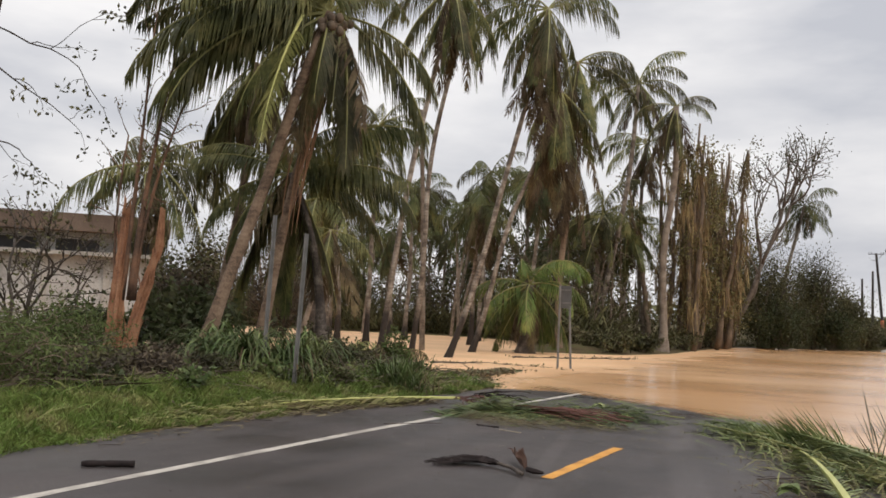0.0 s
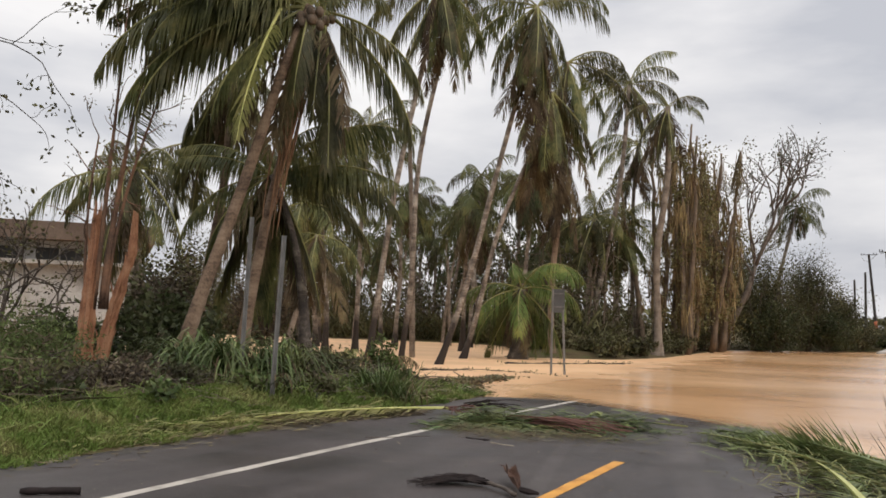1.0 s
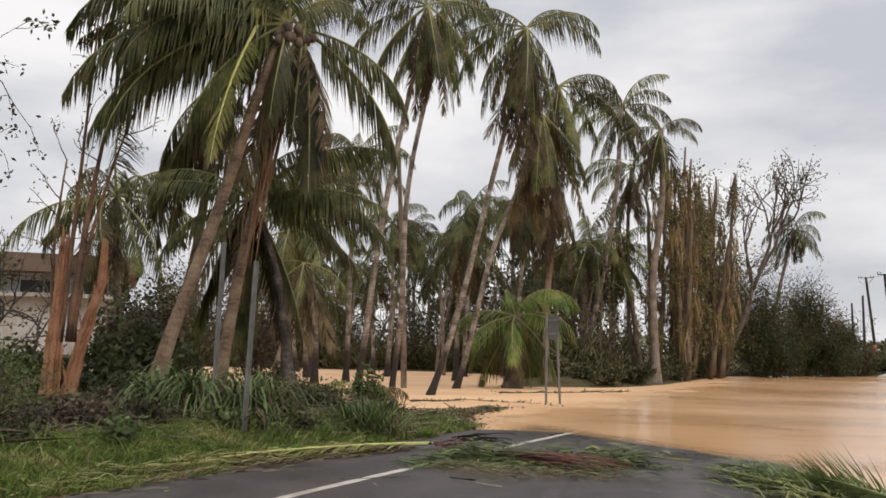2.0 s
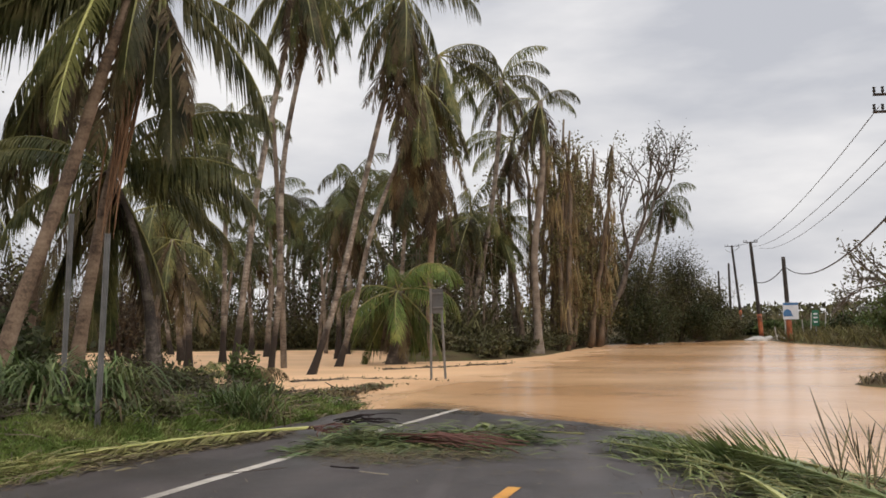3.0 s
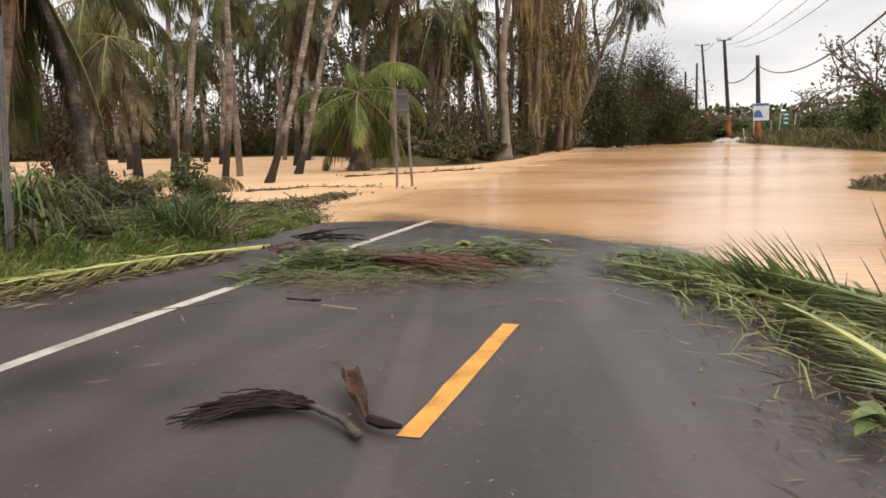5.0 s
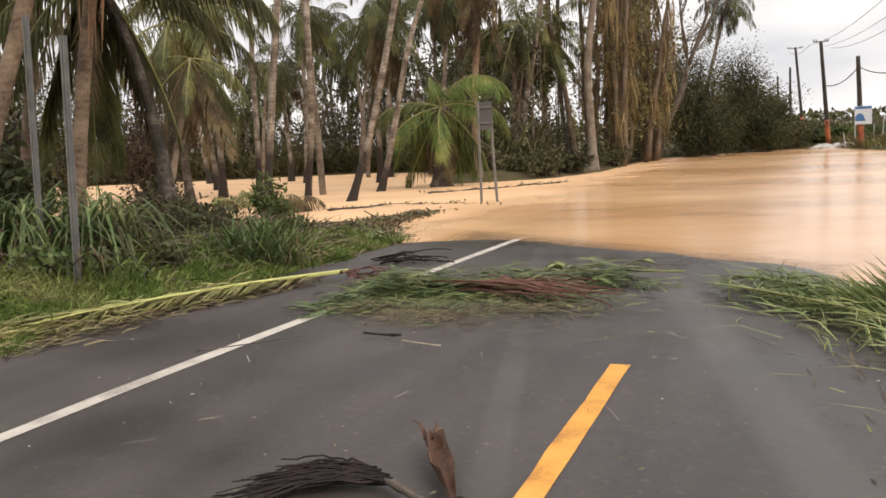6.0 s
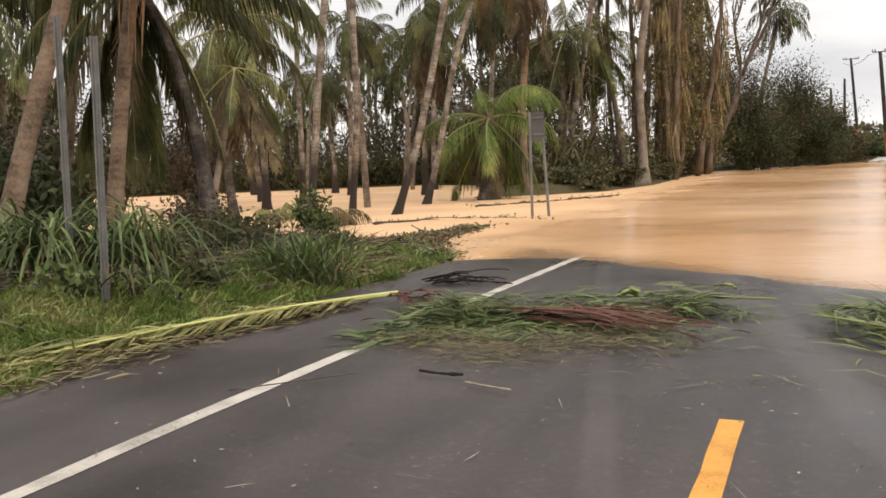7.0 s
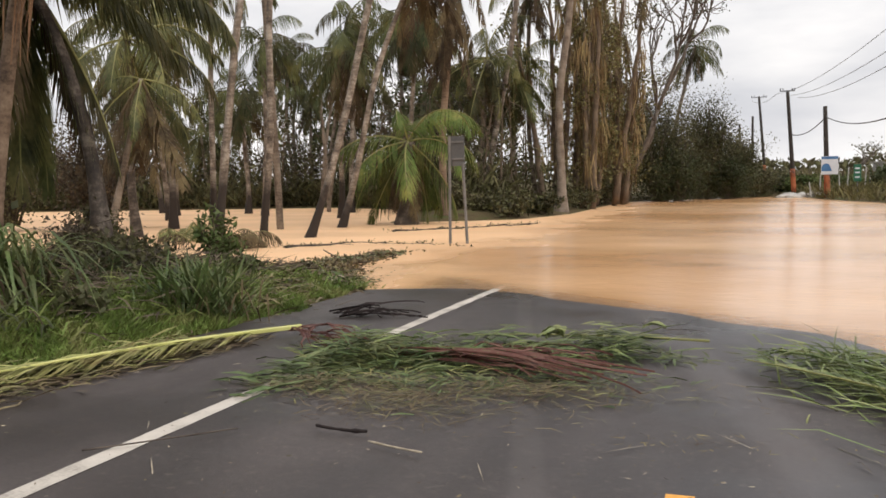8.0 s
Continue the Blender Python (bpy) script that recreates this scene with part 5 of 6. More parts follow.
grass.blades(np.stack([tx_, ty_, ground_z(tx_, ty_)], 1), np.stack([rng.normal(0, 0.5, m), rng.normal(0, 0.5, m), np.ones(m)], 1), rng.normal(0, 1, (m, 3)), rng.uniform(0.25, 0.6, m), rng.uniform(0.006, 0.012, m), rng.uniform(0.3, 0.9, m))
tagged(part("grass", grass, M_GRASS), "rough bright green grass along the road verge", "grass", kind="stuff")

litter_verge = Shape()
m = 9000
lx, ly = rng.uniform(-22, -11.2, m), rng.uniform(4, 27, m)
d = shore_distance(lx, ly)
ok = d > -0.3
lx, ly = lx[ok], ly[ok]
m = len(lx)
litter_verge.blades(np.stack([lx, ly, ground_z(lx, ly) + rng.uniform(0, 0.2, m)], 1), np.stack([rng.normal(0, 1, m), rng.normal(0, 1, m), rng.uniform(-0.1, 0.6, m)], 1), rng.normal(0, 1, (m, 3)), rng.uniform(0.2, 0.7, m), rng.uniform(0.006, 0.018, m), rng.uniform(0, 0.4, m))
tagged(part("verge_litter", litter_verge, M_BRUSH), "dead leaves and sticks strewn over the verge", "litter", kind="stuff")


# ---- fallen fronds and road debris ----
def lay(name, root_at, heading, length, mats, seed, label, category="palm frond", group="fallen fronds", elev=3, bend=6, pairs=60, leaf=0.75, lift=0.0, tilt=0.0, lying=True, droop=0.3, wide=0.022, ragged=0.1, one_side=False, rib_scale=None):
    rib, blades = frond_shape(seed, length, elev, bend, pairs, leaf, droop, ragged, wide * 4.2 / length, lying, one_side, True, rib_scale)
    ob = new(name)
    part("midrib", rib, mats[0], ob)
    tagged(part("leaflet_mass", blades, mats[1], ob), kind="stuff")
    x, y, z = root_at
    ob.location = (x, y, z + (road_z(x, y).item() if x > -2.5 else 0.0))
    ob.rotation_euler = (radians(tilt), 0, radians(heading))
    tagged(ob, label, category, group)
    return ob


G_MATS, Y_MATS = [M_MIDRIB_Y, M_FALLEN], [M_MIDRIB_Y, M_FALLEN_Y]
# heap at the road's edge beside the water
HEAP = "fallen green palm frond heaped at the road edge"
lay("fallen_frond", (-0.45, 9.6, 0.12), 99, 4.0, G_MATS, 301, "fallen green palm frond with bright yellow midrib on asphalt", leaf=0.8, pairs=70, rib_scale=1.25, wide=0.016)
R_MATS = [M_FALLEN, M_FALLEN]
for i, (x, y, z, turn, size) in enumerate([(-0.2, 12.2, 0.08, 118, 5.2), (0.2, 12.8, 0.12, 124, 5.2), (0.6, 11.4, 0.14, 117, 5.4), (0.9, 12.9, 0.10, 129, 5.2), (0.4, 11.0, 0.22, 112, 4.8),
                                           (0.9, 14.0, 0.02, 138, 4.4), (0.3, 9.6, 0.10, 92, 4.4)]):
    lay("fallen_frond", (x, y, z), turn, size, R_MATS if i % 3 else [M_RACHIS, M_FALLEN], 330 + i, HEAP, leaf=0.85, pairs=64, wide=0.014, ragged=0.2)
UP = "torn palm frond resting on edge with upright leaflets"
lay("fallen_frond", (-0.45, 14.1, 0.14), 142, 1.7, R_MATS, 306, UP, tilt=80, wide=0.010, leaf=0.78, lying=False, droop=0.16, elev=2, bend=4, ragged=0.15, one_side=True)
lay("fallen_frond", (-0.35, 14.5, 0.12), 152, 2.3, R_MATS, 309, UP, tilt=66, wide=0.010, leaf=0.75, lying=False, droop=0.16, elev=2, bend=4, ragged=0.25, one_side=True)
lay("fallen_frond", (-0.9, 14.6, 0.12), 160, 1.5, R_MATS, 307, UP, tilt=78, wide=0.009, leaf=0.55, lying=False, droop=0.16, elev=2, bend=4, ragged=0.3, one_side=True, pairs=30)
# frond along the opposite edge of the road
lay("fallen_frond", (-8.05, 17.25, 0.03), 249, 5.4, Y_MATS, 311, "long yellowing palm frond lying along the road edge", leaf=0.62, wide=0.019, pairs=140)
lay("fallen_frond", (-8.9, 15.4, 0.05), 250, 4.4, [M_FALLEN_Y, M_FALLEN_Y], 312, "yellowing palm frond lying along the road edge", leaf=0.58, wide=0.019, pairs=130)
lay("fallen_frond", (-9.4, 13.4, 0.05), 262, 3.8, [M_FALLEN_Y, M_FALLEN_Y], 313, "yellowing palm frond lying along the road edge", leaf=0.5, wide=0.019, pairs=110)
# debris across the lane
def tangle(name, spots, n, length, width, mat, seed, label, heading=None, height=0.22, kind=""):
    """A loose heap of bent strips: spots are (x, y, spread x, spread y) and shares are even."""
    rng = np.random.default_rng(seed)
    s = Shape()
    for cx, cy, sx, sy in spots:
        k = n // len(spots)
        x, y = rng.normal(cx, sx, k), rng.normal(cy, sy, k)
        near = np.exp(-0.5 * (((x - cx) / sx) ** 2 + ((y - cy) / sy) ** 2))
        a = rng.uniform(0, 6.28, k) if heading is None else np.radians(heading) + rng.normal(0, 0.5, k) + np.pi * (rng.random(k) > 0.5)
        z = np.maximum(np.where(x < -9.2, ground_z(x, y), road_z(x, y)), WATER) + 0.01 + height * near * rng.random(k)
        s.blades(np.stack([x, y, z], 1), np.stack([np.cos(a), np.sin(a), rng.uniform(0.0, 0.45, k)], 1), np.stack([rng.normal(0, 0.5, k), rng.normal(0, 0.5, k), np.ones(k)], 1), rng.uniform(*length, k), rng.uniform(*width, k), rng.uniform(0.1, 0.45, k))
    return tagged(part(name, s, mat), label, "plant debris", kind=kind)


CROSS = [(-6.65, 15.75, 0.24, 0.16), (-6.1, 15.9, 0.30, 0.16), (-5.3, 16.1, 0.40, 0.18), (-4.5, 16.7, 0.38, 0.16)]
tangle("leaf_heap", CROSS, 1500, (0.12, 0.42), (0.004, 0.013), M_FALLEN_D, 401, "heap of crushed green palm leaflets across the lane", None, 0.30, "stuff")
tangle("leaf_heap", CROSS, 900, (0.15, 0.5), (0.004, 0.011), M_FALLEN, 411, "fresh green palm leaflets on top of the debris", 15, 0.38, "stuff")
tangle("leaf_heap", [(-6.5, 15.0, 0.35, 0.28), (-5.6, 15.1, 0.5, 0.28), (-4.7, 15.6, 0.5, 0.25)], 800, (0.08, 0.30), (0.003, 0.010), M_FALLEN_D, 412, "flattened green leaflets at the foot of the debris", None, 0.07, "stuff")
tangle("leaf_heap", [(-6.6, 14.75, 0.35, 0.18), (-5.75, 14.35, 0.36, 0.26), (-5.0, 15.0, 0.6, 0.2)], 2300, (0.07, 0.26), (0.0012, 0.0035), M_LITTER, 402, "scattered yellowing palm leaflets across the lane", None, 0.08, "stuff")
tangle("leaf_heap", [(-6.3, 15.0, 0.5, 0.3), (-5.2, 15.4, 0.7, 0.4)], 420, (0.08, 0.26), (0.0015, 0.005), M_FALLEN_Y, 413, "straw-yellow leaf shreds across the lane", None, 0.12, "stuff")
BANK = [(-9.9, 22.4, 0.25, 0.4), (-10.6, 23.2, 0.35, 0.35), (-11.4, 24.2, 0.4, 0.4), (-12.1, 25.2, 0.35, 0.5), (-11.9, 26.6, 0.3, 0.6), (-11.6, 28.2, 0.2, 0.6), (-13.0, 24.4, 0.5, 0.25), (-14.4, 24.8, 0.6, 0.25), (-10.0, 20.8, 0.25, 0.6)]
tangle("leaf_bank", BANK, 3600, (0.05, 0.24), (0.006, 0.03), M_LITTER, 414, "brown flood-washed leaves and mud at the water's edge", None, 0.14, "stuff")
tangle("leaf_bank", BANK, 1700, (0.06, 0.28), (0.006, 0.03), M_FALLEN_D, 415, "torn green leaves washed up at the water's edge", None, 0.16, "stuff")
tangle("leaf_bank", BANK[:5], 260, (0.04, 0.14), (0.008, 0.03), M_PALE, 416, "pale leaf scraps washed up at the water's edge", None, 0.16, "stuff")
tangle("twig_heap", [(-15.2, 21.9, 0.45, 0.4), (-14.6, 21.6, 0.3, 0.3), (-16.0, 22.2, 0.4, 0.4)], 700, (0.25, 0.9), (0.004, 0.014), M_BRUSH, 417, "brown fibre and twigs heaped round a palm's foot", None, 0.75, "stuff")
tangle("twig_heap", [(0.6, 12.6, 0.5, 0.8), (1.3, 11.8, 0.4, 0.8), (1.6, 13.2, 0.5, 0.7)], 1700, (0.2, 0.7), (0.004, 0.012), M_LITTER, 418, "matted brown and olive straw behind the fallen fronds", 110, 0.34, "stuff")
tangle("leaf_heap", [(-6.95, 15.2, 0.22, 0.45), (-7.0, 16.4, 0.25, 0.45)], 450, (0.12, 0.45), (0.006, 0.018), M_FALLEN_D, 406, "crushed green leaflets over the white edge line", 20, 0.12, "stuff")
tangle("leaf_heap", [(-2.3, 16.5, 0.3, 0.4), (-1.7, 15.5, 0.4, 0.5), (-1.2, 14.4, 0.45, 0.5), (-0.6, 13.4, 0.4, 0.5), (0.0, 12.6, 0.4, 0.5)], 1700, (0.4, 0.9), (0.005, 0.012), M_FALLEN, 407, "loose pile of green palm leaflets at the road edge", 122, 0.22, "stuff")
tangle("leaf_heap", [(-0.4, 11.6, 0.5, 0.8), (-0.9, 12.8, 0.5, 0.8), (-1.4, 14.6, 0.5, 0.6)], 420, (0.3, 0.8), (0.004, 0.009), M_FALLEN_Y, 408, "loose yellowing palm leaflets at the road edge", 110, 0.28, "stuff")
tangle("leaf_heap", [(-11.0, 19.2, 0.7, 0.8), (-10.7, 17.0, 0.5, 0.8), (-12.0, 21.2, 0.9, 0.8), (-11.6, 12.6, 0.9, 0.9), (-12.6, 10.6, 0.9, 1.0)], 1500, (0.2, 0.8), (0.005, 0.014), M_BRUSH, 409, "brown twigs and dead leaves caught in the verge grass", None, 0.35, "stuff")
tangle("leaf_heap", [(-9.25, 14.0, 0.18, 0.8), (-9.5, 12.4, 0.2, 0.8), (-9.6, 10.8, 0.18, 0.8), (-8.9, 15.4, 0.2, 0.6)], 1300, (0.12, 0.42), (0.004, 0.012), M_FALLEN_Y, 403, "straw-yellow palm leaflets matted along the road edge", 70, 0.22, "stuff")
tangle("leaf_heap", [(-8.75, 15.2, 0.12, 0.7), (-9.0, 13.6, 0.14, 0.8), (-9.2, 11.8, 0.14, 0.9), (-8.45, 16.2, 0.1, 0.4)], 1300, (0.08, 0.4), (0.003, 0.010), M_LITTER, 410, "brown straw washed along the road edge", 70, 0.08, "stuff")
tangle("leaf_heap", [(-0.9, 11.0, 0.35, 0.6), (-0.6, 12.6, 0.4, 0.7), (-1.2, 13.4, 0.4, 0.6)], 800, (0.08, 0.35), (0.003, 0.009), M_BRUSH, 404, "matted brown twigs under the fallen fronds", 110, 0.14, "stuff")
tangle("leaf_heap", [(-10.2, 20.6, 0.5, 0.8), (-10.8, 22.4, 0.6, 0.8), (-11.6, 24.0, 0.8, 0.5), (-9.7, 19.0, 0.3, 0.8)], 900, (0.15, 0.5), (0.006, 0.02), M_LITTER, 405, "flood-washed leaves and sticks at the water's edge", None, 0.15, "stuff")
lay("fallen_frond", (-3.5, 17.55, -0.02), 190, 2.6, [M_RACHIS, M_FALLEN_D], 321, "crushed green palm frond lying across the lane", leaf=0.4)


def sheath(points, width, seed, label, mat=None):
    """A bundle of torn fibrous strips."""
    rng = np.random.default_rng(seed)
    root = tagged(new("torn_sheath"), label, "palm sheath", "torn sheaths")
    pts = np.array(points, float)
    for k in range(16):
        s = Shape()
        off = rng.normal(0, width * 1.3, 3) * np.array([1, 1, 0.3])
        p = curve_points(pts[0] + (pts[2] - pts[0]) * rng.uniform(0, 0.35) + off * 0.6, pts[1] + off * 1.5, pts[2] + (pts[0] - pts[2]) * rng.uniform(0, 0.5) + off * 1.6 + rng.normal(0, 0.13, 3) * np.array([1, 1, 0.2]), 8)
        p += rng.normal(0, 0.016, (8, 3)) * np.array([1, 1, 0.5])
        p[:, 2] = np.maximum(p[:, 2], road_z(p[:, 0], p[:, 1]) + 0.014)
        run = np.gradient(p, axis=0)
        flat = np.cross(run, np.array([0, 0, 1.0]) + rng.normal(0, 0.4, 3))
        flat /= np.linalg.norm(flat, axis=1)[:, None] + 1e-9
        w = (np.linspace(1.0, 0.25, 8) * rng.uniform(0.006, 0.030))[:, None]
        th = np.array([0, 0, 0.005])
        band = np.stack([p - flat * w, p + th * 2.4, p + flat * w, p - th], 1).reshape(-1, 3)
        s.add(band, [(4 * a + c, 4 * a + (c + 1) % 4, 4 * a + 4 + (c + 1) % 4, 4 * a + 4 + c) for a in range(7) for c in range(4)] + [(3, 2, 1, 0), (28, 29, 30, 31)])
        part("strip", s, mat or M_SHEATH, root)
    return root


sheath([(-8.0, 17.0, 0.05), (-7.4, 16.6, 0.16), (-6.6, 15.9, 0.05)], 0.10, 1, "red-brown torn palm sheath on the asphalt")
sheath([(-6.4, 16.0, 0.06), (-5.2, 15.8, 0.14), (-3.8, 15.3, 0.03)], 0.12, 2, "red-brown torn palm sheath across the lane")
sheath([(-5.6, 16.2, 0.08), (-4.8, 15.8, 0.10), (-4.2, 15.5, 0.03)], 0.08, 3, "red-brown torn palm sheath across the lane")
sheath([(-8.3, 18.6, -0.03), (-7.7, 18.9, 0.06), (-7.2, 19.0, -0.04)], 0.08, 4, "dark torn palm sheath on wet asphalt", M_BLACK)

# small leaves and straw on the asphalt
rng = np.random.default_rng(31)
straw = Shape()


def strew(n, cx, cy, sx, sy, l0, l1, w0, w1):
    x, y = rng.normal(cx, sx, n), rng.normal(cy, sy, n)
    ok = (x > -9.3) & (x < -0.3)
    x, y = x[ok], y[ok]
    k = len(x)
    a = rng.uniform(0, 6.28, k)
    straw.blades(np.stack([x, y, road_z(x, y) + rng.uniform(0.008, 0.03, k)], 1), np.stack([np.cos(a), np.sin(a), rng.uniform(0, 0.12, k)], 1), np.stack([rng.normal(0, 0.3, k), rng.normal(0, 0.3, k), np.ones(k)], 1), rng.uniform(l0, l1, k), rng.uniform(w0, w1, k), rng.uniform(0, 0.05, k))


strew(360, -5.7, 14.4, 0.8, 0.3, 0.05, 0.2, 0.0012, 0.004)
strew(260, -4.6, 15.3, 0.8, 0.35, 0.05, 0.22, 0.0015, 0.005)
strew(420, -1.0, 11.4, 0.3, 1.2, 0.03, 0.16, 0.002, 0.007)
strew(400, -9.0, 11.5, 0.25, 3.0, 0.05, 0.3, 0.004, 0.012)
strew(650, -5.0, 11.0, 2.6, 4.0, 0.008, 0.04, 0.002, 0.006)
strew(200, -2.6, 11.0, 1.0, 2.4, 0.010, 0.05, 0.002, 0.007)
strew(70, -3.6, 13.9, 0.25, 0.12, 0.03, 0.12, 0.0015, 0.005)
tagged(part("road_litter", straw, M_LITTER), "bits of straw and torn leaf on the asphalt", "litter", kind="stuff")

# pale scraps of leaf and bark on the asphalt
straw = Shape()
strew(330, -5.0, 11.0, 2.6, 3.4, 0.010, 0.05, 0.002, 0.007)
strew(90, -6.0, 14.6, 1.0, 0.4, 0.02, 0.08, 0.0015, 0.006)
strew(16, -5.5, 12.0, 2.0, 2.0, 0.15, 0.4, 0.002, 0.005)
tagged(part("pale_scraps", straw, M_PALE), "pale scraps of leaf and bark on the asphalt", "litter", kind="stuff")


def flower_stalk():
    """A dead palm flower stalk: a grey stem and a broom of dark strands."""
    rng = np.random.default_rng(61)
    root = tagged(new("dead_flower_stalk"), "dark dry palm flower stalk like a broom on asphalt", "palm stalk")
    root.location = (-3.79, 9.74, 0.02)
    s = Shape()
    stem = curve_points((0, 0, 0.012), (-0.26, 0.30, 0.03), (-0.58, 0.46, 0.035), 12) + rng.normal(0, 0.004, (12, 3))
    s.tube(stem, np.linspace(0.026, 0.016, 12) * (1 + 0.12 * rng.normal(0, 1, 12)), 8)
    part("stem", s, M_STALK, root, smooth=True)
    for k in range(90):
        b = Shape()
        p0 = stem[11 - k % 3] + rng.normal(0, 0.012, 3)
        side = rng.normal(0, 0.10)
        far = rng.uniform(0.55, 1.0)
        end = np.array([-0.58 - 0.66 * far, 0.46 - 0.30 * far + side * 1.5, 0.008 + abs(rng.normal(0, 0.012))])
        mid = np.array([-0.86, 0.43 + side, 0.03 + abs(rng.normal(0, 0.03))])
        wave = curve_points(p0, mid, end, 9) + rng.normal(0, 0.010, (9, 3)) * np.array([1, 1, 0.5])
        wave[:, 2] = np.maximum(wave[:, 2], 0.004)
        b.tube(wave, np.linspace(0.0085, 0.0035, 9) * rng.uniform(0.7, 1.25), 4)
        part("strand", b, M_BLACK, root)


def spathe():
    """A dry boat-shaped flower sheath."""
    root = tagged(new("dry_spathe"), "dry brown boat-shaped palm spathe on asphalt", "palm spathe")
    root.location = (-3.82, 9.95, 0.03)
    s = Shape()
    n, k = 14, 7
    verts = []
    for i in range(n):
        t = i / (n - 1)
        w = (0.058 * np.sin(np.pi * t) ** 1.1 + 0.006) * (1 + 0.16 * np.sin(17 * t + 1))
        for j in range(k):
            a = np.pi * (j / (k - 1)) - np.pi / 2
            verts.append((-0.46 * t + w * np.sin(a), 0.82 * t, 0.01 + 0.15 * np.sin(np.pi * t) * (1 - np.cos(a)) * (0.7 + 0.35 * np.sin(11 * t + 2.1 * j)) + 0.05 * t * t))
    outer = np.array(verts)
    inner = outer + np.array([0, 0, 0.014])
    f1 = [(i * k + j, i * k + j + 1, (i + 1) * k + j + 1, (i + 1) * k + j) for i in range(n - 1) for j in range(k - 1)]
    off = n * k
    f2 = [tuple(q + off for q in reversed(fc)) for fc in f1]
    rim = [(i * k, (i + 1) * k, (i + 1) * k + off, i * k + off) for i in range(n - 1)] + [(i * k + k - 1, i * k + k - 1 + off, (i + 1) * k + k - 1 + off, (i + 1) * k + k - 1) for i in range(n - 1)]
    s.add(np.concatenate([outer, inner]), f1 + f2 + rim)
    part("shell", s, M_SPATHE, root, smooth=True)
    c = Shape()
    c.tube([(0.0, 0.02, 0.02), (0.10, -0.03, 0.015), (0.22, -0.05, 0.012)], [0.03, 0.035, 0.015], 6)
    part("stub", c, M_BLACK, root)
    for dx, dy in ((-0.05, 0.05), (0.05, 0.02)):
        e = Shape()
        e.tube([(-0.40 + dx * 0.4, 0.70, 0.06), (-0.45 + dx, 0.82, 0.10), (-0.52 + dx * 1.6, 0.88 + dy, 0.09)], [0.016, 0.010, 0.003], 4)
        part("curled_tip", e, M_SPATHE, root)


flower_stalk()
spathe()


def stick(p0, p1, r, mat, label, seed):
    rng = np.random.default_rng(seed)
    s = Shape()
    p = curve_points(p0, (np.array(p0) + p1) / 2 + rng.normal(0, 0.03, 3) * np.array([1, 1, 0.2]), p1, 9)
    s.tube(p, r * (1 + 0.15 * rng.normal(0, 1, 9)), 7)
    return tagged(part("stick", s, mat, smooth=True), label, "stick", "sticks")


stick((-7.83, 7.30, 0.035), (-7.40, 7.62, 0.035), 0.034, M_BLACK, "short dark wet stick on asphalt", 1)
stick((-5.52, 13.27, 0.012), (-5.10, 13.13, 0.012), 0.007, M_PALE, "thin pale stick on asphalt", 2)
stick((-6.0, 13.5, 0.02), (-5.6, 13.45, 0.02), 0.012, M_BLACK, "thin dark stick on asphalt", 3)
stick((-1.5, 11.2, 0.02), (-0.9, 11.6, 0.05), 0.010, M_STALK, "thin pale stick at the road edge", 4)
stick((-7.2, 12.6, 0.02), (-6.5, 13.3, 0.02), 0.006, M_STALK, "thin pale stick on asphalt", 5)


def leaf_sprig(at, seed, label, size=0.2, n=6):
    rng = np.random.default_rng(seed)
    root = tagged(new("leaf_sprig"), label, "leaf sprig", "leaf sprigs")
    root.location = at
    s = Shape()
    s.tube([(0, 0, 0.01), (0.2, -0.03, 0.03), (0.42, -0.05, 0.012)], [0.006, 0.005, 0.004], 5)
    part("twig", s, M_STALK, root)
    for k in range(n):
        f = Shape()
        a = rng.uniform(2.0, 4.4)
        w, L = size * 0.24, size * rng.uniform(0.8, 1.2)
        pts = []
        for i in range(6):
            t = i / 5
            ww = w * np.sin(np.pi * min(1, t * 0.95 + 0.03)) ** 0.8
            c = np.array([np.cos(a), np.sin(a), 0]) * L * t
            sd = np.array([-np.sin(a), np.cos(a), 0]) * ww
            z = 0.02 + 0.05 * np.sin(np.pi * t) + 0.01 * k
            pts += [c - sd + [0, 0, z + 0.015], c + [0, 0, z], c + sd + [0, 0, z + 0.015]]
        f.add(pts, [(3 * i + j, 3 * i + j + 1, 3 * i + j + 4, 3 * i + j + 3) for i in range(5) for j in range(2)])
        part("leaf", f, M_FALLEN, root)
    return root


leaf_sprig((-1.0, 10.4, 0.01), 5, "sprig of broad green leaves on asphalt", 0.24)
leaf_sprig((-4.0, 18.55, road_z(-4.0, 18.55).item() + 0.01), 6, "dark broad leaf lying on wet asphalt", 0.30, 2)
leaf_sprig((-4.9, 16.9, 0.06), 7, "sprig of dark broad leaves among the debris", 0.24)

# frond clumps standing on the verge
def frond_clump(at, seed, count, label, size=1.6, spikes=False, mats=None):
    rng = np.random.default_rng(seed)
    root = tagged(new("frond_clump"), label, "palm fronds", "frond clumps")
    root.location = at
    for k in range(count):
        e = rng.uniform(55, 85) if not spikes else rng.uniform(65, 88)
        sh = frond_shape(seed * 50 + k, size * rng.uniform(0.8, 1.2), e, 120 if not spikes else 35, 26, 0.55 * size / 1.6, 0.7 if not spikes else 0.1, 0.1, 0.045)
        ob = part("frond", sh, mats or [M_RACHIS, M_FALLEN], root)
        ob.location = (rng.normal(0, 0.25), rng.normal(0, 0.25), -0.1)
        ob.rotation_euler = (0, 0, rng.uniform(0, 6.28))
    return root


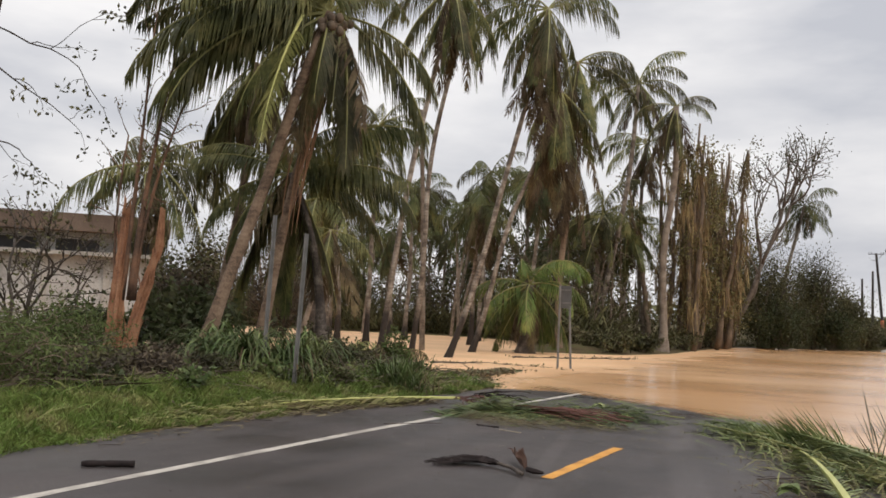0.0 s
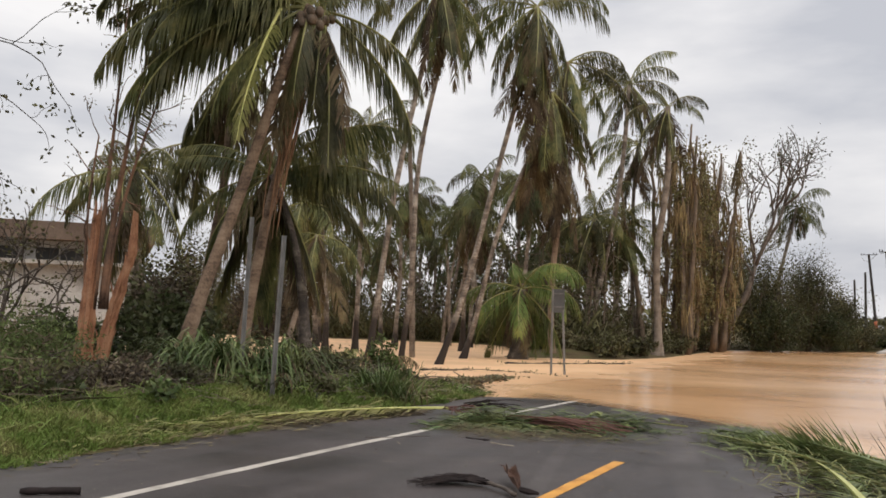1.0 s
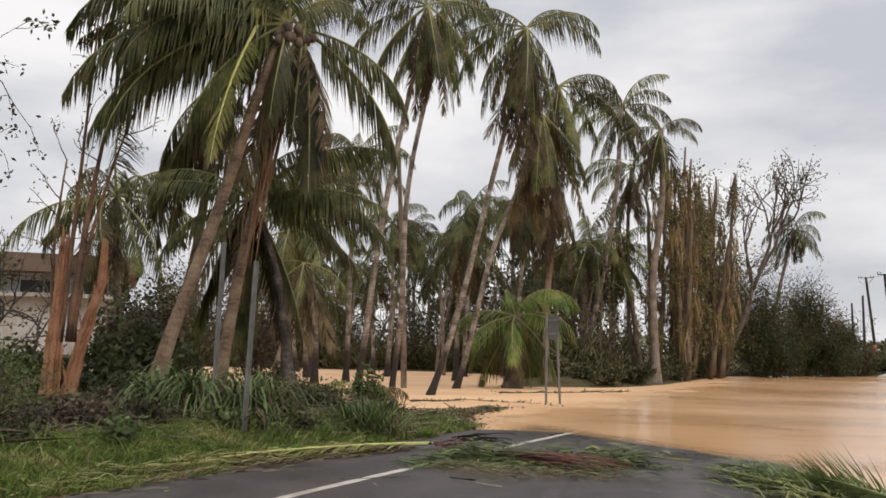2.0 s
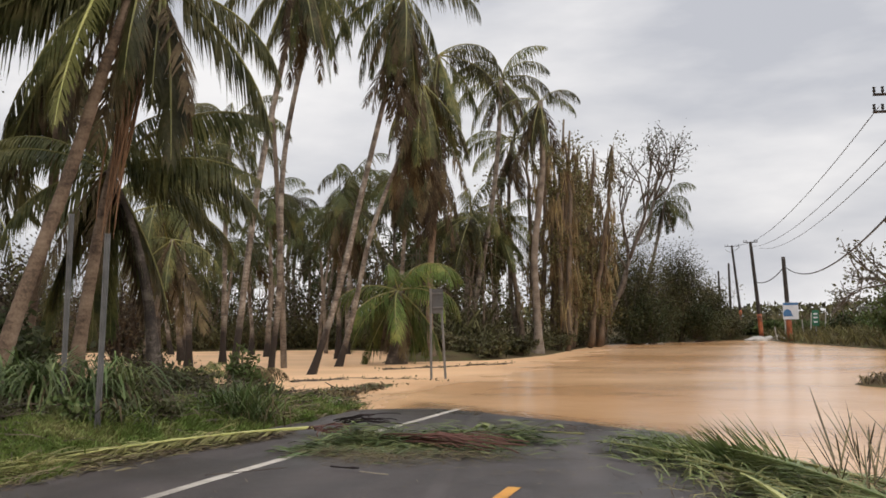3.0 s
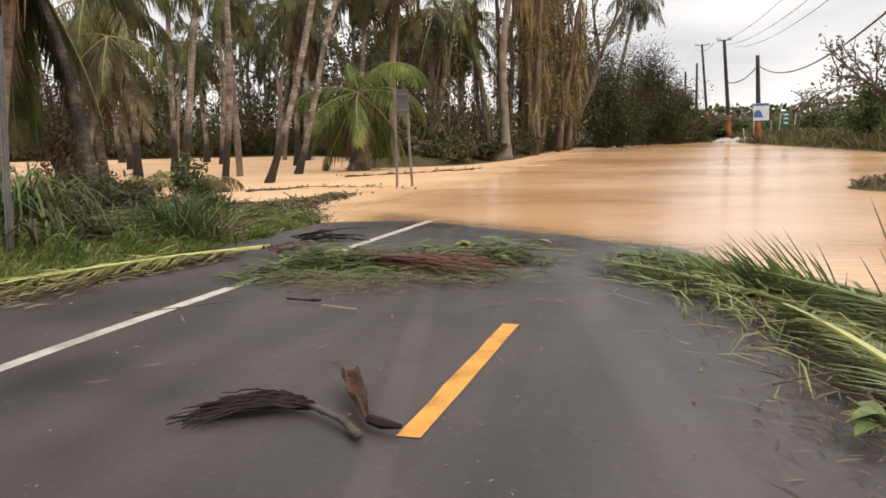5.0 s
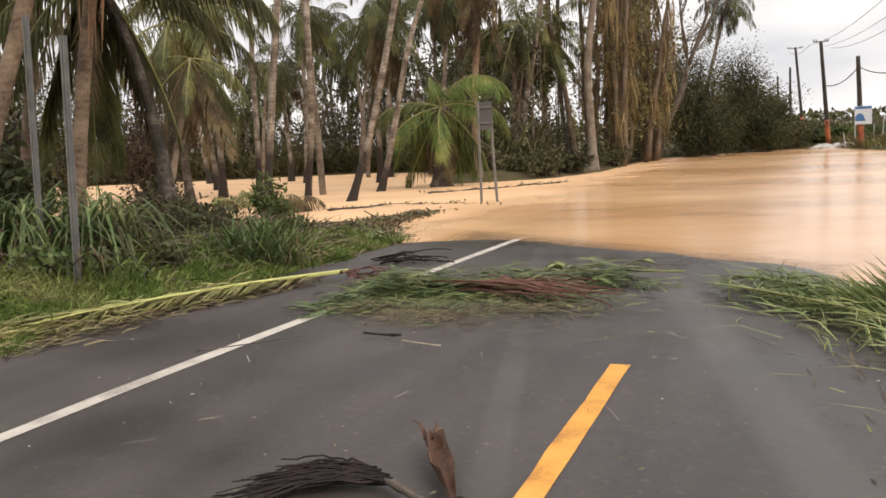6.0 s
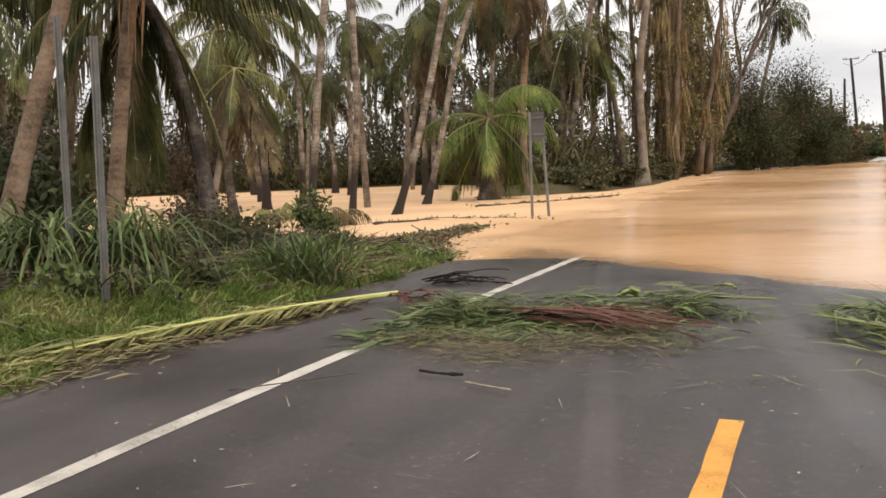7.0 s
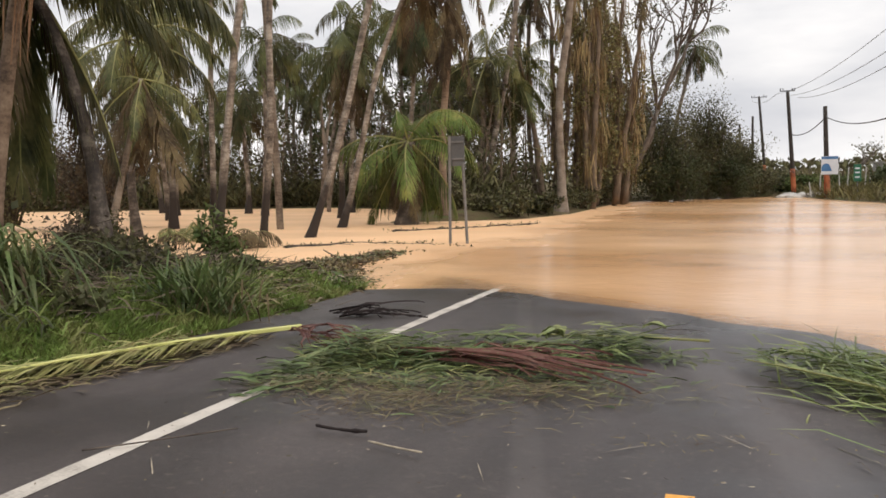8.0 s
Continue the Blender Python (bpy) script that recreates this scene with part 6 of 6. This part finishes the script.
def strap_clump(at, seed, n, reach_out, label, up=1.25, sag=(1.0, 1.65), mat=None, width=0.02):
    rng = np.random.default_rng(seed)
    root = tagged(new("strap_leaf_clump"), label, "strap leaves", "strap-leaf clumps")
    root.location = at
    s = Shape()
    a = rng.uniform(0, 6.28, n)
    q = rng.uniform(0.25, 1.0, n)
    s.straps(np.stack([rng.normal(0, 0.22, n), rng.normal(0, 0.22, n), rng.uniform(-0.05, 0.35, n) * up], 1), np.stack([np.cos(a) * q, np.sin(a) * q, np.full(n, up)], 1), rng.uniform(0.6, 1.15, n) * reach_out, rng.uniform(0.6, 1.3, n) * width, rng.uniform(*sag, n))
    tagged(part("leaf_mass", s, mat or M_STRAP, root), kind="stuff")
    d = Shape()
    k = n // 4
    a = rng.uniform(0, 6.28, k)
    d.straps(np.stack([rng.normal(0, 0.3, k), rng.normal(0, 0.3, k), rng.uniform(0.1, 0.6, k) * up], 1), np.stack([np.cos(a) * 0.5, np.sin(a) * 0.5, np.full(k, 0.3)], 1), rng.uniform(0.5, 1.0, k) * reach_out, np.full(k, width * 0.8), np.full(k, 0.9))
    tagged(part("dry_leaf_mass", d, M_FROND_DEAD, root, "dry brown hanging leaves"), kind="stuff")
    return root


strap_clump((-12.5, 15.7, 0.3), 1, 300, 2.0, "clump of arching green strap leaves round two posts")
strap_clump((-13.4, 15.9, 0.3), 2, 220, 1.8, "clump of arching green strap leaves on the verge")
strap_clump((-11.5, 16.3, 0.3), 3, 220, 1.7, "clump of arching green strap leaves round two posts")
strap_clump((-9.65, 17.8, 0.0), 4, 190, 0.85, "tuft of stiff sword-like leaves at the road edge", 0.85, (0.05, 0.35), None, 0.017)
strap_clump((-10.3, 18.3, 0.05), 5, 130, 0.8, "tuft of stiff sword-like leaves at the road edge", 0.7, (0.0, 0.3), None, 0.015)
strap_clump((0.0, 13.2, -0.02), 8, 46, 0.72, "dry brown spiky tuft at the flooded road edge", 0.95, (0.0, 0.3), M_LITTER, 0.010)
strap_clump((-10.3, 14.9, 0.3), 6, 60, 0.5, "low dark leafy tuft at the foot of a post", 0.8, (0.4, 0.9), M_LEAF, 0.02)
frond_clump((-17.6, 30.4, -0.2), 6, 9, "torn brown fronds half sunk in flood water", 1.7, mats=[M_RACHIS, M_FROND_DEAD])
frond_clump((-20.6, 33.6, -0.25), 7, 8, "torn fronds half sunk in flood water", 1.6)

# sticks and reeds drifting on the flood
def drift(points, seed, label, r=0.06):
    rng = np.random.default_rng(seed)
    root = tagged(new("drift_debris"), label, "driftwood", "drift debris")
    pts = np.array(points, float)
    s, tips = Shape(), []
    seg = np.linspace(0, len(pts) - 1, 26)
    p = np.stack([np.interp(seg, np.arange(len(pts)), pts[:, i]) for i in range(3)], 1) + rng.normal(0, 0.10, (26, 3)) * np.array([1, 1, 0.2])
    s.tube(p, np.linspace(r, r * 0.4, 26), 6)
    for j in range(2, 26, 2):
        grow(s, rng, p[j], rng.normal(0, 1, 3) * np.array([1, 1, 0.04]), 0.7, r * 0.4, 0, tips, 0.12, (1, 3))
    part("log", s, M_BARK, root)
    f = Shape()
    scatter_leaves(f, rng, list(p[:, :] + np.array([0, 0, 0.03])), 160 if r > 0.055 else 1200, np.array([0.16, 0.16, 0.02]) if r > 0.055 else np.array([0.30, 0.30, 0.03]), 0.11, 0.032)
    part("leaves", f, M_LEAF_D if r > 0.055 else M_LITTER, root)
    return root


drift([(-15.7, 30.9, WATER), (-14.2, 33.0, WATER), (-12.0, 32.6, WATER), (-10.3, 31.6, WATER)], 1, "dark branches drifted against the sign posts")
drift([(-15.4, 39.0, WATER), (-13.0, 41.5, WATER), (-11.0, 45.0, WATER)], 2, "dark branches adrift on the flood")
drift([(-11.9, 24.0, WATER), (-12.0, 26.2, WATER), (-11.6, 29.4, WATER)], 3, "bank of leaves and twigs at the flood's edge", 0.05)
drift([(-10.8, 23.6, WATER), (-11.3, 25.0, WATER), (-11.7, 27.0, WATER)], 4, "bank of leaves and twigs at the flood's edge", 0.05)

# ---- posts, sign, poles ----
def channel_post(base, top, label):
    """A galvanised U-channel post with punched holes."""
    root = tagged(new("channel_post"), label, "post", "channel posts")
    root.location = base
    t = np.array(top) - np.array(base)
    prof = [(-0.045, 0.0), (-0.032, 0.0), (-0.018, 0.035), (0.018, 0.035), (0.032, 0.0), (0.045, 0.0), (0.045, 0.008), (0.036, 0.008), (0.022, 0.045), (-0.022, 0.045), (-0.036, 0.008), (-0.045, 0.008)]
    s = Shape()
    n = len(prof)
    v = [(a * 0.85 - b * 0.5, a * 0.5 + b * 0.85, -0.6) for a, b in prof] + [(a * 0.85 - b * 0.5 + t[0], a * 0.5 + b * 0.85 + t[1], t[2]) for a, b in prof]
    s.add(v, [(i, (i + 1) % n, n + (i + 1) % n, n + i) for i in range(n)] + [tuple(range(n))[::-1], tuple(range(n, 2 * n))])
    part("channel", s, M_METAL, root)
    return root


channel_post((-11.88, 15.56, 0.3), (-11.80, 15.65, 3.73), "bent grey galvanised steel channel post on the verge")
channel_post((-10.39, 14.61, 0.3), (-10.30, 14.70, 3.23), "grey galvanised steel channel post on the verge")


def road_sign():
    root = tagged(new("road_sign"), "grey back of a road sign on two posts in flood water", "road sign")
    root.location = (-11.0, 33.1, -0.4)
    for x0, y0, x1, y1, h in [(-0.29, 0.06, -0.26, 0.06, 3.45), (0.32, -0.10, 0.20, -0.12, 2.65)]:
        s = Shape()
        s.tube([(x0, y0, -0.4), (x1, y1, h)], [0.045, 0.045], 8)
        part("post", s, M_METAL, root)
    s = Shape()
    s.box(-0.27, 0.09, 2.56, 0.19, 0.11, 3.44)
    plate = part("plate", s, M_SIGNBACK, root)
    for z in (2.75, 3.25):
        b = Shape()
        b.box(-0.25, 0.05, z, 0.17, 0.088, z + 0.05)
        part("bracket", b, M_METAL, plate)


road_sign()


def wire(name, p0, p1, sag, r, label, n=24):
    t = np.linspace(0, 1, n)[:, None]
    p = np.array(p0) * (1 - t) + np.array(p1) * t
    p[:, 2] -= (4 * sag * t * (1 - t))[:, 0]
    s = Shape()
    s.tube(p, np.full(n, r), 5)
    return tagged(part(name, s, M_CABLE), label, "cable", "overhead cables")


def utility_pole(base, top, r, orange, arms, label, arm=0.9, turn=0.0):
    root = tagged(new("utility_pole"), label, "utility pole", "utility poles")
    root.location = base
    t = np.array(top) - np.array(base)
    s = Shape()
    n = 14
    k = np.linspace(-0.06, 1, n)[:, None]
    s.tube(k * t, np.linspace(r * 1.15, r * 0.8, n), 12)
    part("pole", s, M_POLE, root, smooth=True)
    if orange:
        o = Shape()
        f = orange / np.linalg.norm(t)
        k = np.linspace(0.0, f, 5)[:, None]
        o.tube(k * t, np.full(5, r * 1.19), 12)
        part("painted_band", o, M_ORANGE, root, "orange painted lower pole", smooth=True)
    c, q = np.cos(turn), np.sin(turn)
    for h in arms:
        p = t * (h / t[2])
        a = Shape()
        a.tube([p - np.array([c, q, 0]) * arm, p + np.array([c, q, 0]) * arm], [0.042, 0.042], 4)
        cross = part("crossarm", a, M_POLE, root)
        for u in (-0.95, -0.6, 0.6, 0.95):
            i = Shape()
            b0 = p + np.array([c, q, 0]) * arm * u
            i.tube([b0 + [0, 0, 0.04], b0 + [0, 0, 0.10], b0 + [0, 0, 0.16], b0 + [0, 0, 0.22]], [0.02, 0.05, 0.03, 0.05], 7)
            part("insulator", i, M_CABLE, cross)
    return root


utility_pole((3.26, 30.9, 0.0), (3.68, 30.86, 8.7), 0.17, 2.0, [8.1, 7.6], "dark wooden utility pole with orange painted foot", 0.65, 0.15)
utility_pole((3.80, 82.4, -0.2), (3.55, 82.4, 7.0), 0.19, 2.1, [], "dark wooden utility pole with orange foot and sign")
utility_pole((1.79, 89.0, 0.3), (1.20, 89.0, 8.9), 0.17, 2.0, [8.6], "dark wooden utility pole beyond the flood", 0.6)
utility_pole((0.8, 125.0, 0.5), (-0.1, 125.0, 11.6), 0.17, 2.6, [11.0], "slim dark wooden utility pole in the field")
utility_pole((-0.5, 140.0, 0.5), (-0.5, 140.0, 10.2), 0.18, 0, [], "slim dark wooden utility pole in the field")
utility_pole((-2.0, 160.0, 0.5), (-2.1, 160.0, 10.2), 0.19, 0, [], "slim dark wooden utility pole in the field")
wire("cable", (3.68, 30.8, 5.1), (3.6, 82.3, 6.2), 1.3, 0.035, "thick black sagging cable between poles")
wire("cable", (3.6, 82.4, 6.2), (1.5, 89.0, 5.2), 0.5, 0.04, "thick black sagging cable between poles")
for i, (x, z, x2) in enumerate([(3.15, 7.75, 0.35), (3.7, 7.2, 1.2), (3.7, 6.6, 2.0)]):
    wire("wire", (x, 30.8, z), (x2, 89.0, 8.7 - 0.2 * i), 0.9, 0.014, "thin overhead power line")
wire("wire", (0.35, 89.0, 8.7), (-0.9, 125, 11.1), 0.5, 0.02, "thin overhead power line")
wire("wire", (3.72, 30.8, 7.7), (4.6, -14.0, 8.2), 0.5, 0.014, "thin overhead power line")
wire("wire", (4.3, 30.9, 7.7), (5.4, -14.0, 8.2), 0.5, 0.014, "thin overhead power line")
wire("cable", (3.70, 30.8, 5.1), (8.5, 6.0, 5.6), 0.5, 0.03, "thick black sagging cable between poles")
lamp_box = Shape()
lamp_box.tube([(3.50, 31.9, 4.75), (3.50, 32.15, 4.72), (3.50, 32.6, 4.66), (3.50, 32.8, 4.64)], [0.04, 0.12, 0.12, 0.04], 8)
tagged(part("splice_box", lamp_box, M_CABLE), "black cable splice case hanging from the cable", "splice case")

# printed sign on the second pole
def printed_sign():
    root = tagged(new("information_sign"), "white printed sign with a blue wave shape on pole", "sign")
    root.location = (3.9, 82.15, 1.75)
    s = Shape()
    s.box(-0.6, -0.02, 0.0, 0.62, 0.02, 1.4)
    part("panel", s, M_SIGN_W, root)
    b = Shape()
    a = np.linspace(0, np.pi, 12)
    pts = [(-0.55, -0.026, 0.25)] + [(-0.25 + 0.33 * -np.cos(q), -0.026, 0.45 + 0.4 * np.sin(q)) for q in a] + [(0.2, -0.026, 0.25)]
    pts += [(x, y + 0.004, z) for x, y, z in pts]
    n = len(pts) // 2
    b.add(pts, [tuple(range(n)), tuple(range(2 * n - 1, n - 1, -1))] + [(i, (i + 1) % n, n + (i + 1) % n, n + i) for i in range(n)])
    part("wave_print", b, M_SIGN_B, root, "blue wave shape")
    t = Shape()
    t.box(-0.58, -0.026, 1.18, 0.60, -0.022, 1.38)
    part("header_bar", t, M_SIGN_B, root, "blue header bar")


printed_sign()


def small_sign():
    root = tagged(new("marker_sign"), "small green sign on a thin post at the water", "road sign")
    root.location = (5.6, 80.0, -0.3)
    s = Shape()
    s.tube([(0, 0, -0.3), (0, 0, 2.7)], [0.05, 0.05], 6)
    part("post", s, M_METAL, root)
    p = Shape()
    p.box(-0.26, -0.07, 1.5, 0.26, -0.05, 2.75)
    plate = part("plate", p, M_SIGN_G, root)
    for z in (1.75, 2.1, 2.4):
        b = Shape()
        b.box(-0.16, -0.076, z, 0.16, -0.072, z + 0.12)
        part("bar", b, M_SIGN_W, plate)


small_sign()

# ---- far bank ----
rng = np.random.default_rng(71)
for k in range(16):
    s = Shape()
    x, y, r = 0.6 + rng.random() * 4.2, 87.0 + rng.random() * 3, rng.uniform(0.2, 0.55)
    bm = bmesh.new()
    bmesh.ops.create_icosphere(bm, subdivisions=1, radius=r)
    v = [np.array(q.co) * (1 + 0.25 * rng.normal()) * np.array([1.3, 1, 0.7]) for q in bm.verts]
    bm.verts.ensure_lookup_table()
    s.add(v, [tuple(w.index for w in fc.verts) for fc in bm.faces])
    bm.free()
    tagged(part("rubble_block", s, M_RUBBLE, at=(x, y, gz(x, y) + r * 0.3)), "pale broken concrete block on the far bank", "rubble", "rubble blocks")
for k in range(12):
    s = Shape()
    x, y = 3.0 + k * 0.75, 88 + rng.normal(0, 1.5)
    s.tube([(0, 0, -0.3), (rng.normal(0, 0.15), 0, rng.uniform(1.2, 2.0))], [0.06, 0.05], 6)
    tagged(part("fence_post", s, M_RUBBLE, at=(x, y, gz(x, y))), "pale leaning fence post in scrub", "post", "fence posts")
for i, (x, y, sx, sz) in enumerate([(8.4, 84, 1.5, 1.5), (11, 80, 2.0, 1.8), (9.6, 68, 1.7, 3.6), (10.5, 62, 2.0, 4.6), (12.5, 57, 2.4, 4.2), (12, 50, 2.2, 2.6), (14.5, 46, 2.4, 3.0), (6.5, 93, 2.2, 1.2), (3.2, 95, 2.0, 1.2), (1.0, 97, 2.0, 1.3), (10, 92, 2.4, 1.6), (14, 75, 2.6, 2.6)]):
    shrub("bank_shrub", (x, y, gz(x, y)), (sx, sx, sz), 3000, M_LEAF_F if i % 3 else M_LEAF, 130 + i, 0.26, "green shrub on the far bank", stems=14, group="bank shrubs")
tree("bare_tree", (10.6, 64.0, 0.2), 12, 0.22, 4, 500, M_LEAF_D, M_BARK_G, 151, (-0.12, 0), 0.3, 0.25, "storm-stripped bare tree on the far bank", first=0.30, group="bare trees", wander=0.65)
tree("bare_tree", (13.6, 58.0, 0.2), 13, 0.24, 4, 600, M_LEAF_D, M_BARK_G, 152, (-0.05, 0), 0.3, 0.25, "storm-stripped bare tree on the far bank", first=0.30, group="bare trees", wander=0.65)
tree("bare_tree", (13.0, 150.0, 0.5), 11, 0.2, 3, 300, M_LEAF_D, M_BARK_G, 153, (0, 0), 0.5, 0.4, "bare spreading tree in the dry field", first=0.35, group="bare trees", wander=0.7)
mound_grass = Shape()
m = 800
a, q = rng.uniform(0, 6.28, m), np.sqrt(rng.random(m)) * 1.5
mx_, my_ = 3.7 + q * np.cos(a), 31.0 + q * np.sin(a)
mound_grass.blades(np.stack([mx_, my_, ground_z(mx_, my_)], 1), np.stack([rng.normal(0, 0.5, m), rng.normal(0, 0.5, m), np.ones(m)], 1), rng.normal(0, 1, (m, 3)), rng.uniform(0.1, 0.45, m), rng.uniform(0.008, 0.02, m), rng.uniform(0.1, 0.7, m))
tagged(part("mound_grass", mound_grass, M_LITTER), "dry weeds on a mound round the pole", "weeds", kind="stuff")

bank = Shape()
m = 16000
bx_, by_ = rng.uniform(2, 26, m), rng.uniform(44, 100, m)
d = shore_distance(bx_, by_)
ok = (d > 0.2)
bx_, by_ = bx_[ok], by_[ok]
m = len(bx_)
bank.blades(np.stack([bx_, by_, ground_z(bx_, by_)], 1), np.stack([rng.normal(0, 0.4, m), rng.normal(0, 0.4, m), np.ones(m)], 1), rng.normal(0, 1, (m, 3)), rng.uniform(0.4, 1.5, m), rng.uniform(0.02, 0.06, m), rng.uniform(0.1, 0.6, m))
tagged(part("bank_weeds", bank, M_LEAF_Y), "tall olive-brown weeds on the far bank", "weeds", kind="stuff")

# field scrub out to the horizon and far trees
field = Shape()
m = 26000
fy = 96 + rng.exponential(70, m)
fx = rng.uniform(-0.30, 0.75, m) * fy + rng.normal(0, 8, m)
ok = (fx > -8 - 0.1 * (fy - 96)) & (shore_distance(fx, fy) > 1.0)
fx, fy = fx[ok], fy[ok]
m = len(fx)
field.blades(np.stack([fx, fy, ground_z(fx, fy)], 1), np.stack([rng.normal(0, 0.35, m), rng.normal(0, 0.35, m), np.ones(m)], 1), rng.normal(0, 1, (m, 3)), rng.uniform(0.8, 2.4, m), rng.uniform(0.05, 0.16, m), rng.uniform(0.0, 0.5, m))
tagged(part("field_scrub", field, M_FIELD), "dry brown field scrub reaching to the horizon", "scrub", kind="stuff")
far = Shape()
m = 14000
fx = rng.uniform(-150, 520, m)
fy = 420 + rng.normal(0, 25, m)
hgt = 5 + 4 * np.abs(np.sin(fx * 0.021) * np.sin(fx * 0.057 + 1)) + 2
far.leaves(np.stack([fx, fy, hgt * rng.random(m)], 1), rng.normal(0, 1, (m, 3)), rng.normal(0, 1, (m, 3)), rng.uniform(1.5, 3.2, m), rng.uniform(0.6, 1.2, m))
tagged(part("far_woods", far, M_LEAF_D), "distant dark tree line on the horizon", "trees", kind="stuff")
for k in range(7):
    x = 60 + k * 38 + rng.normal(0, 10)
    h = rng.uniform(4, 8)
    s = Shape()
    s.box(-8, -5, 0, 8, 5, h)
    s.box(-9, -6, h, 9, 6, h + 0.6)
    s.box(-5, -5.1, 1.5, -3, -5.003, 3.2, 1)
    s.box(2, -5.1, 1.5, 4, -5.003, 3.2, 1)
    tagged(part("far_house", s, [M_WALLWHITE, M_DARK], at=(x, 400, 0.5)), "distant pale flat-roofed house", "house", "far houses")


# ---- concrete building beyond the grove ----
def building():
    root = tagged(new("building"), "weathered white concrete building with brown roof fascia", "building")
    p0, p1 = np.array([-66.0, 20.0]), np.array([-43.0, 43.9])
    L = float(np.linalg.norm(p1 - p0))
    root.location = (p0[0], p0[1], -0.1)
    root.rotation_euler = (0, 0, float(np.arctan2(p1[1] - p0[1], p1[0] - p0[0])))
    s = Shape()
    s.box(0, 0, -0.3, L, 12, 6.2)
    part("wall", s, M_WALLWHITE, root)
    s = Shape()
    s.box(-1.0, -1.4, 6.2, L + 1.0, 13, 7.3)
    part("roof", s, M_FASCIA, root)
    s = Shape()
    s.box(-0.3, -0.9, 4.7, L + 0.3, 0.0, 4.95)
    part("ledge", s, M_CONCRETE, root)
    for k in range(9):
        x = 1.5 + k * L / 9
        w = Shape()
        w.box(x, -0.03, 4.95, x + 2.6, 0.02, 5.75)
        win = part("window", w, M_DARK, root)
        f = Shape()
        f.box(x + 1.25, -0.07, 4.95, x + 1.35, -0.031, 5.75)
        part("mullion", f, M_CONCRETE, win)
        c = Shape()
        c.box(x - 0.75, -0.25, -0.3, x - 0.35, -0.001, 4.7)
        part("pilaster", c, M_CONCRETE, root)


building()
